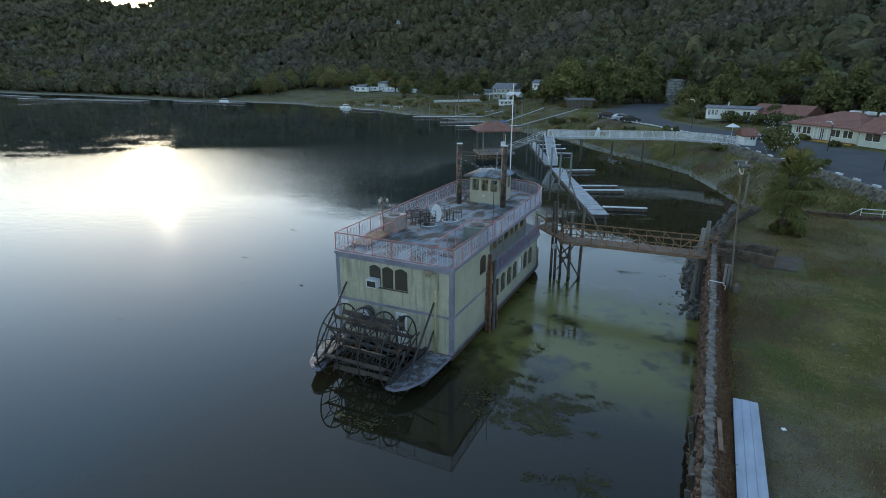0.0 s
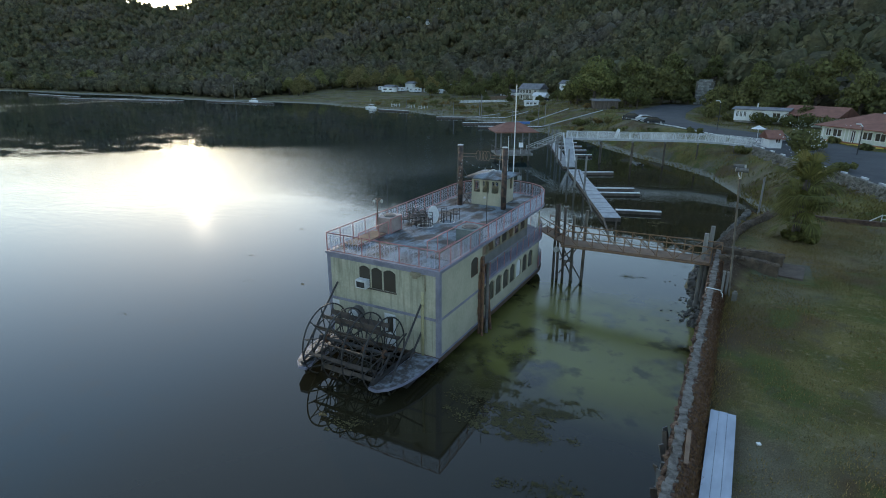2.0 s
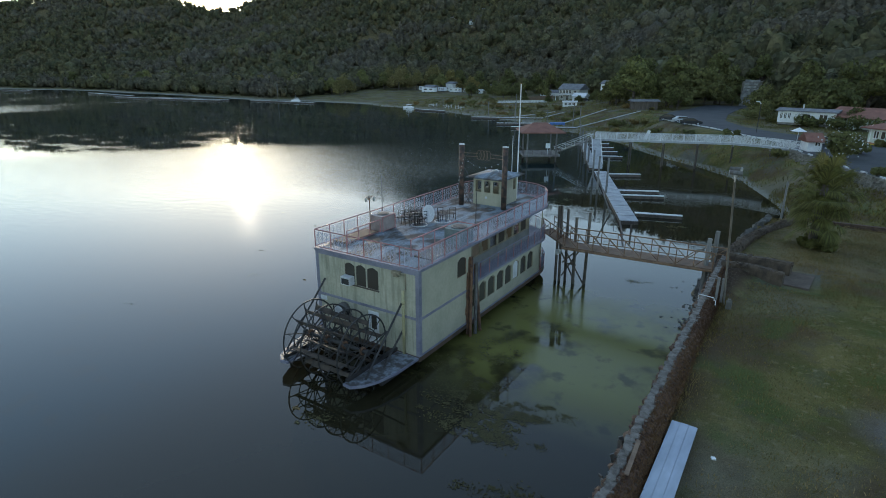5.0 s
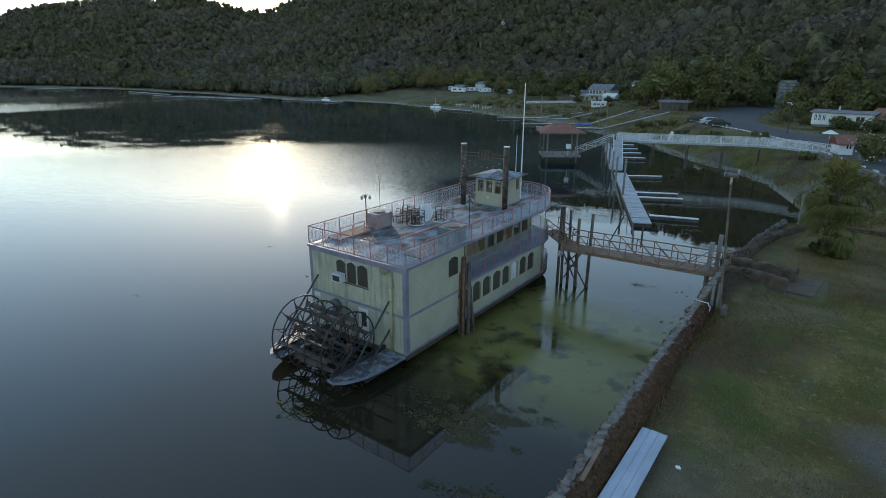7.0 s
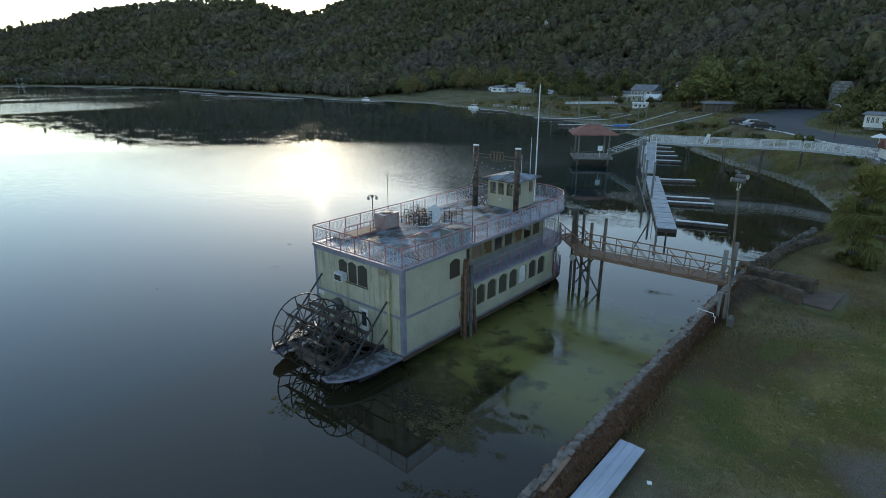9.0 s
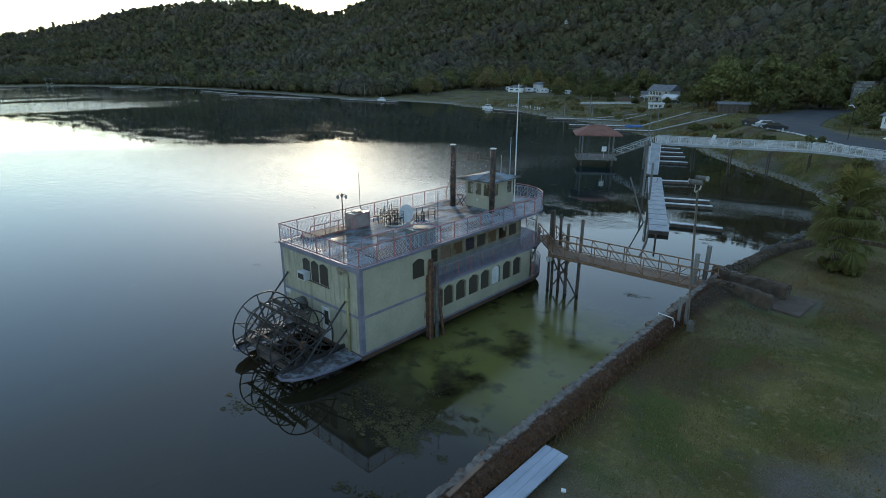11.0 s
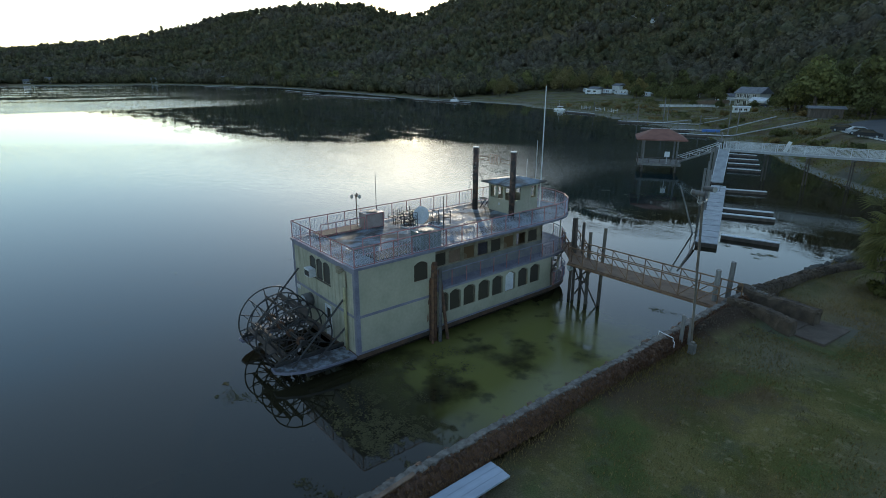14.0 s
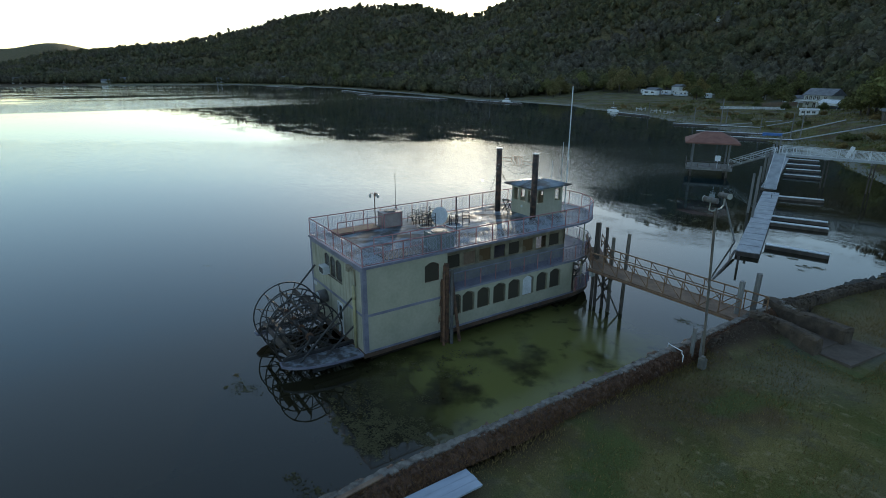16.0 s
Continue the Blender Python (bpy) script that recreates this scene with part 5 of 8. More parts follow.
def floating_dock(line, w, label, z=0.45, fingers=(), name="floating_dock", top_mat=None, thick=0.35):
    (ax, ay), (bx, by) = [towards_camera(*p) for p in line]
    fingers, z = [(towards_camera(*p), towards_camera(*q)) for p, q in fingers], z + LEVEL
    d = Vector((bx - ax, by - ay, 0))
    nrm = Vector((-d.y, d.x, 0)).normalized() * w / 2
    t_ = thing(name, ((ax + bx) / 2, (ay + by) / 2, 0), label, "dock")
    base = [(ax - nrm.x, ay - nrm.y), (ax + nrm.x, ay + nrm.y), (bx + nrm.x, by + nrm.y), (bx - nrm.x, by - nrm.y)][::-1]
    part("pontoon", Mesh().prism(base, 0.2, z - 0.06), DARKWOOD, t_, "dark pontoon")
    n = max(2, int(d.length / 2.4))
    for i in range(n):
        a, b = i / n + 0.004, (i + 1) / n - 0.004
        p, q = Vector((ax, ay, 0)) + d * a, Vector((ax, ay, 0)) + d * b
        part("deck_board", Mesh().prism([(p.x - nrm.x, p.y - nrm.y), (q.x - nrm.x, q.y - nrm.y), (q.x + nrm.x, q.y + nrm.y), (p.x + nrm.x, p.y + nrm.y)], z - 0.06, z), top_mat or DOCKTOP, t_)
    for (cx, cy), (ex, ey) in fingers:
        f = Vector((ex - cx, ey - cy, 0))
        fn = Vector((-f.y, f.x, 0)).normalized() * 0.28
        fp = [(cx - fn.x, cy - fn.y), (ex - fn.x, ey - fn.y), (ex + fn.x, ey + fn.y), (cx + fn.x, cy + fn.y)]
        g = part("finger_pontoon", Mesh().prism(fp, 0.3, z - 0.1), DARKWOOD, t_)
        part("finger_deck", Mesh().prism(fp, z - 0.1, z - 0.02), OFFWHITE, g, "white finger pier")
    return t_


floating_dock(((-10.45, 65.1), (-23.3, 95.0)), 1.95, "long pale floating dock with finger piers", fingers=(((-21.6, 93.4), (-16.95, 96.0)), ((-16.4, 81.4), (-11.4, 83.8)), ((-15.2, 78.6), (-10.1, 80.9)), ((-11.0, 69.5), (-5.9, 71.0))))
floating_dock(((-25.2, 97.5), (-38.8, 131)), 1.5, "second pale floating dock behind the ramp", fingers=(((-37.6, 130.2), (-33, 132)), ((-34.9, 123.6), (-30.2, 125.8)), ((-32.2, 117.8), (-27.7, 120.1)), ((-29.7, 111.8), (-24.9, 113.8))))
for i, (x, y) in enumerate(((-12.2, 65.4), (-21.3, 91.0))):
    x, y = towards_camera(x, y)
    b_ = thing("dock_ladder", (x, y, 0.95), "dark steel ladder frame on the dock's edge", "ladder")
    part("rail", Mesh().tube([(x, y, 0.0), (x, y, 1.6), (x + 0.3, y + 0.1, 1.6)], 0.03, 5), BLACK, b_)

# pier on legs
PIER = [(-26.9, 102.55), (-18.0, 104.15), (-5.45, 107.4), (-0.8, 106.35), (4.03, 103.8)]
PIERZ = [4.89, 5.0, 5.11, 5.13, 5.08]
pier = thing("pier", (-12, 108, 0), "long white railed pier on slender piles", "pier")
PICK = Mesh()
for i in range(14):
    PICK.tube([(0.035 + i / 14, 0, 0.1), (0.035 + i / 14, 0, 1.02)], 0.015, 4)
PICK.tube([(0, 0, 0.1), (1, 0, 0.1)], 0.02, 4)
PICKET = shared("railing_panel", PICK, OFFWHITE)
PPOST = shared("railing_post", Mesh().box(-0.05, 0.05, -0.05, 0.05, 0, 1.12), OFFWHITE)
for k, ((ax, ay), (bx, by)) in enumerate(zip(PIER, PIER[1:])):
    d = Vector((bx - ax, by - ay, 0))
    nrm = Vector((-d.y, d.x, 0)).normalized()
    za, zb = PIERZ[k], PIERZ[k + 1]
    c = [(ax, ay, za), (bx, by, zb)]
    m = Mesh()
    vs = [(p[0] + s * nrm.x * 0.8, p[1] + s * nrm.y * 0.8, p[2] - dz) for dz in (0, 0.3) for p, s in ((c[0], -1), (c[1], -1), (c[1], 1), (c[0], 1))]
    m.add(vs, [(0, 1, 2, 3), (7, 6, 5, 4), (0, 4, 5, 1), (1, 5, 6, 2), (2, 6, 7, 3), (3, 7, 4, 0)])
    part("deck", m, DOCKTOP, pier)
    n = max(1, round(d.length / 1.9))
    for s in (-1, 1):
        off = nrm * 0.78 * s
        part("handrail", Mesh().tube([Vector(c[0]) + off + Vector((0, 0, 1.1)), Vector(c[1]) + off + Vector((0, 0, 1.1))], 0.045, 5), OFFWHITE, pier)
        for i in range(n):
            p = Vector(c[0]).lerp(Vector(c[1]), i / n) + off
            m4 = pose(*p, 0, 0, math.degrees(math.atan2(d.y, d.x)))
            piece("railing_post", PPOST, pier, m4)
            piece("railing_panel", PICKET, pier, m4 @ Matrix.Diagonal((d.length / n, 1, 1, 1)))
for x in (-20.9, -15.6, -10.4, -5.2, 0.4):
    y = float(np.interp(x, [p[0] for p in PIER], [p[1] for p in PIER]))
    for s in (-0.6, 0.6):
        part("leg", Mesh().tube([(x, y + s, -1.5), (x, y + s, 4.72)], 0.09, 8), DARKWOOD, pier)
    part("cross_beam", Mesh().box(x - 0.12, x + 0.12, y - 0.9, y + 0.9, 4.45, 4.65), GREYWOOD, pier)
sign = thing("notice_board", (-18.4, 103.4, 5.0), "tilted white notice board on the pier", "sign")
part("board", Mesh().box(-0.25, 0.25, -0.04, 0.04, 0.35, 1.95, pose(-18.6, 103.3, 4.9, 0, 20, 10)), WHITE, sign)
part("post", Mesh().tube([(-18.6, 103.4, 4.9), (-18.35, 103.35, 5.85)], 0.05, 6), OFFWHITE, sign)
slope = thing("dock_ramp", (-26, 100.5, 1.5), "pale railed ramp from the pier down to the dock", "ramp")
m = Mesh()
vs = []
for dz in (0, 0.18):
    vs += [(-27.4, 101.9, 4.87 - dz), (-26.0, 102.4, 4.87 - dz), (-22.8, 94.4, 1.1 - dz), (-24.2, 93.9, 1.1 - dz)]
m.add(vs, [(3, 2, 1, 0), (4, 5, 6, 7), (0, 1, 5, 4), (1, 2, 6, 5), (2, 3, 7, 6), (3, 0, 4, 7)])
part("ramp_deck", m, DOCKTOP, slope)
for a, b in (((-27.4, 101.9, 4.87), (-24.2, 93.9, 1.1)), ((-26.0, 102.4, 4.87), (-22.8, 94.4, 1.1))):
    truss_side(slope, a, b, 0.9, 5, OFFWHITE, "ramp_rail")

# gazebo on the water
GZ = 1.95
gaz = thing("gazebo", (-36.5, 99.9, 0), "open lake gazebo with a red hipped roof on piles", "gazebo")
GM = pose(-36.5, 99.9, 0, 0, 0, 34)
hx, hy = 3.35, 2.8
part("platform", Mesh().box(-hx, hx, -hy, hy, GZ - 0.35, GZ, GM), GREYWOOD, gaz)
for sx_, sy_ in ((-1, -1), (1, -1), (1, 1), (-1, 1)):
    part("post", Mesh().box(sx_ * 2.6 - 0.12, sx_ * 2.6 + 0.12, sy_ * 2.5 - 0.12, sy_ * 2.5 + 0.12, GZ, 5.88, GM), GREYWOOD, gaz)
    part("pile", Mesh().tube([GM @ Vector((sx_ * 2.6, sy_ * 2.5, -1.5)), GM @ Vector((sx_ * 2.6, sy_ * 2.5, GZ - 0.3))], 0.16, 8), DARKWOOD, gaz)
e, zz = 3.9, 5.8
rv = [(-e, -e, zz), (e, -e, zz), (e, e, zz), (-e, e, zz), (-e, -e, zz + 0.2), (e, -e, zz + 0.2), (e, e, zz + 0.2), (-e, e, zz + 0.2), (-1.2, 0, zz + 1.6), (1.2, 0, zz + 1.6)]
part("roof", Mesh().add([GM @ Vector(p) for p in rv], [(3, 2, 1, 0), (0, 1, 5, 4), (1, 2, 6, 5), (2, 3, 7, 6), (3, 0, 4, 7), (4, 5, 9, 8), (5, 6, 9), (6, 7, 8, 9), (7, 4, 8)]), ROOFRED, gaz, "red hipped roof")
for s, a, b in ((0, (-hx, -hy), (hx, -hy)), (1, (hx, -hy), (hx, hy)), (2, (-hx, hy), (-hx, -hy))):
    p, q = GM @ Vector((*a, GZ)), GM @ Vector((*b, GZ))
    r_ = part("railing", Mesh().tube([p + Vector((0, 0, 1.0)), q + Vector((0, 0, 1.0))], 0.045, 5), DARKWOOD, gaz)
    for i in range(5):
        k = p.lerp(q, i / 4)
        part("baluster", Mesh().tube([k, k + Vector((0, 0, 1.0))], 0.04, 4), DARKWOOD, r_)
at = GM @ Vector((1.1, -2.5, GZ))
gs = thing("notice_board", tuple(at), "small white notice on a post on the gazebo deck", "sign")
part("post", Mesh().tube([at, at + Vector((0, 0, 1.3))], 0.05, 5), OFFWHITE, gs)
part("board", Mesh().box(-0.4, 0.4, -0.03, 0.03, 1.15, 2.0, GM @ pose(1.1, -2.58, GZ)), WHITE, gs)
gp = thing("gazebo_bridge", (-29.6, 99.3, 2), "white truss footbridge between gazebo and pier", "footbridge")
b0, b1, across_ = GM @ Vector((hx, 0.2, GZ)), Vector((-27.2, 102.0, 4.85)), Vector((-0.8, 0.75, 0))
for o in (Vector(), across_):
    truss_side(gp, tuple(b0 + o), tuple(b1 + o), 0.9, 4, OFFWHITE)
low_ = Vector((0, 0, -0.15))
part("deck", Mesh().add([b0, b1, b1 + across_, b0 + across_, b0 + low_, b1 + low_, b1 + across_ + low_, b0 + across_ + low_],
     [(0, 1, 2, 3), (7, 6, 5, 4), (0, 4, 5, 1), (1, 5, 6, 2), (2, 6, 7, 3), (3, 7, 4, 0)]), GREYWOOD, gp)

# ---- lawn side ----
flood = thing("flood_light_pole", (2.4, 35.75, 4.15), "tall rusty pole with two flood lights on top", "street lamp")
part("pole", Mesh().tube([(2.4, 35.75, 4.0), (1.95, 35.7, 11.15)], 0.055, 8), POLE, flood)
part("bracket", Mesh().tube([(2.0, 35.12, 11.5), (2.0, 35.1, 11.2), (1.97, 35.4, 11.1), (1.9, 36.15, 11.1), (1.85, 36.42, 11.2), (1.85, 36.42, 11.5)], 0.035, 6), PALEPIPE, flood)
for x, y, rz, tilt in ((2.0, 35.12, -92, -4), (1.85, 36.4, 70, -6)):
    head = pose(x, y, 11.62, tilt, 0, rz)
    h_ = part("lamp_head", Mesh().tube([head @ Vector((0, 0.3, 0.02)), head @ Vector((0, 0.22, 0)), head @ Vector((0, -0.02, 0)), head @ Vector((0, -0.3, -0.02))], 0.115, 12), GREYSTEEL, flood)
    part("lamp_glass", Mesh().disc(head @ Vector((0, -0.31, -0.02)), head.to_3x3() @ Vector((0, 1, 0.08)), 0.125, 0.04, 12), PALEPIPE, h_, "pale lamp front")
for x, y, hh in ((1.98, 35.5, 1.55), (2.2, 35.9, 1.4)):
    solid("utility_post", Mesh().box(x - 0.065, x + 0.065, y - 0.065, y + 0.065, 4.0, 4.1 + hh).box(x - 0.08, x + 0.08, y - 0.08, y + 0.08, 4.1 + hh, 4.14 + hh), GREYWOOD, "square grey utility post beside the seawall", "post")
solid("utility_stub", Mesh().box(2.54, 2.82, 35.12, 35.38, 4.0, 4.55).box(2.6, 2.76, 35.17, 35.33, 4.55, 4.66), GREYSTONE, "short grey concrete stub beside the utility posts", "post")
solid("white_pipe", Mesh().tube([(1.15, 34.9, 4.45), (1.15, 34.9, 4.74), (1.95, 34.75, 4.74), (1.97, 34.75, 4.6), (2.06, 34.72, 4.58), (2.06, 34.72, 4.2)], 0.022, 6), WHITE, "white plastic pipe bent over the seawall", "pipe")
board = thing("boardwalk", (2.65, 16, 4.15), "pale blue painted board walkway lying on the lawn", "boardwalk")
for i in range(3):
    part("plank", Mesh().box(2.27 + i * 0.3, 2.56 + i * 0.3, 8.0, 22.55 + 0.02 * (i % 2), 4.13, 4.2), BLUEBOARD, board)
for y in (9, 12, 15, 18, 21.4):
    part("bearer", Mesh().box(2.27, 3.16, y - 0.06, y + 0.06, 3.8, 4.13), DARKWOOD, board)
# landing at the gangway: stone kerbs, soil, slab
def rough_wall(name, path, wide, low, top, label, seed, kind=""):
    """An old low wall of earth and stone: rounded, uneven, along a line in plan."""
    r = random.Random(seed)
    pts = [Vector(p) for p in path]
    seg = [(b_ - a_).length for a_, b_ in zip(pts, pts[1:])]
    n = max(8, int(sum(seg) / 0.16))
    vs, fs = [], []
    shape = [(-0.5, 0.0), (-0.5, 0.6), (-0.47, 0.9), (-0.34, 0.99), (0.0, 1.0), (0.34, 0.98), (0.47, 0.9), (0.5, 0.6), (0.5, 0.0)]
    for i in range(n + 1):
        d_, k = sum(seg) * i / n, 0
        while k < len(seg) - 1 and d_ > seg[k]:
            d_ -= seg[k]
            k += 1
        way = (pts[k + 1] - pts[k]).normalized()
        o, side = pts[k] + way * d_, Vector((-way.y, way.x))
        crest = top + 0.06 * math.sin(i * 0.21 + seed) + r.uniform(-0.03, 0.03)
        for u_, v_ in shape:
            p = o + side * (u_ * wide * r.uniform(0.88, 1.08)) + way * r.uniform(-0.04, 0.04)
            vs.append((p.x, p.y, low + (crest - low) * v_ + r.uniform(-0.025, 0.025)))
    m_ = len(shape)
    fs = [(i * m_ + j, (i + 1) * m_ + j, (i + 1) * m_ + j + 1, i * m_ + j + 1) for i in range(n) for j in range(m_ - 1)]
    fs += [tuple(range(m_)), tuple(range((n + 1) * m_ - 1, n * m_ - 1, -1))]
    return solid(name, Mesh().add(vs, fs), EARTH, label, "wall", kind=kind)


rough_wall("stone_kerb", [(1.15, 44.0), (1.7, 43.55), (3.2, 43.3), (5.35, 43.0)], 0.66, 3.6, 4.98, "low dark earthy stone wall beside the landing path", 3)
rough_wall("stone_kerb", [(1.5, 41.45), (2.6, 41.4), (5.0, 40.75)], 0.56, 3.6, 4.97, "low dark earthy stone wall beside the landing path", 5)
rough_wall("bank_wall", [(1.15, 44.2), (1.75, 46.9), (2.3, 50.2), (3.2, 53.6), (4.3, 56.6), (5.3, 59.3)], 0.75, 2.6, 4.5, "old rounded stone wall along the rim of the bank", 8, "structure")
solid("mortar_patch", Mesh().prism([(1.95, 43.4), (2.7, 43.22), (2.78, 43.4), (2.3, 43.6)], 4.7, 4.97), CAPSTONE, "pale mortar patch on the landing wall", "mortar")
solid("landing_slab", Mesh().prism([(4.9, 40.9), (6.4, 40.8), (6.7, 43.6), (5.1, 43.8)], 3.9, 4.19), SLAB, "flat grey concrete landing slab in the grass", "slab", kind="structure")
solid("landing_path", Mesh().prism([(1.0, 41.2), (4.9, 40.95), (5.1, 43.0), (1.0, 43.9)], 3.6, 4.24), SLAB, "worn brown-grey path from the gangway", "path", kind="structure")
solid("retaining_wall", Mesh().prism([(4.6, 59.4), (16, 59.6), (24, 59.6), (24, 60.0), (16, 60.0), (4.6, 59.8)], 2.0, 4.3), STONE, "low dark stone retaining wall along the lawn's end", "wall", kind="structure")
hr = thing("hand_rail", (15.5, 60, 4.1), "pale steel hand rail at the lawn's far end", "railing")
part("rail", Mesh().tube([(12.4, 59.7, 4.3), (13.2, 59.7, 4.9), (18, 59.7, 5.0)], 0.04, 5).tube([(13.2, 59.7, 4.55), (18, 59.7, 4.6)], 0.03, 5), OFFWHITE, hr)
for x in (13.2, 14.8, 16.4, 18):
    part("post", Mesh().tube([(x, 59.7, 4.2), (x, 59.7, 5.0)], 0.035, 5), OFFWHITE, hr)

# car park, road and their walls
solid("parking_area", Mesh().prism([(3.5, 102.4), (8.7, 88.5), (13.7, 78.5), (17.3, 67.1), (26.2, 52.2), (60, 0), (75, 10), (45, 110), (24, 103), (19, 107), (13, 121), (8, 124), (-2, 124)][::-1], 4.7, 4.95), ASPHALT, "grey asphalt car park beside the lake", "car park", at=(20, 90, 4.9), kind="structure")
road_l = [(6.0, 107), (3.0, 111), (-1.4, 116), (-6, 122.5), (-12, 132), (-20, 141), (-27, 151), (-29, 175), (-25, 214)]
road_r = [(13, 121), (5, 126), (-0.5, 131), (-6.5, 139), (-12, 153), (-14, 175), (-14, 200), (-12, 215)]
zr = lambda x, y: max(5.0, ground_z(x, y) + 0.06)
steps = 24


def along(line, k):
    seg = [math.dist(a, b) for a, b in zip(line, line[1:])]
    s = k * sum(seg)
    for (a, b), g in zip(zip(line, line[1:]), seg):
        if s <= g:
            return a[0] + (b[0] - a[0]) * s / g, a[1] + (b[1] - a[1]) * s / g
        s -= g
    return line[-1]


rv, rf = [], []
for i in range(steps + 1):
    p, q = along(road_l, i / steps), along(road_r, i / steps)
    zc = max(zr(*p), zr(*q), zr((p[0] + q[0]) / 2, (p[1] + q[1]) / 2))
    rv += [(*p, zc - 0.8), (*p, zc), (*q, zc), (*q, zc - 0.8)]
    if i:
        o = 4 * i
        rf += [(o - 4, o, o + 1, o - 3), (o - 3, o + 1, o + 2, o - 2), (o - 2, o + 2, o + 3, o - 1)]
solid("road", Mesh().add(rv, rf), ASPHALT, "grey asphalt road that climbs into the trees", "road", at=(-10, 140, 5), kind="structure")
kerb = shared("kerb_stone", Mesh().box(-0.5, 0.5, -0.12, 0.12, 0, 0.22), OFFWHITE)
kerbs = thing("kerb", (0, 120, 4.9), "line of pale kerb blocks along the road's edge", "kerb", kind="structure")
run = road_l[:7]
for i in range(34):
    x, y = along(run, i / 34)
    x2, y2 = along(run, min(1, i / 34 + 0.01))
    piece("kerb_stone", kerb, kerbs, pose(x, y, zr(x, y) + 0.0, 0, 0, math.degrees(math.atan2(y2 - y, x2 - x))))
for i in range(16):
    x, y = along([(4.0, 101.8), (9.0, 88.6), (14, 78.6), (17.6, 67.4), (26.6, 52.4)], i / 15)
    piece("kerb_stone", kerb, kerbs, pose(x + 0.4, y + 0.3, 4.95, 0, 0, -62 if i % 2 else -66))


# ---- buildings across the cove ----
def house(name, at, rz, w, d, h, rise, wall_mat, roof_mat, label, windows=(), over=0.5, gable=True):
    """A house with its front along its own x axis (y = 0, facing -y): walls with openings, a pitched roof, framed windows (u0, u1, low, high)."""
    M4 = pose(*at, 0, 0, rz)
    b = thing(name, at, label, "building")
    holes = [(u0, u1, lo, hi, 0.0) for u0, u1, lo, hi in windows]
    low = sorted(hh for hh in holes if hh[3] <= 2.9)
    high = sorted(hh for hh in holes if hh[3] > 2.9)
    zmid = 2.9 if high else h
    front = Mesh().wall((0, 0), (w, 0), 0, zmid, 0.2, low)
    if high:
        front.wall((0, 0), (w, 0), zmid, h, 0.2, high)
    def put(nm, m, ma, lb=""):
        m.v = [tuple(M4 @ Vector(p)) for p in m.v]
        return part(nm, m, ma, b, lb)
    put("front_wall", front, wall_mat)
    put("back_wall", Mesh().wall((w, d), (0, d), 0, h, 0.2), wall_mat)
    for x, s in ((0, 1), (w, -1)):
        m = Mesh().box(min(x, x + 0.2 * s), max(x, x + 0.2 * s), 0.2, d - 0.2, 0, h)
        put("end_wall", m, wall_mat)
        if gable:
            xa, xb = min(x, x + 0.2 * s), max(x, x + 0.2 * s)
            put("gable", Mesh().add([(xa, 0.1, h), (xa, d - 0.1, h), (xa, d / 2, h + rise * 0.95), (xb, 0.1, h), (xb, d - 0.1, h), (xb, d / 2, h + rise * 0.95)], [(0, 2, 1), (3, 4, 5), (0, 1, 4, 3), (1, 2, 5, 4), (2, 0, 3, 5)]), wall_mat)
    k = 0 if gable else d * 0.5
    e = over
    lowz = h - e * rise / (d / 2)
    rv_ = [(-e, -e, lowz), (w + e, -e, lowz), (w + e, d + e, lowz), (-e, d + e, lowz), (-e + k, d / 2, h + rise), (w + e - k, d / 2, h + rise)]
    rv_ += [(x, y, z + 0.16) for x, y, z in rv_]
    put("roof", Mesh().add(rv_, [(0, 1, 5, 4)[::-1], (2, 3, 4, 5)[::-1], (6, 7, 11, 10), (8, 9, 10, 11), (0, 1, 7, 6), (1, 2, 8, 7), (2, 3, 9, 8), (3, 0, 6, 9)] + [(1, 2, 5)[::-1], (3, 0, 4)[::-1], (7, 8, 11), (9, 6, 10)]), roof_mat)
    for u0, u1, lo, hi in windows:
        ww = put("window", Mesh().box(u0, u1, -0.03, 0.06, lo, lo + 0.08).box(u0, u1, -0.03, 0.06, hi - 0.08, hi).box(u0, u0 + 0.08, -0.03, 0.06, lo + 0.08, hi - 0.08).box(u1 - 0.08, u1, -0.03, 0.06, lo + 0.08, hi - 0.08)
                 .box((u0 + u1) / 2 - 0.04, (u0 + u1) / 2 + 0.04, -0.03, 0.06, lo + 0.08, hi - 0.08), WHITE)
        put_ = Mesh().box(u0 + 0.08, u1 - 0.08, 0.07, 0.09, lo + 0.08, hi - 0.08)
        put_.v = [tuple(M4 @ Vector(p)) for p in put_.v]
        part("pane", put_, DARKGLASS, ww)
    put("floor_slab", Mesh().box(0.2, w - 0.2, 0.2, d - 0.2, -0.5, 0.05), CONCRETE)
    return b, put


ang = math.degrees(math.atan2(112.0 - 120.5, 21.6 - 13.5))
motel, put = house("motel_wing", (13.5, 121.2, 4.95), ang, 12.4, 11.0, 2.7, 1.9, SIDING, ROOFRED, "long low pale green motel wing with a red-brown roof",
                   [(0.9, 1.9, 0.8, 2.1), (2.2, 3.9, 0.8, 2.1), (5.6, 6.4, 0.05, 2.1), (7.6, 9.3, 0.8, 2.1), (9.7, 11.5, 0.8, 2.1)], 0.9, False)
for u_ in (0.3, 4.4, 5.1, 6.9):
    put("trim_board", Mesh().box(u_, u_ + 0.16, -0.04, 0.0, 0, 2.9), WHITE)
put("planter", Mesh().box(-0.5, 12.4, -1.4, -0.3, -0.1, 0.18), ORANGE, "orange-brown mulch bed with plants")
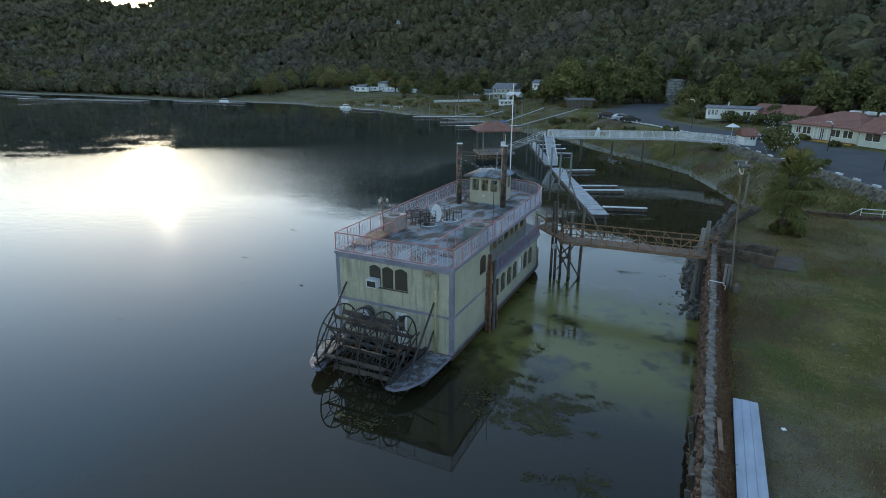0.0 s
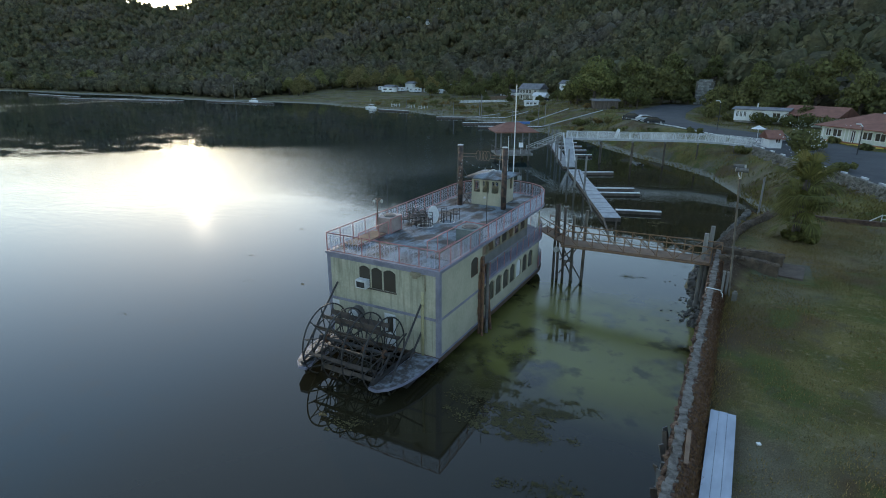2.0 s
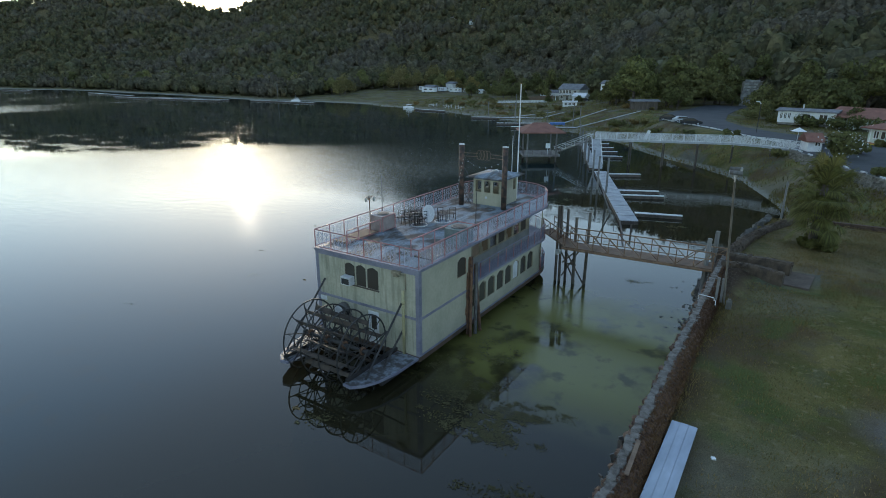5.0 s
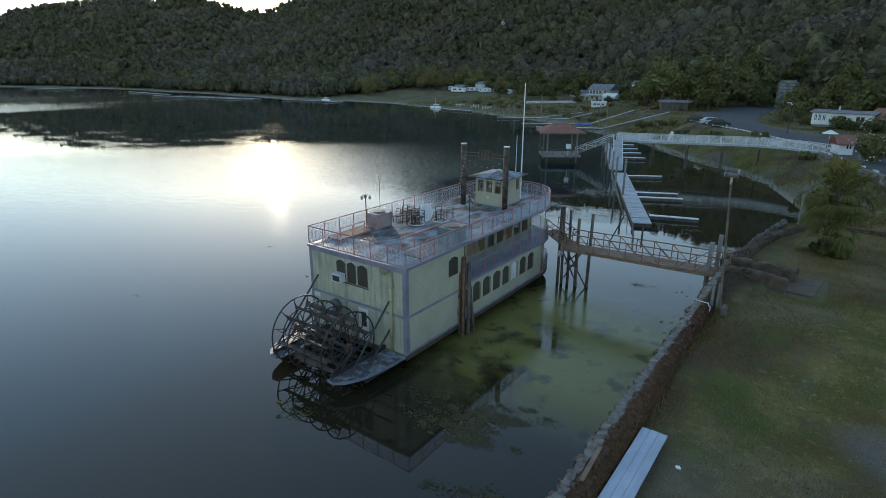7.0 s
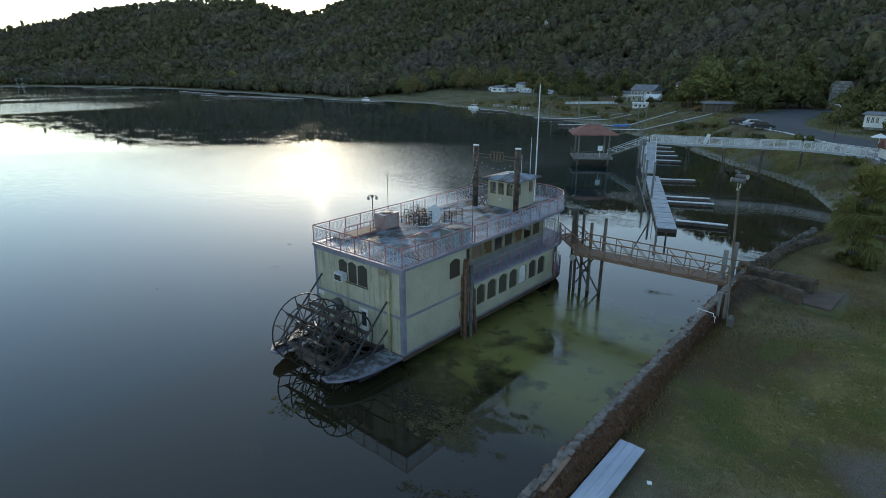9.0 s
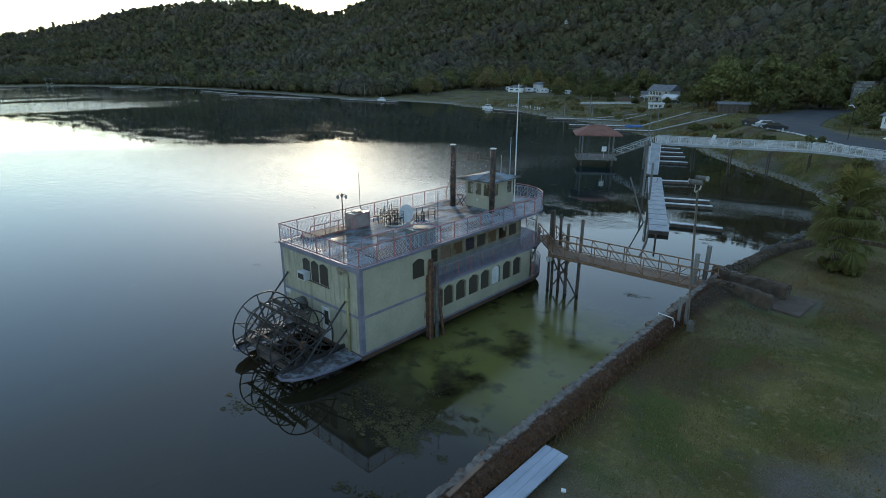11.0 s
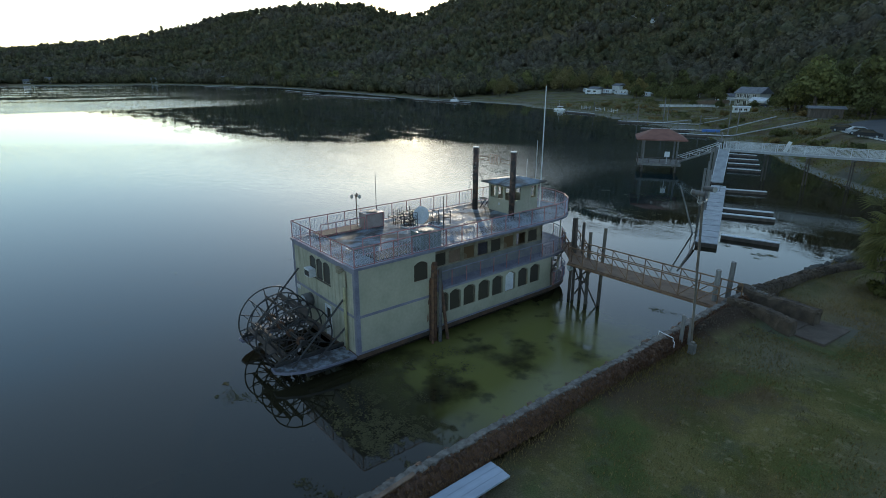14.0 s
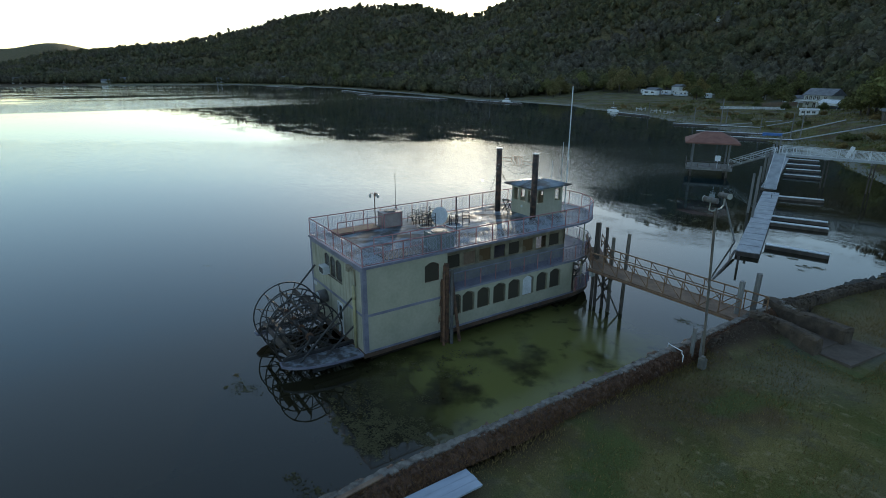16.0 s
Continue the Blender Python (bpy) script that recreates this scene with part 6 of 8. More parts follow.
put("painted_kerb", Mesh().box(-0.8, 12.6, -1.7, -1.45, -0.1, 0.12), YELLOW)
for i in range(3):
    put("roof_vent", Mesh().box(5.5 + 2.6 * i, 7 + 2.6 * i, 6.2, 7.2, 4.35, 4.9), OFFWHITE)
house("motel_wing", (21.9, 111.0, 4.95), ang - 4, 22, 10, 2.6, 2.0, SIDING, ROOFRED, "second low pale green motel wing with white framed windows", [(1.0, 3.6, 0.9, 2.2), (4.6, 6.4, 0.9, 2.2), (8, 10.5, 0.9, 2.2), (12, 14.5, 0.9, 2.2)], 0.9)
house("lodge", (8.5, 151, 4.9), -30, 11, 8, 2.4, 1.6, SIDING, ROOFRED, "red-brown roofed lodge half hidden by bushes", [(2, 3.4, 0.9, 2.2), (5, 6.4, 0.9, 2.2), (8.4, 9.6, 0.9, 2.1)], 0.8)
house("hut", (5.2, 103.2, 4.95), 20, 1.9, 3.0, 1.6, 0.9, WHITE, ROOFRED, "small white hut with a red roof at the pier's end", [(0.9, 1.7, 0.8, 1.6)], 0.35)
trailer, put = house("mobile_home", (-1.4, 152.0, 5.4), -12, 11, 5, 2.5, 0.4, WHITE, GREYROOF, "long white mobile home with a flat porch roof", [(0.4, 1.0, 0.8, 2.1), (1.2, 1.8, 0.8, 2.1), (2.0, 2.6, 0.8, 2.1), (5, 6.4, 0.9, 2.0), (8, 9.6, 0.9, 2.0)], 0.5)
put("chimney", Mesh().box(4.2, 4.45, 2, 2.25, 2.6, 3.9), OFFWHITE)
hz = ground_z(-103, 278)
big, put = house("lake_house", (-102, 275.5, hz), -8, 11, 9, 5.4, 2.3, HOUSEGREY, GREYROOF, "two-storey white lake house with a glazed porch", [(0.5, 1.8, 3.3, 4.9), (2.1, 3.4, 3.3, 4.9), (3.7, 5.0, 3.3, 4.9), (5.3, 6.6, 3.3, 4.9), (8, 9.4, 3.4, 4.8), (1.0, 2.6, 0.8, 2.3), (4, 5.4, 0.05, 2.2)], 0.6)
put("porch", Mesh().box(-0.6, 7.2, -2.6, 0, 2.75, 2.95).box(-0.5, -0.35, -2.5, -2.35, 0, 2.75).box(3.2, 3.35, -2.5, -2.35, 0, 2.75).box(7.0, 7.15, -2.5, -2.35, 0, 2.75), WHITE)
house("lake_house", (-84, 284, ground_z(-84, 284)), -8, 9, 8, 5.6, 1.4, WHITE, GREYROOF, "white two-storey lake house behind a tree", [(1, 2.2, 3.3, 4.6), (4, 5.2, 3.3, 4.6)], 0.5)
house("cottage", (-90, 262, ground_z(-90, 262)), -4, 6, 5, 2.2, 1.2, WHITE, OFFWHITE, "small white gabled cottage near the shore", [(1.5, 2.5, 0.8, 1.8)], 0.4)
house("shed", (-42, 184, ground_z(-40, 186)), 25, 7.5, 5, 2.5, 0.4, DARKWOOD, GREYROOF, "dark wooden shed with a flat grey roof", (), 0.6)
for x, y, rz, w, hh, ma in ((-232, 318, -15, 12, 3.2, BEIGE), (-222, 330, -15, 9, 5.0, OFFWHITE), (-200, 335, -10, 16, 3.0, OFFWHITE), (-186, 330, -10, 10, 4.2, OFFWHITE), (-140, 300, -5, 16, 2.4, OFFWHITE), (-161, 309, -5, 7, 2.8, WHITE), (-75, 265, -5, 10, 2.6, GREYWOOD)):
    house("cottage", (x + 15, y + 6, ground_z(x + 15, y + 6)), rz, w * 0.75, 6, hh * 0.9, 1.2, ma, GREYROOF, "pale lakeside cottage among parked vehicles", [(1, 2.5, 0.8, 2.0), (4, 5.6, 0.8, 2.0)], 0.5)
rng = random.Random(5)
for k in range(26):        # cottages along the far shore and up the hill
    a = radians(rng.uniform(-97, -58)) if k < 19 else radians(rng.uniform(-33, -25))
    rr_ = np.interp(math.degrees(a), [-100, -90, -80, -70, -62, -50], [690, 690, 700, 640, 540, 330]) + rng.uniform(12, 40) if k < 19 else rng.uniform(590, 660)
    x, y = rr_ * math.sin(a), rr_ * math.cos(a)
    house("cottage", (x, y, ground_z(x, y)), -math.degrees(a) + rng.uniform(-20, 20), rng.uniform(7, 13), 6, rng.uniform(2.6, 4.8), 1.4, rng.choice((WHITE, OFFWHITE, BEIGE)), GREYROOF, "small distant cottage between the trees", [(1, 2.4, 0.8, 2.0), (3.6, 5.4, 0.8, 2.0)], 0.5)
rock_cut = thing("rock_cut_wall", (-13, 217, 6), "stepped pale grey stone terraces beside the climbing road", "wall", kind="structure")
part("backing", Mesh().box(-16.0, -10.2, 219.2, 226, 3, 12.8), ROCKBROWN, rock_cut)
cr = random.Random(12)
for i in range(9):
    x = -15.8 + 0.08 * i
    while x < -10.9 - 0.06 * i:
        w = cr.uniform(0.5, 1.5)
        part("stone_block", Mesh().box(x, x + w - 0.07, 216.4 + 0.3 * i + cr.uniform(-0.12, 0.12), 219.6, 5.2 + 0.92 * i, 6.0 + 0.92 * i + cr.uniform(-0.08, 0.08)), PALESTONE, rock_cut)
        x += w

# rock wall below the car park
pw = Mesh()
for (ax, ay), (bx, by) in zip(PARK[1:5], PARK[2:6]):
    d = Vector((bx - ax, by - ay, 0)).normalized()
    nn = Vector((d.y, -d.x, 0))
    pw.add([(ax + nn.x * 0.6, ay + nn.y * 0.6, 3.2), (bx + nn.x * 0.6, by + nn.y * 0.6, 3.2), (bx + nn.x * 0.2, by + nn.y * 0.2, 5.2), (ax + nn.x * 0.2, ay + nn.y * 0.2, 5.2), (bx - nn.x * 0.3, by - nn.y * 0.3, 5.2), (ax - nn.x * 0.3, ay - nn.y * 0.3, 5.2)],
           [(0, 1, 2, 3), (3, 2, 4, 5)])
solid("parking_wall", pw, ROCKBROWN, "sloping grey stone wall below the car park", "wall", kind="structure")


# ---- parked cars, boats, far docks ----
def car(paint, label):
    c = thing("car", (0, 0, 0), label, "car", "cars parked by the lake")
    side = [(-2.2, 0.35), (2.2, 0.35), (2.25, 0.75), (1.3, 0.95), (0.6, 1.42), (-1.2, 1.45), (-1.9, 0.98), (-2.25, 0.9)]
    n = len(side)
    m = Mesh().add([(x, -0.85, z) for x, z in side] + [(x, 0.85, z) for x, z in side], [tuple(range(n)), tuple(range(n, 2 * n))[::-1]] + [(i, n + i, n + (i + 1) % n, (i + 1) % n) for i in range(n)])
    part("body", m, paint, c)
    for s in (-1, 1):
        part("side_window", Mesh().add([(-1.5, s * 0.856, 0.98), (1.1, s * 0.856, 0.98), (0.55, s * 0.856, 1.36), (-1.1, s * 0.856, 1.38)], [(0, 1, 2, 3)]), DARKGLASS, c)
    part("windscreen", Mesh().add([(1.27, -0.75, 0.99), (1.27, 0.75, 0.99), (0.64, 0.7, 1.4), (0.64, -0.7, 1.4)], [(0, 1, 2, 3)]), DARKGLASS, c)
    for x in (-1.35, 1.35):
        for s in (-1, 1):
            wh = part("wheel", Mesh().disc((x, s * 0.8, 0.33), (0, 1, 0), 0.33, 0.2, 14), TYRE, c)
            part("rim", Mesh().disc((x, s * 0.905, 0.33), (0, 1, 0), 0.2, 0.02, 10), SILVER, wh)
    return c


dark = car(CAR, "dark car parked by the lake road")
dark.matrix_basis = pose(-23.4, 146.5, zr(-23.4, 146.5), 0, 0, 10)
copy_thing(dark, pose(-17.0, 137.5, zr(-17, 137.5), 0, 0, 15))
pale = car(SILVER, "silver car parked by the lake road")
pale.matrix_basis = pose(-19.6, 142.5, zr(-19.6, 142.5), 0, 0, 25)
copy_thing(pale, pose(-178, 318, ground_z(-178, 318), 0, 0, 20))
copy_thing(dark, pose(-190, 322, ground_z(-190, 322), 0, 0, 40))
copy_thing(pale, pose(-171, 312, ground_z(-171, 312), 0, 0, -10))
copy_thing(pale, pose(6.6, 112.5, 5.0, 0, 0, 40))
copy_thing(dark, pose(-80, 250, ground_z(-80, 250), 0, 0, 5))
rvh = thing("camper_van", (-205, 314, ground_z(-205, 314)), "white camper van parked near the shore", "camper")
zc = ground_z(-205, 314)
part("body", Mesh().box(-211, -201, 313, 315.4, zc + 0.5, zc + 3.1), WHITE, rvh)
part("window", Mesh().box(-209.5, -207, 312.96, 313, zc + 1.7, zc + 2.5), DARKGLASS, rvh)
part("window", Mesh().box(-205, -203, 312.96, 313, zc + 1.7, zc + 2.5), DARKGLASS, rvh)
for x in (-209, -203):
    part("wheel", Mesh().disc((x, 313.1, zc + 0.4), (0, 1, 0), 0.4, 0.25, 12), TYRE, rvh)


def motor_boat(x, y, rz, label, s=1.0):
    b = thing("motor_boat", (x, y, LEVEL), label, "boat")
    M4 = pose(x, y, LEVEL, 0, 0, rz) @ Matrix.Scale(s, 4)
    hp = [(-3.5, -1.1), (2.0, -1.2), (3.4, -0.6), (4.0, 0), (3.4, 0.6), (2.0, 1.2), (-3.5, 1.1)]
    for nm, m, ma in (("hull", Mesh().prism(hp, -0.2, 0.9), WHITE), ("cabin", Mesh().prism([(-1.2, -0.9), (1.6, -0.85), (2.0, 0), (1.6, 0.85), (-1.2, 0.9)], 0.9, 2.0), WHITE),
                      ("cabin_window", Mesh().prism([(-1.0, -0.92), (1.65, -0.87), (2.04, 0), (1.65, 0.87), (-1.0, 0.92)], 1.3, 1.75), DARKGLASS), ("mast", Mesh().tube([(-0.5, 0, 2.0), (-0.5, 0, 5.0)], 0.05, 5), OFFWHITE)):
        m.v = [tuple(M4 @ Vector(p)) for p in m.v]
        part(nm, m, ma, b)


motor_boat(-141, 202.5, -12, "white cabin cruiser moored off the far shore", 0.8)
motor_boat(-222, 214, -5, "small white boat moored at a distant dock", 0.8)
FD = "thin white dock reaching out from the far shore"
for a, b, w in (((-96, 178), (-73.5, 187), 1.3), ((-78, 162.5), (-60, 172), 1.2), ((-69, 154.5), (-52, 162.5), 1.3), ((-136, 200.5), (-120, 198), 1.0), ((-250, 208), (-205, 210), 1.2), ((-345, 186), (-262, 198), 1.4), ((-330, 196), (-262, 203), 1.0), ((-420, 208), (-350, 200), 1.5), ((-560, 190), (-500, 205), 2.0)):
    floating_dock((a, b), w, FD, z=0.55, top_mat=OFFWHITE)
for (ax, ay), (bx, by) in (((-60, 172), (-52, 190)), ((-52, 162.5), (-38, 178)), ((-73.5, 187), (-70, 200)), ((-84, 184), (-76, 206))):
    (ax, ay), (bx, by) = towards_camera(ax, ay), towards_camera(bx, by)
    za, zb = 1.05, ground_z(bx, by) + 0.6
    rp = thing("dock_gangway", ((ax + bx) / 2, (ay + by) / 2, 0.5), "thin white gangway from the shore to a dock", "ramp")
    part("deck", Mesh().add([(ax - 0.16, ay, za), (ax + 0.16, ay, za), (bx + 0.16, by, zb), (bx - 0.16, by, zb), (ax - 0.16, ay, za - 0.15), (ax + 0.16, ay, za - 0.15), (bx + 0.16, by, zb - 0.15), (bx - 0.16, by, zb - 0.15)],
         [(0, 1, 2, 3), (7, 6, 5, 4), (0, 4, 5, 1), (1, 5, 6, 2), (2, 6, 7, 3), (3, 7, 4, 0)]), DOCKTOP, rp)
solid("blue_tarp", Mesh().prism([(-60.5, 163.5), (-56.5, 165.5), (-57.2, 167), (-61, 165)], 0.6, 1.4), BLUE, "blue tarpaulin heap on the shore", "tarpaulin")
for x, y, h_ in ((-70.4, 160.5, 9.5), (-88, 176, 6), (-80, 180, 6), (-52, 160, 7), (-50.5, 161.5, 7), (-230, 209, 9), (-62, 165, 5), (-120, 197, 5)):
    solid("far_pole", Mesh().tube([(x, y, -1), (x, y, h_)], 0.13, 6), GREYWOOD, "slender grey pole at a far dock", "pole", group="poles at the far docks")
for x, y in ((-135, 212), (-125, 208), (-117, 205)):
    fr = thing("boat_lift", (x, y, 0), "white boat lift frame standing in the shallows", "boat lift", "boat lifts")
    for s, q in ((-1, -1), (1, -1), (1, 1), (-1, 1)):
        part("leg", Mesh().tube([(x + 1.3 * s, y + 1.2 * q, -1), (x + 1.3 * s, y + 1.2 * q, 2.3)], 0.09, 5), OFFWHITE, fr)
    part("beam", Mesh().tube([(x - 1.3, y - 1.2, 1.8), (x + 1.3, y - 1.2, 1.8)], 0.09, 5).tube([(x - 1.3, y - 1.2, 0.9), (x + 1.3, y + 1.2, 1.8)], 0.06, 5), OFFWHITE, fr)
def bank_fence(p, q, high, material, label):
    """A boarded fence over the grass: posts with boards between them."""
    p, q = Vector(p), Vector(q)
    n = max(2, round((q - p).length / 2.4))
    f = thing("bank_fence", (*p, ground_z(*p)), label, "fence")
    for i in range(n):
        a, b = p.lerp(q, i / n), p.lerp(q, (i + 1) / n)
        za, zb = ground_z(*a), ground_z(*b)
        part("post", Mesh().tube([(*a, za - 0.3), (*a, za + high + 0.12)], 0.08, 5), material, f)
        for k in range(3):
            z0, z1 = 0.08 + high * k / 3, high * (k + 1) / 3
            part("board", Mesh().add([(*a, za + z0), (*b, zb + z0), (*b, zb + z1), (*a, za + z1), (a.x + 0.05, a.y + 0.05, za + z0), (b.x + 0.05, b.y + 0.05, zb + z0), (b.x + 0.05, b.y + 0.05, zb + z1), (a.x + 0.05, a.y + 0.05, za + z1)],
                 [(0, 1, 2, 3), (7, 6, 5, 4), (0, 4, 5, 1), (1, 5, 6, 2), (2, 6, 7, 3), (3, 7, 4, 0)]), material, f)


bank_fence((-121.4, 244.2), (-102, 260.9), 1.1, OFFWHITE, "long low pale fence above the lake flats")
bank_fence((-117.4, 267.8), (-109.9, 288.0), 1.8, BROWNBOARD, "red-brown boarded fence beside the lake house")
house("boat_house", (-80.5, 226, ground_z(-80, 228)), 25, 5.5, 3.5, 1.9, 0.3, WHITE, OFFWHITE, "small white boat house at the water's edge", [(0.5, 1.6, 0.7, 1.6), (2.0, 3.1, 0.7, 1.6), (3.6, 4.7, 0.7, 1.6)], 0.3)
umb = thing("parasol", (3.6, 113.0, 5.0), "white parasol open by the hut", "parasol")
part("canopy", Mesh().add([(3.6 + 1.2 * math.cos(i * math.pi / 4), 113 + 1.2 * math.sin(i * math.pi / 4), 7.0) for i in range(8)] + [(3.6, 113, 7.6)], [(i, (i + 1) % 8, 8) for i in range(8)]), WHITE, umb)
part("pole", Mesh().tube([(3.6, 113, 4.9), (3.6, 113, 7.5)], 0.04, 5), OFFWHITE, umb)
for x, y, h_ in ((19.8, 84, 4.2), (16.5, 101.5, 4.0), (-3.5, 128, 5.5)):
    lp = thing("street_lamp", (x, y, 4.95), "thin dark street lamp with a curved head", "street lamp", "lamps in the car park")
    part("pole", Mesh().tube([(x, y, 4.9), (x, y, 4.9 + h_)], 0.07, 6), BLACK, lp)
    part("head", Mesh().tube([(x, y, 4.9 + h_), (x - 0.3, y, 5.3 + h_), (x - 0.9, y, 5.3 + h_)], 0.09, 6), OFFWHITE, lp)


def caravan(x, y, rz, w, label):
    """A travel trailer: rounded body, windows with frames, door, wheels and drawbar."""
    z = ground_z(x, y)
    c = thing("caravan", (x, y, z), label, "caravan", "caravans on the far shore")
    M4 = pose(x, y, z, 0, 0, rz)

    def put_in(nm, m, ma, owner):
        m.v = [tuple(M4 @ Vector(p)) for p in m.v]
        return part(nm, m, ma, owner)
    h = 2.9
    side = [(0.25, 0.5), (w - 0.1, 0.5), (w, 0.9), (w - 0.15, h - 0.25), (w - 0.5, h), (0.5, h), (0.1, h - 0.3), (0, 1.0)]
    k = len(side)
    body = Mesh().add([(u, 0.0, v) for u, v in side] + [(u, 2.4, v) for u, v in side], [tuple(range(k)), tuple(range(2 * k - 1, k - 1, -1))] + [(i, k + i, k + (i + 1) % k, (i + 1) % k) for i in range(k)])
    b = put_in("body", body, OFFWHITE, c)
    for u in (0.8, w * 0.55, w - 1.4):
        put_in("window", Mesh().box(u, u + 0.9, -0.03, 0.0, 1.5, 2.2), DARKGLASS, b)
    put_in("door", Mesh().box(w * 0.35, w * 0.35 + 0.65, -0.03, 0.0, 0.65, 2.5), OFFWHITE, b)
    put_in("stripe", Mesh().box(0.15, w - 0.1, -0.02, 0.0, 1.05, 1.2), BLUE, b)
    for yy in (0.15, 2.25):
        for u in (w * 0.5, w * 0.5 + 0.8):
            put_in("wheel", Mesh().disc((u, yy, 0.34), (0, 1, 0), 0.34, 0.22, 12), TYRE, c)
    put_in("drawbar", Mesh().tube([(0.3, 1.2, 0.5), (-1.0, 1.2, 0.5)], 0.06, 6), BLACK, c)
    put_in("jack", Mesh().tube([(-0.9, 1.2, 0.0), (-0.9, 1.2, 0.7)], 0.04, 6), BLACK, c)


for x, y, rz, w, lb in ((-214, 322, 20, 7.5, "white travel trailer parked above the lake shore"), (-205, 323, -15, 6.0, "short white caravan parked above the lake shore"), (-193, 318, 5, 8.0, "long white motor home parked above the lake shore"),
                        (-183, 319, 30, 6.5, "white camper parked beside a cottage"), (-172, 312, -10, 6.0, "white camper parked under the trees"), (-223, 327, 40, 6.5, "white travel trailer at the edge of the woods")):
    caravan(x, y, rz, w, lb)


# ---- trees ----
def leaf_cloud(centres, radii, n, size, seed, squash=0.8):
    """Small bent leaf sprays scattered through a set of balls, as arrays of quads."""
    r = np.random.default_rng(seed)
    centres, radii = np.asarray(centres, float), np.asarray(radii, float)
    which = r.choice(len(radii), n, p=radii ** 2 / (radii ** 2).sum())
    dirs = r.normal(size=(n, 3))
    dirs /= np.linalg.norm(dirs, axis=1)[:, None]
    pos = centres[which] + dirs * (radii[which] * r.uniform(0.55, 1.05, n) ** 0.5)[:, None] * np.array([1, 1, squash])
    nrm = dirs + r.normal(size=(n, 3)) * 0.55
    nrm /= np.linalg.norm(nrm, axis=1)[:, None]
    u_ = np.cross(nrm, r.normal(size=(n, 3)))
    u_ /= np.linalg.norm(u_, axis=1)[:, None]
    w_ = np.cross(nrm, u_)
    s = (size * r.uniform(0.6, 1.4, n))[:, None]
    quad = np.stack([pos - u_ * s - w_ * s * 0.3, pos + u_ * s * 0.2 - w_ * s * 0.8, pos + u_ * s + w_ * s * 0.3, pos - u_ * s * 0.2 + w_ * s * 0.8], 1)
    return quad.reshape(-1, 3)


def quad_mesh(name, vs, material):
    me = bpy.data.meshes.new(name)
    n = len(vs) // 4
    me.vertices.add(4 * n)
    me.vertices.foreach_set("co", np.asarray(vs, np.float32).ravel())
    me.loops.add(4 * n)
    me.loops.foreach_set("vertex_index", np.arange(4 * n, dtype=np.int32))
    me.polygons.add(n)
    me.polygons.foreach_set("loop_start", np.arange(0, 4 * n, 4, dtype=np.int32))
    me.update(calc_edges=True)
    me.materials.append(material)
    return me


def tree_kind(seed, tall, wide, material, n=2200, leaf=0.33):
    """Meshes of one tree: a tapered trunk with limbs, and a crown of sprays in uneven clumps."""
    r = np.random.default_rng(seed)
    m = Mesh().tube([(0, 0, -0.6), (0.1, 0.05, tall * 0.3), (0.25, -0.1, tall * 0.62)], tall * 0.035, 8, taper=tall * 0.014)
    cs, rs = [], []
    for k in range(17):
        a, q = r.uniform(0, 6.283), r.uniform(0.2, 1.0)
        c = np.array([math.cos(a) * wide * 0.5 * q * 0.75, math.sin(a) * wide * 0.5 * q * 0.75, tall * (0.30 + 0.5 * (1 - q * q) * r.uniform(0.3, 1.0) + r.uniform(-0.06, 0.06))])
        cs.append(c), rs.append(wide * r.uniform(0.13, 0.23))
        m.tube([(0.1, 0, tall * 0.28), tuple(c * 0.55 + np.array([0, 0, tall * 0.14])), tuple(c)], tall * 0.012, 5, taper=0.02)
    cs.append([0.1, 0, tall * 0.8]), rs.append(wide * 0.2)
    return shared("trunk", m, BARK), quad_mesh("crown", leaf_cloud(cs, rs, n, leaf, seed), material)


KINDS = [tree_kind(11, 11, 10, LEAF), tree_kind(12, 13, 9.5, LEAF), tree_kind(13, 9, 10.5, LEAF), tree_kind(14, 13, 12, BRIGHTLEAF, 2800), tree_kind(15, 9, 8.5, GOLDLEAF, 1700), tree_kind(16, 13, 13, WILLOW, 2600)]


def tree(x, y, kind, s=1.0, rz=0.0, label="leafy dark green tree on the lake shore"):
    t_ = thing("tree", (x, y, ground_z(x, y)), label, "tree", "trees on the shore")
    for nm, me in zip(("trunk", "crown"), KINDS[kind]):
        o = new(nm, me)
        o.parent = t_
    t_.matrix_basis = pose(x, y, ground_z(x, y), 0, 0, rz) @ Matrix.Scale(s, 4)
    return t_


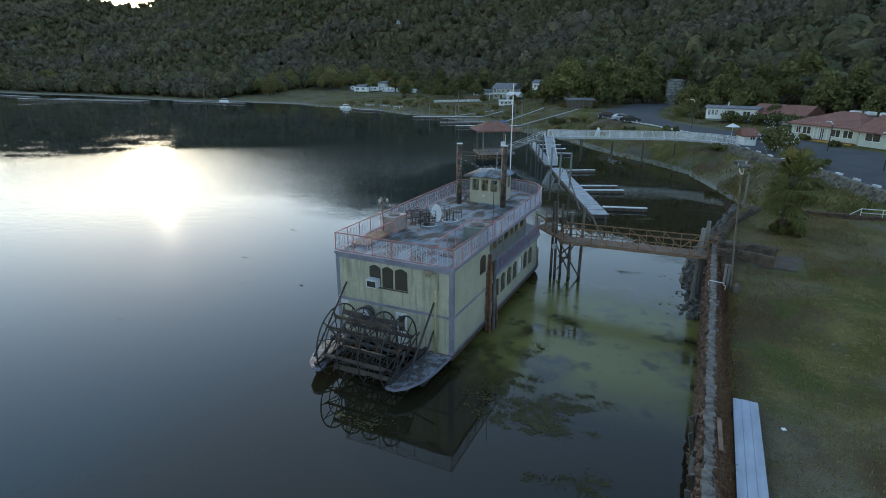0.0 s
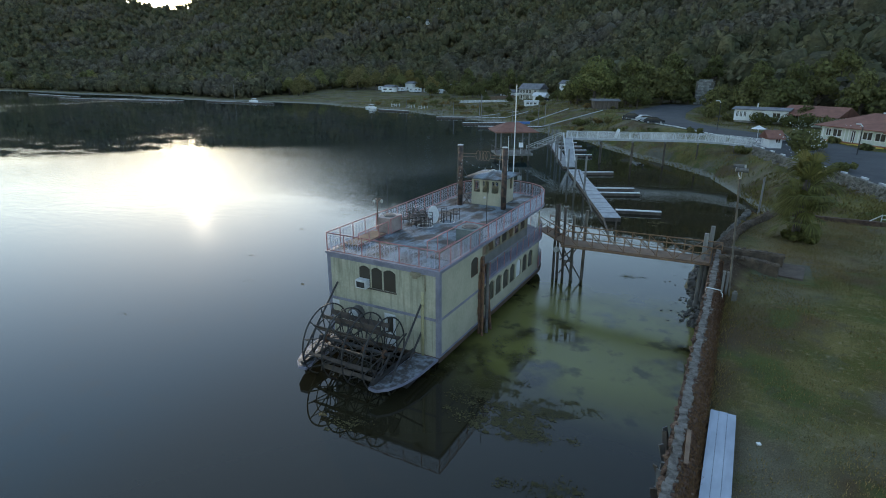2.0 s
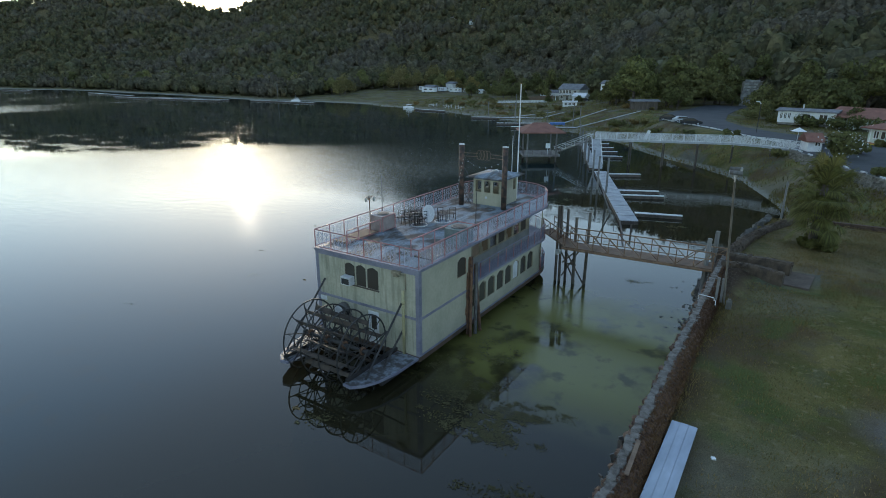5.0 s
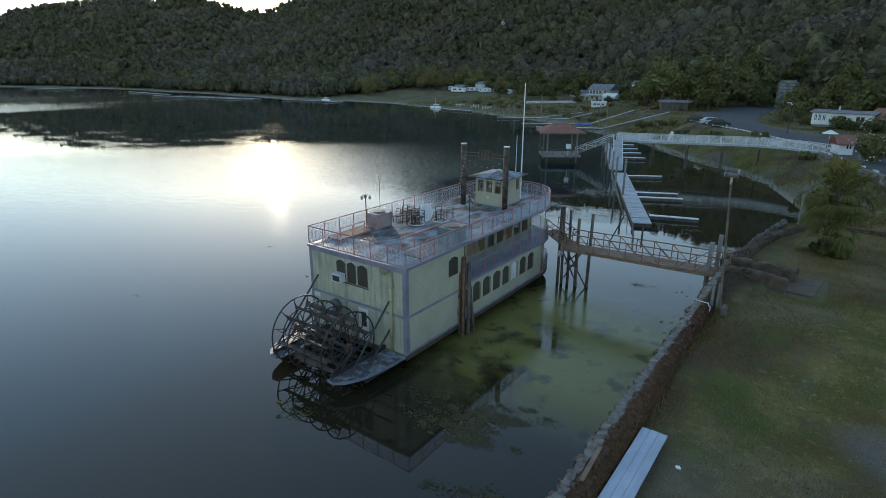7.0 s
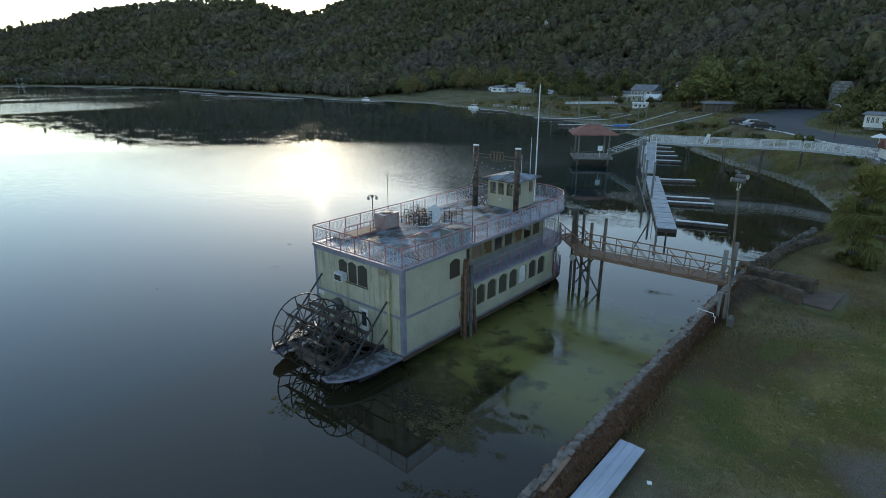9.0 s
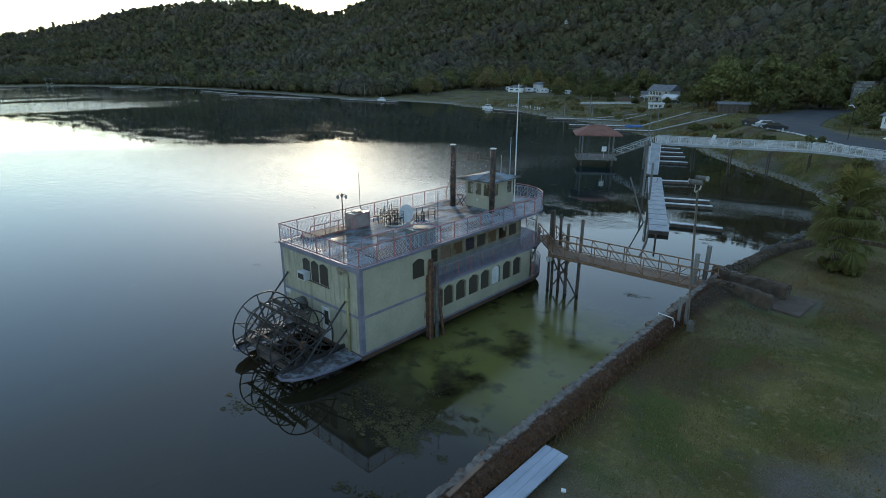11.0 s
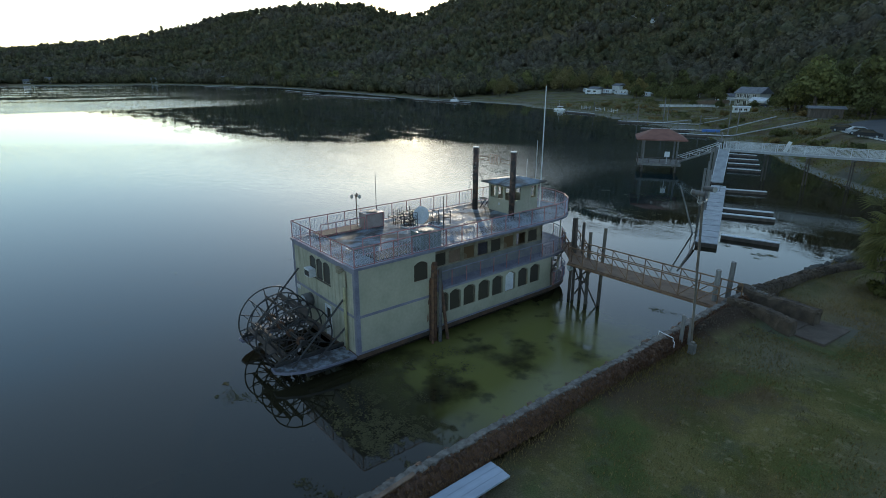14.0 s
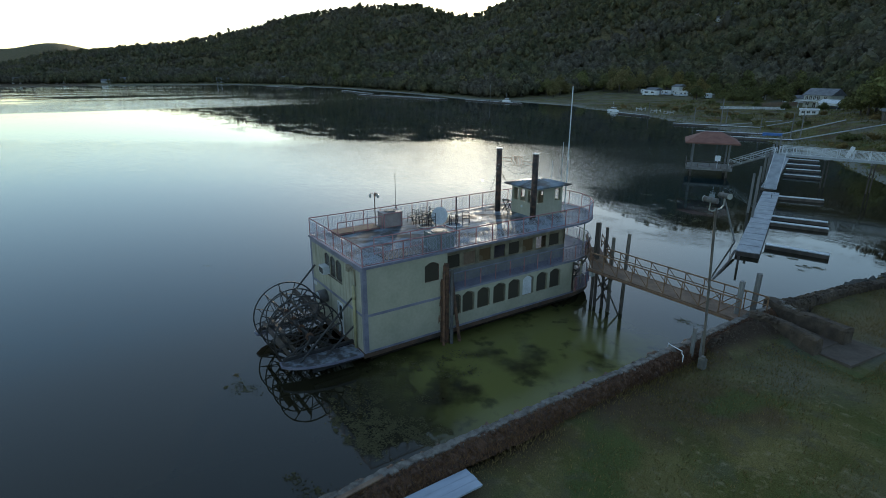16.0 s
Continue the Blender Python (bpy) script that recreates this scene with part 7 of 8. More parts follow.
tree(-45.2, 196, 3, 1.32, 0, "bright yellow-green tree standing behind the road")
tree(-54, 208, 0, 1.0, 40)
tr = random.Random(3)
for x, y, k, s in ((-22, 220, 2, 0.9), (-21, 236, 0, 1.2), (-17.5, 213, 2, 0.5), (-8.5, 213, 2, 0.7), (-12, 238, 1, 1.2), (-58, 214, 2, 0.9), (-33, 196, 1, 1.25), (-37, 214, 1, 1.3), (-31, 210, 0, 1.3), (-24, 224, 1, 1.4), (-30, 190, 2, 0.8), (-34, 226, 0, 1.3), (-27, 240, 1, 1.4),
                   (-33, 206, 0, 1.2), (-36, 203, 2, 1.2), (-26, 214, 2, 1.4), (-40, 222, 0, 1.3), (-48, 226, 1, 1.3), (-57, 222, 2, 1.2), (2, 208, 2, 1.3), (2, 172, 0, 1.0), (9, 168, 2, 1.1), (16, 172, 1, 1.2), (24, 162, 0, 1.2), (31, 168, 1, 1.1), (36, 150, 2, 1.2), (44, 158, 0, 1.2), (52, 146, 1, 1.2), (-6, 176, 2, 0.9), (3, 185, 1, 1.1), (12, 190, 0, 1.3), (22, 186, 1, 1.3),
                   (5, 160, 2, 0.6), (13, 151, 2, 0.5), (-6, 166, 2, 0.6), (30, 140, 0, 0.9), (40, 136, 1, 1.0),
                   (-62, 230, 2, 0.7), (-70, 236, 2, 0.6), (-78, 300, 0, 1.1), (-118, 292, 2, 0.9), (-128, 286, 2, 0.7), (-110, 300, 1, 1.0), (-96, 305, 0, 1.2), (-112, 258, 2, 0.4), (-99, 255, 2, 0.4)):
    tree(x, y, k, s * tr.uniform(0.92, 1.08), tr.uniform(0, 360))
for x, y, k, s in ((-164, 296, 2, 0.85), (-168, 300, 5, 0.7), (-137, 284, 2, 0.75), (-134, 288, 0, 0.6), (-137, 301, 2, 0.9), (-79, 240, 2, 0.4), (-75, 246, 2, 0.4), (-200, 340, 4, 1.0), (-187, 338, 4, 0.9), (-230, 334, 5, 1.1), (-241, 328, 5, 1.2), (-212, 338, 3, 0.9), (-168, 320, 2, 0.9), (-177, 327, 4, 0.8), (-158, 314, 0, 0.8), (-152, 300, 2, 0.7), (-247, 340, 5, 1.35), (-230, 356, 5, 1.35), (-209, 345, 4, 1.6), (-181, 325, 4, 1.2), (-149, 307, 2, 1.0), (-262, 345, 5, 1.2), (-140, 318, 2, 1.0), (-192, 356, 0, 1.2), (-206, 352, 0, 1.3), (-225, 348, 2, 1.2), (-242, 338, 3, 0.9), (-256, 330, 0, 1.2), (-270, 322, 3, 1.1), (-292, 310, 0, 1.1), (-310, 300, 2, 1.1), (-280, 335, 1, 1.2),
                   (-330, 296, 3, 1.0), (-352, 292, 0, 1.2), (-380, 285, 2, 1.2), (-405, 285, 0, 1.3), (-440, 280, 3, 1.1), (-470, 275, 0, 1.3), (-135, 322, 0, 1.2), (-124, 318, 1, 1.2), (-160, 336, 1, 1.2), (-500, 262, 2, 1.3), (-540, 255, 0, 1.3)):
    tree(x, y, k, s, tr.uniform(0, 360), ("leafy dark green tree on the lake shore", "leafy dark green tree on the lake shore", "leafy dark green tree on the lake shore", "yellow-green willow-like tree on the lake shore", "golden autumn tree on the lake shore", "broad dull green willow on the lake shore")[k])

for i in range(34):
    a = i / 33
    x, y = -232 - 260 * a + tr.uniform(-4, 4), np.interp(-232 - 260 * a, [-474, -330, -270, -229], [232, 224, 215, 221]) + tr.uniform(26, 62)
    k = tr.choice((0, 2, 3, 4, 5, 5, 0))
    tree(x, y, k, tr.uniform(0.75, 1.15), tr.uniform(0, 360), ("leafy dark green tree on the lake shore", "", "leafy dark green tree on the lake shore", "yellow-green willow-like tree on the lake shore", "golden autumn tree on the lake shore", "broad dull green willow on the lake shore")[k])

# far woods: thousands of crowns, too many to count
wr = np.random.default_rng(21)


def wood(name, N, K, leaf, near, material, label):
    """Crowns over the hills; near: the band from the woods' edge up, else the whole slope."""
    bm = bmesh.new()
    bmesh.ops.create_icosphere(bm, subdivisions=2 if near else 1, radius=1.0)
    BALL = np.array([v.co[:] for v in bm.verts])
    BALL_TRIS = np.array([[v.index for v in f.verts] for f in bm.faces])
    bm.free()
    az = wr.uniform(-99, 24, N)
    st = np.interp(az, [-100, -95, -80, -75, -70, -64, -58, -52, -46, -41, -38, -33, -25, -18, -12, -8, 8, 30, 62], [700, 700, 700, 690, 632, 540, 436, 345, 330, 385, 440, 436, 380, 312, 262, 240, 178, 158, 165])
    rl = np.interp(az, RIDGE_AZ, RIDGE_R) * 1.05
    k = wr.uniform(0, 1, N)
    rad = st + (120 * k if near else 110 + (rl - st - 110) * k ** 0.9)
    x, y = rad * np.sin(np.radians(az)), rad * np.cos(np.radians(az))
    keep = (shore_gap(x, y) > 14) & (np.hypot(x + 20, y - 230) > 14)
    bare = np.sin(x * 0.012 + 2 * np.sin(y * 0.009)) * np.sin(y * 0.014 + 1.0) > 0.62
    keep &= ~(bare & (wr.uniform(0, 1, N) < 0.4))
    x, y = x[keep], y[keep]
    z, n = height(x, y), len(x)
    high = wr.uniform(0.35, 1.0, n) ** 0.8 * np.interp(np.hypot(x, y), [200, 420, 560], [12.0, 11.5, 9.5])
    pine = wr.uniform(0, 1, n) < 0.07
    high = np.where(pine, high * 1.3, high) * np.where(wr.uniform(0, 1, n) < 0.07, 1.5, 1.0)
    wide = high * np.where(pine, 0.2, wr.uniform(0.34, 0.52, n))
    phase = wr.uniform(0, 6.283, (n, 1, 3))

    def lumps(d):
        """How far the crown bulges in each direction."""
        return 1 + 0.2 * np.sin(d[..., 0] * 4.6 + phase[..., 0]) * np.sin(d[..., 1] * 4.6 + phase[..., 1]) + 0.14 * np.sin(d[..., 2] * 7 + phase[..., 2]) * np.sin(d[..., 0] * 8 + phase[..., 1])

    base, size3 = np.stack([x, y, z + high * 0.45], -1)[:, None, :], np.stack([wide, wide, high * 0.55], -1)[:, None, :]
    core = base + BALL[None] * (lumps(np.broadcast_to(BALL, (n, len(BALL), 3))) * (0.74 if near else 0.8))[..., None] * size3
    dirs = wr.normal(size=(n, K, 3))
    dirs /= np.linalg.norm(dirs, axis=2)[..., None]
    dirs[..., 2] = np.abs(dirs[..., 2]) - 0.2
    pos = base + dirs * (lumps(dirs) * wr.uniform(0.86, 1.1, (n, K)))[..., None] * size3
    nrm = dirs + wr.normal(size=(n, K, 3)) * 0.6
    nrm /= np.linalg.norm(nrm, axis=2)[..., None]
    u_ = np.cross(nrm, wr.normal(size=(n, K, 3)))
    u_ /= np.linalg.norm(u_, axis=2)[..., None]
    w_ = np.cross(nrm, u_)
    s = np.clip(wide * leaf, 0.25, 1.2)[:, None, None] * wr.uniform(0.5, 1.4, (n, K, 1))
    quad = np.stack([pos - u_ * s - w_ * s * 0.5, pos + u_ * s * 0.5 - w_ * s * 0.9, pos + u_ * s + w_ * s * 0.5, pos - u_ * s * 0.5 + w_ * s * 0.9], 2).reshape(-1, 3)
    tris = (BALL_TRIS[None] + (np.arange(n) * len(BALL))[:, None, None]).reshape(-1)
    nq, nt = len(quad) // 4, n * len(BALL_TRIS)
    me = bpy.data.meshes.new(name)
    me.vertices.add(len(quad) + n * len(BALL))
    me.vertices.foreach_set("co", np.concatenate([core.reshape(-1, 3), quad]).astype(np.float32).ravel())
    me.loops.add(len(tris) + 4 * nq)
    me.loops.foreach_set("vertex_index", np.concatenate([tris, n * len(BALL) + np.arange(4 * nq)]).astype(np.int32))
    me.polygons.add(nt + nq)
    me.polygons.foreach_set("loop_start", np.concatenate([np.arange(nt) * 3, nt * 3 + np.arange(nq) * 4]).astype(np.int32))
    me.polygons.foreach_set("use_smooth", np.ones(nt + nq, bool))
    me.update(calc_edges=True)
    me.materials.append(material)
    tagged(new(name, me), label, "woods", kind="stuff")


wood("far_woods", 19000, 14, 0.34, False, WOODS, "dense dull green woods over the far hills")
wood("woods_edge", 4800, 38, 0.22, True, WOODS, "dense dull green woods at the foot of the hills")


# palm on the lawn
def palm(x, y, z):
    p = thing("palm_tree", (x, y, z), "bushy green fan palm on the lawn by the bank", "palm tree")
    part("trunk", Mesh().tube([(x, y, z - 0.3), (x + 0.1, y, z + 2.2), (x + 0.15, y, z + 4.7)], 0.32, 9, taper=0.24), BARK, p)
    r = random.Random(9)
    for i in range(96):
        a, el, ln_ = r.uniform(0, 6.283), r.uniform(-0.8, 1.35), r.uniform(1.4, 2.8)
        d = Vector((math.cos(a) * math.cos(el), math.sin(a) * math.cos(el), math.sin(el)))
        o = Vector((x + 0.15, y, z + (3.6 + r.uniform(0, 1.1) if i % 3 else r.uniform(1.0, 3.4))))
        tip = o + d * ln_ * 0.6
        f = part("frond", Mesh().tube([o, tip], 0.025, 4), PALM, p)
        side = d.cross(Vector((0, 0, 1))).normalized()
        up = side.cross(d)
        m = Mesh()
        for k in range(17):
            b = (k - 8) / 8 * 1.25
            v = (d * math.cos(b) + side * math.sin(b)).normalized()
            e = tip + v * ln_ * 0.55 - Vector((0, 0, 0.22 + 0.25 * abs(b)))
            sd = (v.cross(up)).normalized() * 0.036
            m.add([tip + sd * 0.5, tip + v * ln_ * 0.3 + sd * 1.6 + up * 0.03, e, tip + v * ln_ * 0.3 - sd * 1.6 + up * 0.03], [(0, 1, 2, 3)])
        part("leaflet_fan", m, PALM, f)


palm(6.35, 51.0, 4.1)


def bush(x, y, w, h, material, seed, label, n=700, leaf=0.16, name="bush"):
    r = np.random.default_rng(seed)
    z = ground_z(x, y)
    cs = [(r.uniform(-0.35, 0.35) * w, r.uniform(-0.35, 0.35) * w, h * r.uniform(0.3, 0.65)) for _ in range(7)]
    rs = [h * r.uniform(0.28, 0.42) for _ in range(7)]
    o = tagged(new(name, quad_mesh("bush", leaf_cloud(cs, rs, n, leaf, seed, 0.9), material)), label, "bush")
    o.location = (x, y, z)
    return o


for x, y, w, h, sd in ((6.3, 50.6, 1.4, 0.9, 1), (7.6, 50.4, 1.3, 0.8, 2), (6.8, 52.3, 1.6, 1.1, 3)):
    bush(x, y, w, h, PALM, sd, "shaggy green undergrowth below the palm", 500, 0.14)
bush(9.4, 97.0, 5.0, 4.2, LEAF, 8, "large dark flowering bush by the car park", 1500, 0.22)
tagged(bush(9.2, 96.2, 4.6, 4.6, OFFWHITE, 9, "white blossoms on a dark bush", 160, 0.1, "blossom"), "white blossoms on a dark bush", "blossom", kind="stuff")
for x, y, w, h, sd in ((9, 147, 4, 3, 41), (12.5, 145, 4, 3.2, 42), (16, 143, 4, 3, 43), (6, 149, 3, 2.4, 44), (18.5, 138, 4, 3, 45), (-8, 160, 5, 3, 21), (-3, 158, 4, 2.4, 22), (4, 150, 4, 3, 23), (9, 146, 4, 2.6, 24), (15, 116, 2, 1.2, 25), (18.4, 108, 2, 1.1, 26), (-16, 127, 4, 1.5, 27), (-24, 136, 4, 1.4, 28), (-7, 119, 3, 1.3, 29), (11.5, 104, 3, 2, 30), (2, 103, 3, 1.3, 31), (13, 84, 3, 1.2, 32), (-40, 160, 5, 2, 33), (-62, 185, 6, 2, 34), (-86, 200, 6, 2.4, 35)):
    bush(x, y, w, h, LEAF, sd, "low dark green shrub on the bank", 500, 0.2)


# ---- stones, timber and plants of the near shore ----
br = random.Random(77)
for k in range(46):
    a = br.random()
    x, y = -32 - 130 * a + br.uniform(-6, 10), 150 + 85 * a + br.uniform(-6, 60)
    if shore_gap(np.array([x]), np.array([y]))[0] > 4 and abs(polyline_gap(np.array([x]), np.array([y]), ROADBED)[0]) > 10:
        bush(x, y, br.uniform(2, 5), br.uniform(0.8, 2.2), (LEAF, WILLOW, DRYGRASS)[k % 3], 100 + k, "low scrubby shrub on the grassy lake flats", 350, 0.2)

def stone_mesh(seed, material, name="stone"):
    r = random.Random(seed)
    bm = bmesh.new()
    bmesh.ops.create_cube(bm, size=1.0)
    bmesh.ops.subdivide_edges(bm, edges=bm.edges[:], cuts=1, use_grid_fill=True)
    for v in bm.verts:
        n = v.co.normalized()
        v.co = v.co.lerp(n * 0.62, 0.55) * r.uniform(0.85, 1.12)
        v.co += Vector((r.uniform(-0.06, 0.06), r.uniform(-0.06, 0.06), r.uniform(-0.06, 0.06)))
    me = bpy.data.meshes.new(name)
    bm.to_mesh(me)
    bm.free()
    me.materials.append(material)
    return me


STONES = [stone_mesh(k, STONE) for k in range(6)]
CAPS = [stone_mesh(k + 20, CAPSTONE, "cap_stone") for k in range(4)]
ROCKS = [stone_mesh(k + 40, GREYSTONE, "rock") for k in range(5)]
sr = random.Random(14)


def rock_heap(name, places, kinds, label, category, kind="stuff"):
    """Many stones as one object: places are (x, y, z, size)."""
    m = Mesh()
    for x, y, z, sz in places:
        src = sr.choice(kinds)
        m4 = pose(x, y, z, sr.uniform(0, 360), sr.uniform(0, 360), sr.uniform(0, 360)) @ Matrix.Diagonal((sz * sr.uniform(0.8, 1.3), sz, sz * sr.uniform(0.6, 1.0), 1))
        m.add([m4 @ v.co for v in src.vertices], [tuple(q.vertices) for q in src.polygons])
    ob = link(name, m, kinds[0].materials[0])
    return tagged(ob, label, category, kind=kind)


# seawall: a flat broken mortar cap on the lake side, a red-brown crumbling slope on the land side
def slab_mesh(seed):
    r = random.Random(seed)
    k = r.choice((6, 7, 8))
    ring = [(math.cos(2 * math.pi * (i + r.uniform(-0.2, 0.2)) / k), math.sin(2 * math.pi * (i + r.uniform(-0.2, 0.2)) / k)) for i in range(k)]
    ring = [(max(-0.5, min(0.5, x * 0.66)), max(-0.5, min(0.5, y * 0.66))) for x, y in ring]
    m = Mesh()
    m.add([(x, y, -0.5) for x, y in ring] + [(x, y, 0.3 + r.uniform(-0.1, 0.1)) for x, y in ring] + [(x * 0.86, y * 0.86, 0.5 + r.uniform(-0.12, 0.12)) for x, y in ring],
          [(i, (i + 1) % k, k + (i + 1) % k, k + i) for i in range(k)] + [(k + i, k + (i + 1) % k, 2 * k + (i + 1) % k, 2 * k + i) for i in range(k)] + [tuple(range(2 * k, 3 * k))])
    return shared("cap_slab", m, CAPSTONE)


SLABS = [slab_mesh(k) for k in range(7)]
y = 12.5
while y < 44.3:
    w = sr.uniform(0.25, 0.62)
    piece("cap_slab", sr.choice(SLABS), seawall, pose(1.4 + sr.uniform(-0.05, 0.05), y + w / 2, 4.585 + sr.uniform(-0.012, 0.012), sr.uniform(-2, 2), sr.uniform(-4, 4), sr.uniform(-7, 7)) @ Matrix.Diagonal((sr.uniform(0.3, 0.4), w * 1.12, 0.1, 1)))
    if sr.random() < 0.55:
        piece("cap_slab", sr.choice(SLABS), seawall, pose(1.56 + sr.uniform(-0.08, 0.08), y + w / 2, 4.59 + sr.uniform(-0.03, 0.02), sr.uniform(-12, 12), sr.uniform(-12, 12), sr.uniform(0, 360)) @ Matrix.Diagonal((sr.uniform(0.09, 0.18), sr.uniform(0.1, 0.2), 0.09, 1)))
    y += w * 0.95
bv, bf, across = [], [], [(1.48, 4.59), (1.64, 4.6), (1.8, 4.53), (1.92, 4.4), (2.03, 4.28), (2.16, 4.1)]
long_ = int(36 / 0.11)
for i in range(long_ + 1):
    for x, z in across:
        bv.append((x + sr.uniform(-0.045, 0.045), 8.5 + 0.11 * i + sr.uniform(-0.03, 0.03), z + sr.uniform(-0.04, 0.03)))
    if i:
        o = i * 6
        bf += [(o - 6 + j, o + j, o + j + 1, o - 5 + j) for j in range(5)]
solid("wall_slope", Mesh().add(bv, bf), REDEARTH, "crumbling red-brown slope on the land side of the seawall", "bank", kind="structure")
y = 13.0
while y < 40.0:
    w = sr.uniform(0.07, 0.15)
    k = sr.random()
    if sr.random() < 0.85:
        piece("stone", sr.choice(STONES), seawall, pose(1.62 + 0.5 * k, y, 4.6 - 0.42 * k ** 1.4, sr.uniform(0, 360), sr.uniform(0, 360), sr.uniform(0, 360)) @ Matrix.Diagonal((w * 0.7, w, w * sr.uniform(0.5, 0.9), 1)))
    y += w * 0.75


def brush(n):
    """Short dry red-brown stems over the wall's slope."""
    r = np.random.default_rng(8)
    k = r.uniform(0, 1, n)
    x, y, z = 1.6 + 0.62 * k, r.uniform(9, 44.3, n), 4.6 - 0.46 * k ** 1.4
    a, hgt = r.uniform(0, 6.283, n), r.uniform(0.03, 0.13, n) * np.where(r.uniform(0, 1, n) < 0.04, 2.2, 1)
    dx, dy = np.cos(a) * 0.016, np.sin(a) * 0.016
    lean = r.normal(size=(n, 2)) * 0.5
    tip = np.stack([x + lean[:, 0] * hgt, y + lean[:, 1] * hgt, z + hgt], -1)
    b0, b1 = np.stack([x - dx, y - dy, z - 0.02], -1), np.stack([x + dx, y + dy, z - 0.02], -1)
    return np.stack([b0, b1, (b1 + tip) / 2, tip], 1).reshape(-1, 3)


tagged(new("wall_brush", quad_mesh("wall_brush", brush(16000), DRYBRUSH)), "short dry red-brown stems along the seawall", "brush", kind="stuff")
rock_heap("wall_rubble", [(1.23 + sr.uniform(-0.07, 0.04), sr.uniform(8, 44.5), sr.uniform(0.0, 4.55), sr.uniform(0.12, 0.27)) for _ in range(1900)], STONES, "rough dark stones of the seawall's lake face", "stones")
rock_heap("wall_cap_chips", [(1.45 + sr.uniform(-0.14, 0.2), sr.uniform(9, 44.5), 4.58 + sr.uniform(-0.02, 0.03), sr.uniform(0.04, 0.1)) for _ in range(420)], CAPS, "broken pale mortar chips on the wall's top", "rubble")
rock_heap("wall_top_rubble", [(sr.choice((1.26, 1.6, 1.66, 1.72)) + sr.uniform(-0.04, 0.04), sr.uniform(9, 44.5), 4.57 + sr.uniform(-0.03, 0.03), sr.uniform(0.03, 0.08)) for _ in range(700)], STONES, "small red-brown rubble along the wall's top", "rubble")
bank = []
for _ in range(620):
    by = sr.uniform(43.5, 62)
    k = sr.uniform(0, 1) ** 0.8
    bx = np.interp(by, [43, 46, 52, 60, 62], [0.6, -0.4, -0.2, 1.0, 1.2]) + k * 2.4
    bank.append((bx, by, max(0.0, ground_z(bx, by)) + 0.02, sr.uniform(0.18, 0.55)))
rock_heap("bank_rocks", bank, ROCKS, "loose grey rocks on the bank above the water", "rocks")
rim = []
for (ax, ay), (bx, by) in zip([(1.15, 44.2), (1.75, 46.9), (2.3, 50.2), (3.2, 53.6), (4.3, 56.6)], [(1.75, 46.9), (2.3, 50.2), (3.2, 53.6), (4.3, 56.6), (5.3, 59.3)]):
    for _ in range(150):
        k, u_ = sr.random(), sr.uniform(-0.36, 0.36)
        rim.append((ax + (bx - ax) * k + u_, ay + (by - ay) * k, 4.5 - 0.9 * abs(u_) ** 1.5 + sr.uniform(-0.05, 0.03), sr.uniform(0.07, 0.22)))
for (ax, ay), (bx, by), top_ in (((1.7, 43.55), (5.35, 43.0), 4.94), ((1.5, 41.45), (5.0, 40.75), 4.93)):
    for _ in range(60):
        k, u_ = sr.random(), sr.uniform(-0.3, 0.3)
        rim.append((ax + (bx - ax) * k, ay + (by - ay) * k + u_, top_ - 1.3 * max(0, abs(u_) - 0.14) ** 0.8 * sr.random() + sr.uniform(-0.05, 0.02), sr.uniform(0.06, 0.17)))
rock_heap("rim_stones", rim, [stone_mesh(k + 80, EARTH) for k in range(4)], "dark rough stones on the low walls by the landing", "stones")
rock_heap("foot_rocks", [(1.2 - d, y, 0.42 + max(0.0, 0.6 - 0.4 * d) * sr.random(), sr.uniform(0.08, 0.26)) for d, y in ((abs(sr.gauss(0, 0.85)), sr.uniform(38.5, 50)) for _ in range(520))], ROCKS, "loose grey rocks at the seawall's foot", "rocks")
clods = [(sr.uniform(1.9, 3.1 + 1.6 * k), 37.0 + 4.0 * k + sr.uniform(-0.4, 0.2)) for k in (sr.random() for _ in range(420))]
rock_heap("mound_rubble", [(x, min(y, 41.1), ground_z(x, min(y, 41.1)) + sr.uniform(-0.03, 0.02), sr.choice((0.03, 0.04, 0.05, 0.08))) for x, y in clods], [stone_mesh(k + 90, EARTH) for k in range(3)], "loose dark clods on the earth bank by the landing", "rubble")
pk = []
for (ax, ay), (bx, by) in zip(PARK[1:5], PARK[2:6]):
    d = Vector((bx - ax, by - ay, 0))
    nn = Vector((d.y, -d.x, 0)).normalized()
    for _ in range(int(d.length * 26)):
        k, hgt = sr.random(), sr.random()
        o = 0.62 - 0.4 * hgt
        pk.append((ax + d.x * k + nn.x * o, ay + d.y * k + nn.y * o, 3.6 + 1.6 * hgt, sr.uniform(0.15, 0.32)))
rock_heap("parking_wall_stones", pk, [stone_mesh(k + 60, ROCKBROWN) for k in range(4)], "rough stones of the wall below the car park", "stones")
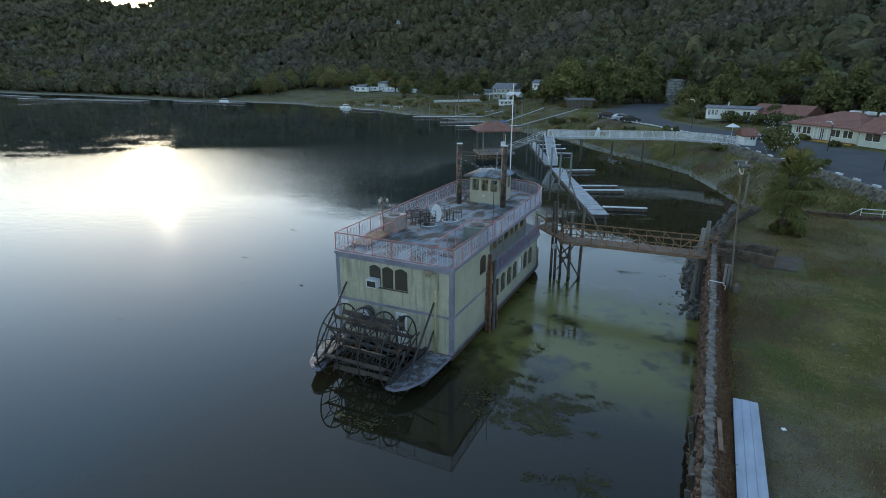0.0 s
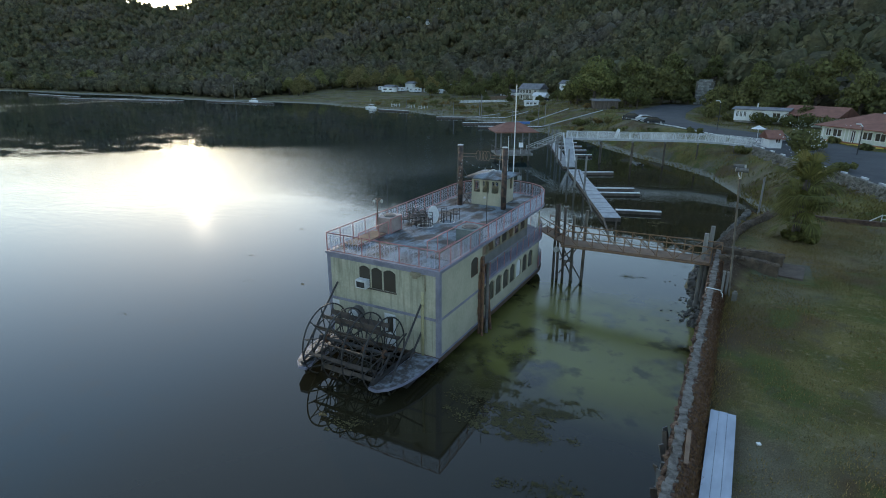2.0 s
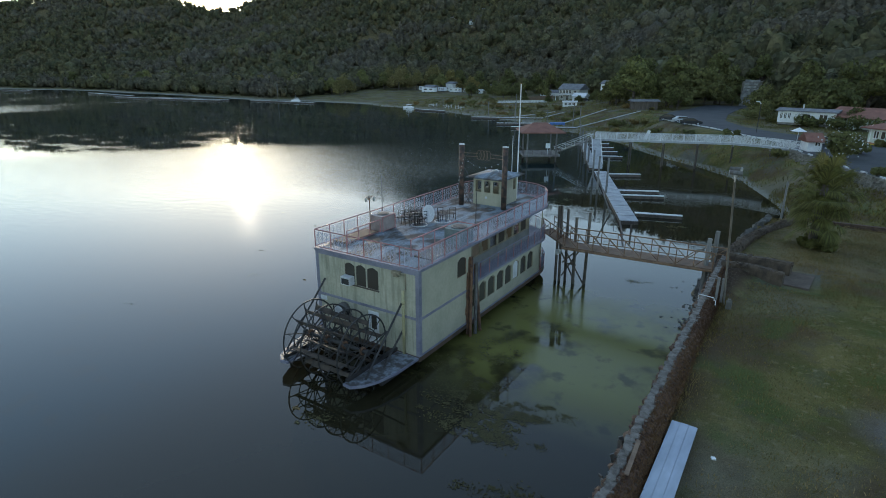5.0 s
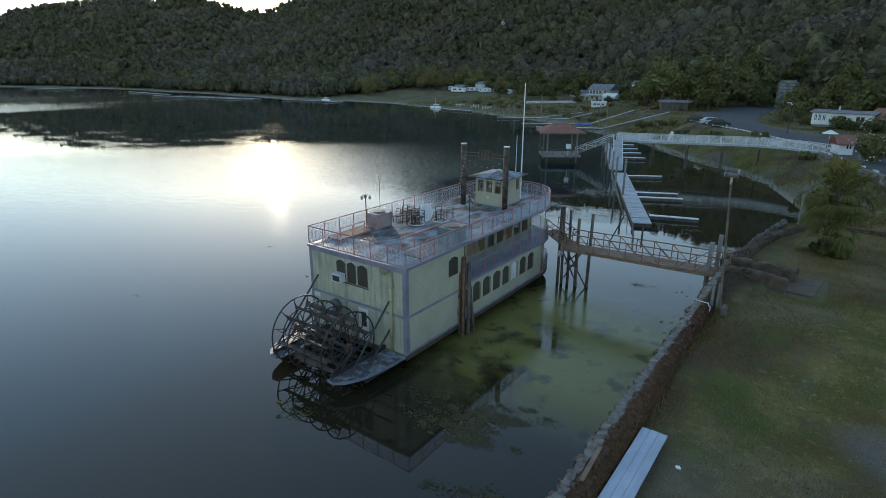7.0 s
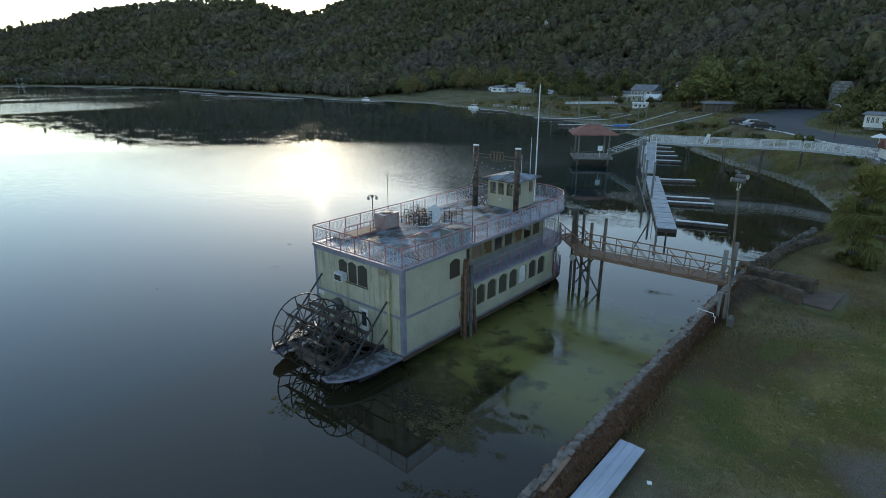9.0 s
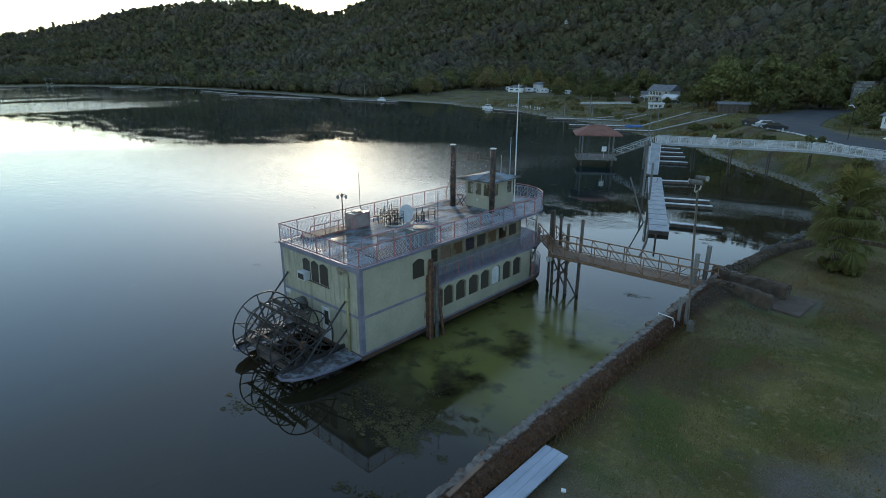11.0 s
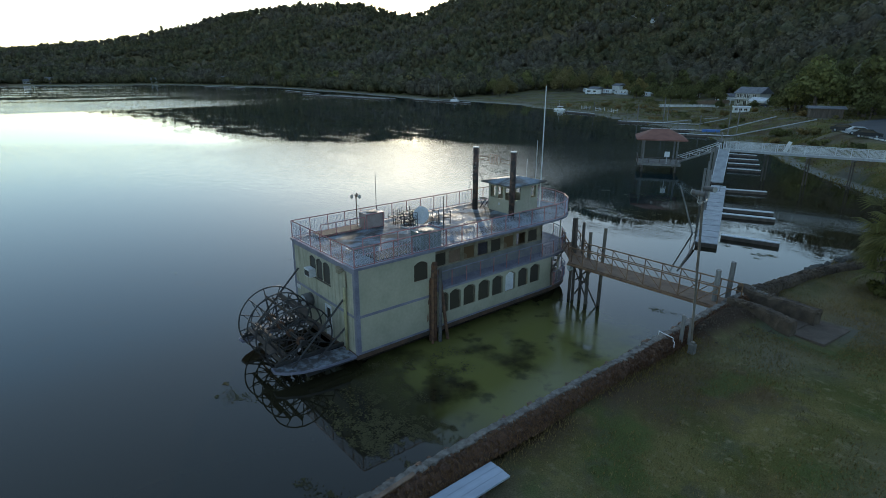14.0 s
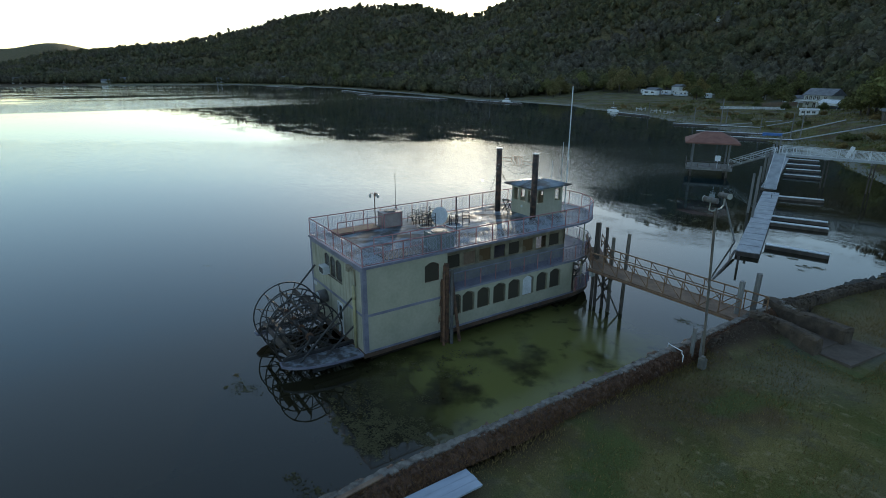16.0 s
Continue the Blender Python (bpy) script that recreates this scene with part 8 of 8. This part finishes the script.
# broken timber leaning on the wall's lake face
for i in range(18):
    y = 13.0 + i * 0.5 + sr.uniform(-0.2, 0.2)
    ln_ = sr.uniform(0.6, 1.2)
    solid("broken_board", Mesh().box(-0.09, 0.09, -0.025, 0.025, 0, ln_, pose(1.06 + sr.uniform(-0.06, 0.06), y, 3.85 - ln_, sr.uniform(-22, 22), sr.uniform(-16, -2), sr.uniform(-40, 40))), GREYWOOD if i % 3 else DARKWOOD,
          "broken grey board leaning on the seawall's lake face", "board", group="broken boards on the seawall")
solid("loose_plank", Mesh().box(-0.07, 0.07, -0.9, 0.9, 0, 0.05, pose(1.72, 18.9, 4.72, 3, 8, 3)), BROWNBOARD, "loose split plank lying on the seawall's top", "plank")
solid("loose_rag", Mesh().box(-0.07, 0.07, -0.06, 0.06, 0, 0.05, pose(3.9, 21.0, 4.2, 5, 5, 30)), WHITE, "small white litter on the lawn", "litter")

# dry and green grass tufts on the lawn
gr = np.random.default_rng(31)


def blades(n, x0, x1, y0, y1, hmin, hmax, wide, edge=False):
    x = gr.uniform(x0, x1, n)
    if edge:
        x = x0 + np.abs(gr.normal(size=n)) * (x1 - x0) * 0.4
    y = gr.uniform(y0, y1, n)
    dens = np.sin(x * 0.9 + 1.5 * np.sin(y * 0.35)) * np.sin(y * 0.6 + x * 0.2)
    ok = gr.uniform(-1.2, 0.9, n) < dens
    x, y = x[ok], y[ok]
    n = len(x)
    z = height(x, y)
    ok = (z > 0.4) & ~((x > 2.0) & (x < 3.3) & (y < 22.5)) & ~((x > 1) & (x < 7) & (y > 40.2) & (y < 44)) & ~((x < 5.2) & (y > 36.6) & (y < 41.5) & (z > 4.27)) & ~((polyline_gap(x, y, PARK) < 0.6) & (y < 125)) & (np.abs(polyline_gap(x, y, ROADBED)) > 8.5)
    x, y, z = x[ok], y[ok], z[ok]
    n = len(x)
    a, hgt = gr.uniform(0, 6.283, n), gr.uniform(hmin, hmax, n)
    lean = gr.normal(size=(n, 2)) * 0.35
    dx, dy = np.cos(a) * wide, np.sin(a) * wide
    tip = np.stack([x + lean[:, 0] * hgt, y + lean[:, 1] * hgt, z + hgt], -1)
    b0, b1 = np.stack([x - dx, y - dy, z - 0.02], -1), np.stack([x + dx, y + dy, z - 0.02], -1)
    midp = (b1 + tip) / 2 + np.stack([dx * 0.3, dy * 0.3, hgt * 0.05], -1)
    return np.stack([b0, b1, midp, tip], 1).reshape(-1, 3)


tagged(new("lawn_grass", quad_mesh("lawn_grass", np.concatenate([blades(60000, 1.95, 24, 9, 59, 0.03, 0.1, 0.02), blades(20000, 2, 24, 60, 90, 0.1, 0.4, 0.06)]), GREENGRASS)), "short green grass on the lawn", "grass", kind="stuff")
tagged(new("dry_grass", quad_mesh("dry_grass", np.concatenate([blades(40000, 1.95, 20, 9, 59, 0.03, 0.13, 0.018), blades(5000, 2.1, 2.9, 12, 37, 0.05, 0.2, 0.018, True), blades(26000, 0.5, 12, 43.6, 60, 0.03, 0.1, 0.02), blades(9000, 2, 9, 39, 46, 0.03, 0.09, 0.02), blades(3000, 1.9, 6.5, 31, 41, 0.04, 0.12, 0.012)]), DRYGRASS)), "dry straw-coloured grass tufts on the lawn", "grass", kind="stuff")
tagged(new("shore_grass", quad_mesh("shore_grass", np.concatenate([blades(40000, -60, 10, 92, 165, 0.1, 0.45, 0.06), blades(30000, -170, -30, 140, 290, 0.1, 0.5, 0.12)]), GREENGRASS)), "rough green grass along the cove", "grass", kind="stuff")

# floating weed
fw = []
for cx, cy, rx, ry, n in ((-7.4, 24.6, 2.6, 1.5, 1500), (-6.2, 23.2, 1.6, 1.2, 900), (-10.6, 27.4, 1.6, 1.2, 500), (-8.6, 26.4, 1.6, 1.0, 400), (-5.2, 26.0, 2.4, 2.0, 400), (-3.0, 19.8, 1.6, 1.0, 350), (-9.4, 31.0, 1.4, 1.8, 300), (-14.5, 19.6, 1.2, 0.8, 120),
                          (-24, 70.5, 4.0, 1.2, 400), (-27, 81, 5.0, 1.5, 400), (-8.0, 67.5, 3.5, 1.4, 350), (-22, 73, 3.0, 1.0, 250), (-5, 47.5, 1.5, 0.5, 60), (-30, 38, 14, 16, 45), (-45, 60, 20, 18, 45)):
    cx, cy = towards_camera(cx, cy)
    n *= 2
    tufts = max(6, n // 55)
    t0 = gr.normal(size=(tufts, 2)) * 0.55 * np.array([rx, ry])
    which = gr.integers(0, tufts, n)
    g = gr.normal(size=(n, 2)) * gr.uniform(0.06, 0.28, tufts)[which][:, None] * np.array([1.3, 0.8])
    px, py = cx + t0[which, 0] + g[:, 0], cy + t0[which, 1] + g[:, 1]
    ok = px < 1.0
    px, py = px[ok], py[ok]
    a, sz = gr.uniform(0, 6.283, len(px)), gr.uniform(0.02, 0.075, len(px))
    c, s_ = np.cos(a) * sz, np.sin(a) * sz
    z = np.full(len(px), LEVEL + 0.012) + gr.uniform(0, 0.01, len(px))
    fw.append(np.stack([np.stack([px - c, py - s_, z], -1), np.stack([px + s_ * 0.6, py - c * 0.6, z], -1), np.stack([px + c, py + s_, z + 0.006], -1), np.stack([px - s_ * 0.6, py + c * 0.6, z], -1)], 1).reshape(-1, 3))
tagged(new("floating_weed", quad_mesh("floating_weed", np.concatenate(fw), WEED)), "mats of pale green weed floating on the water", "water weed", kind="stuff")
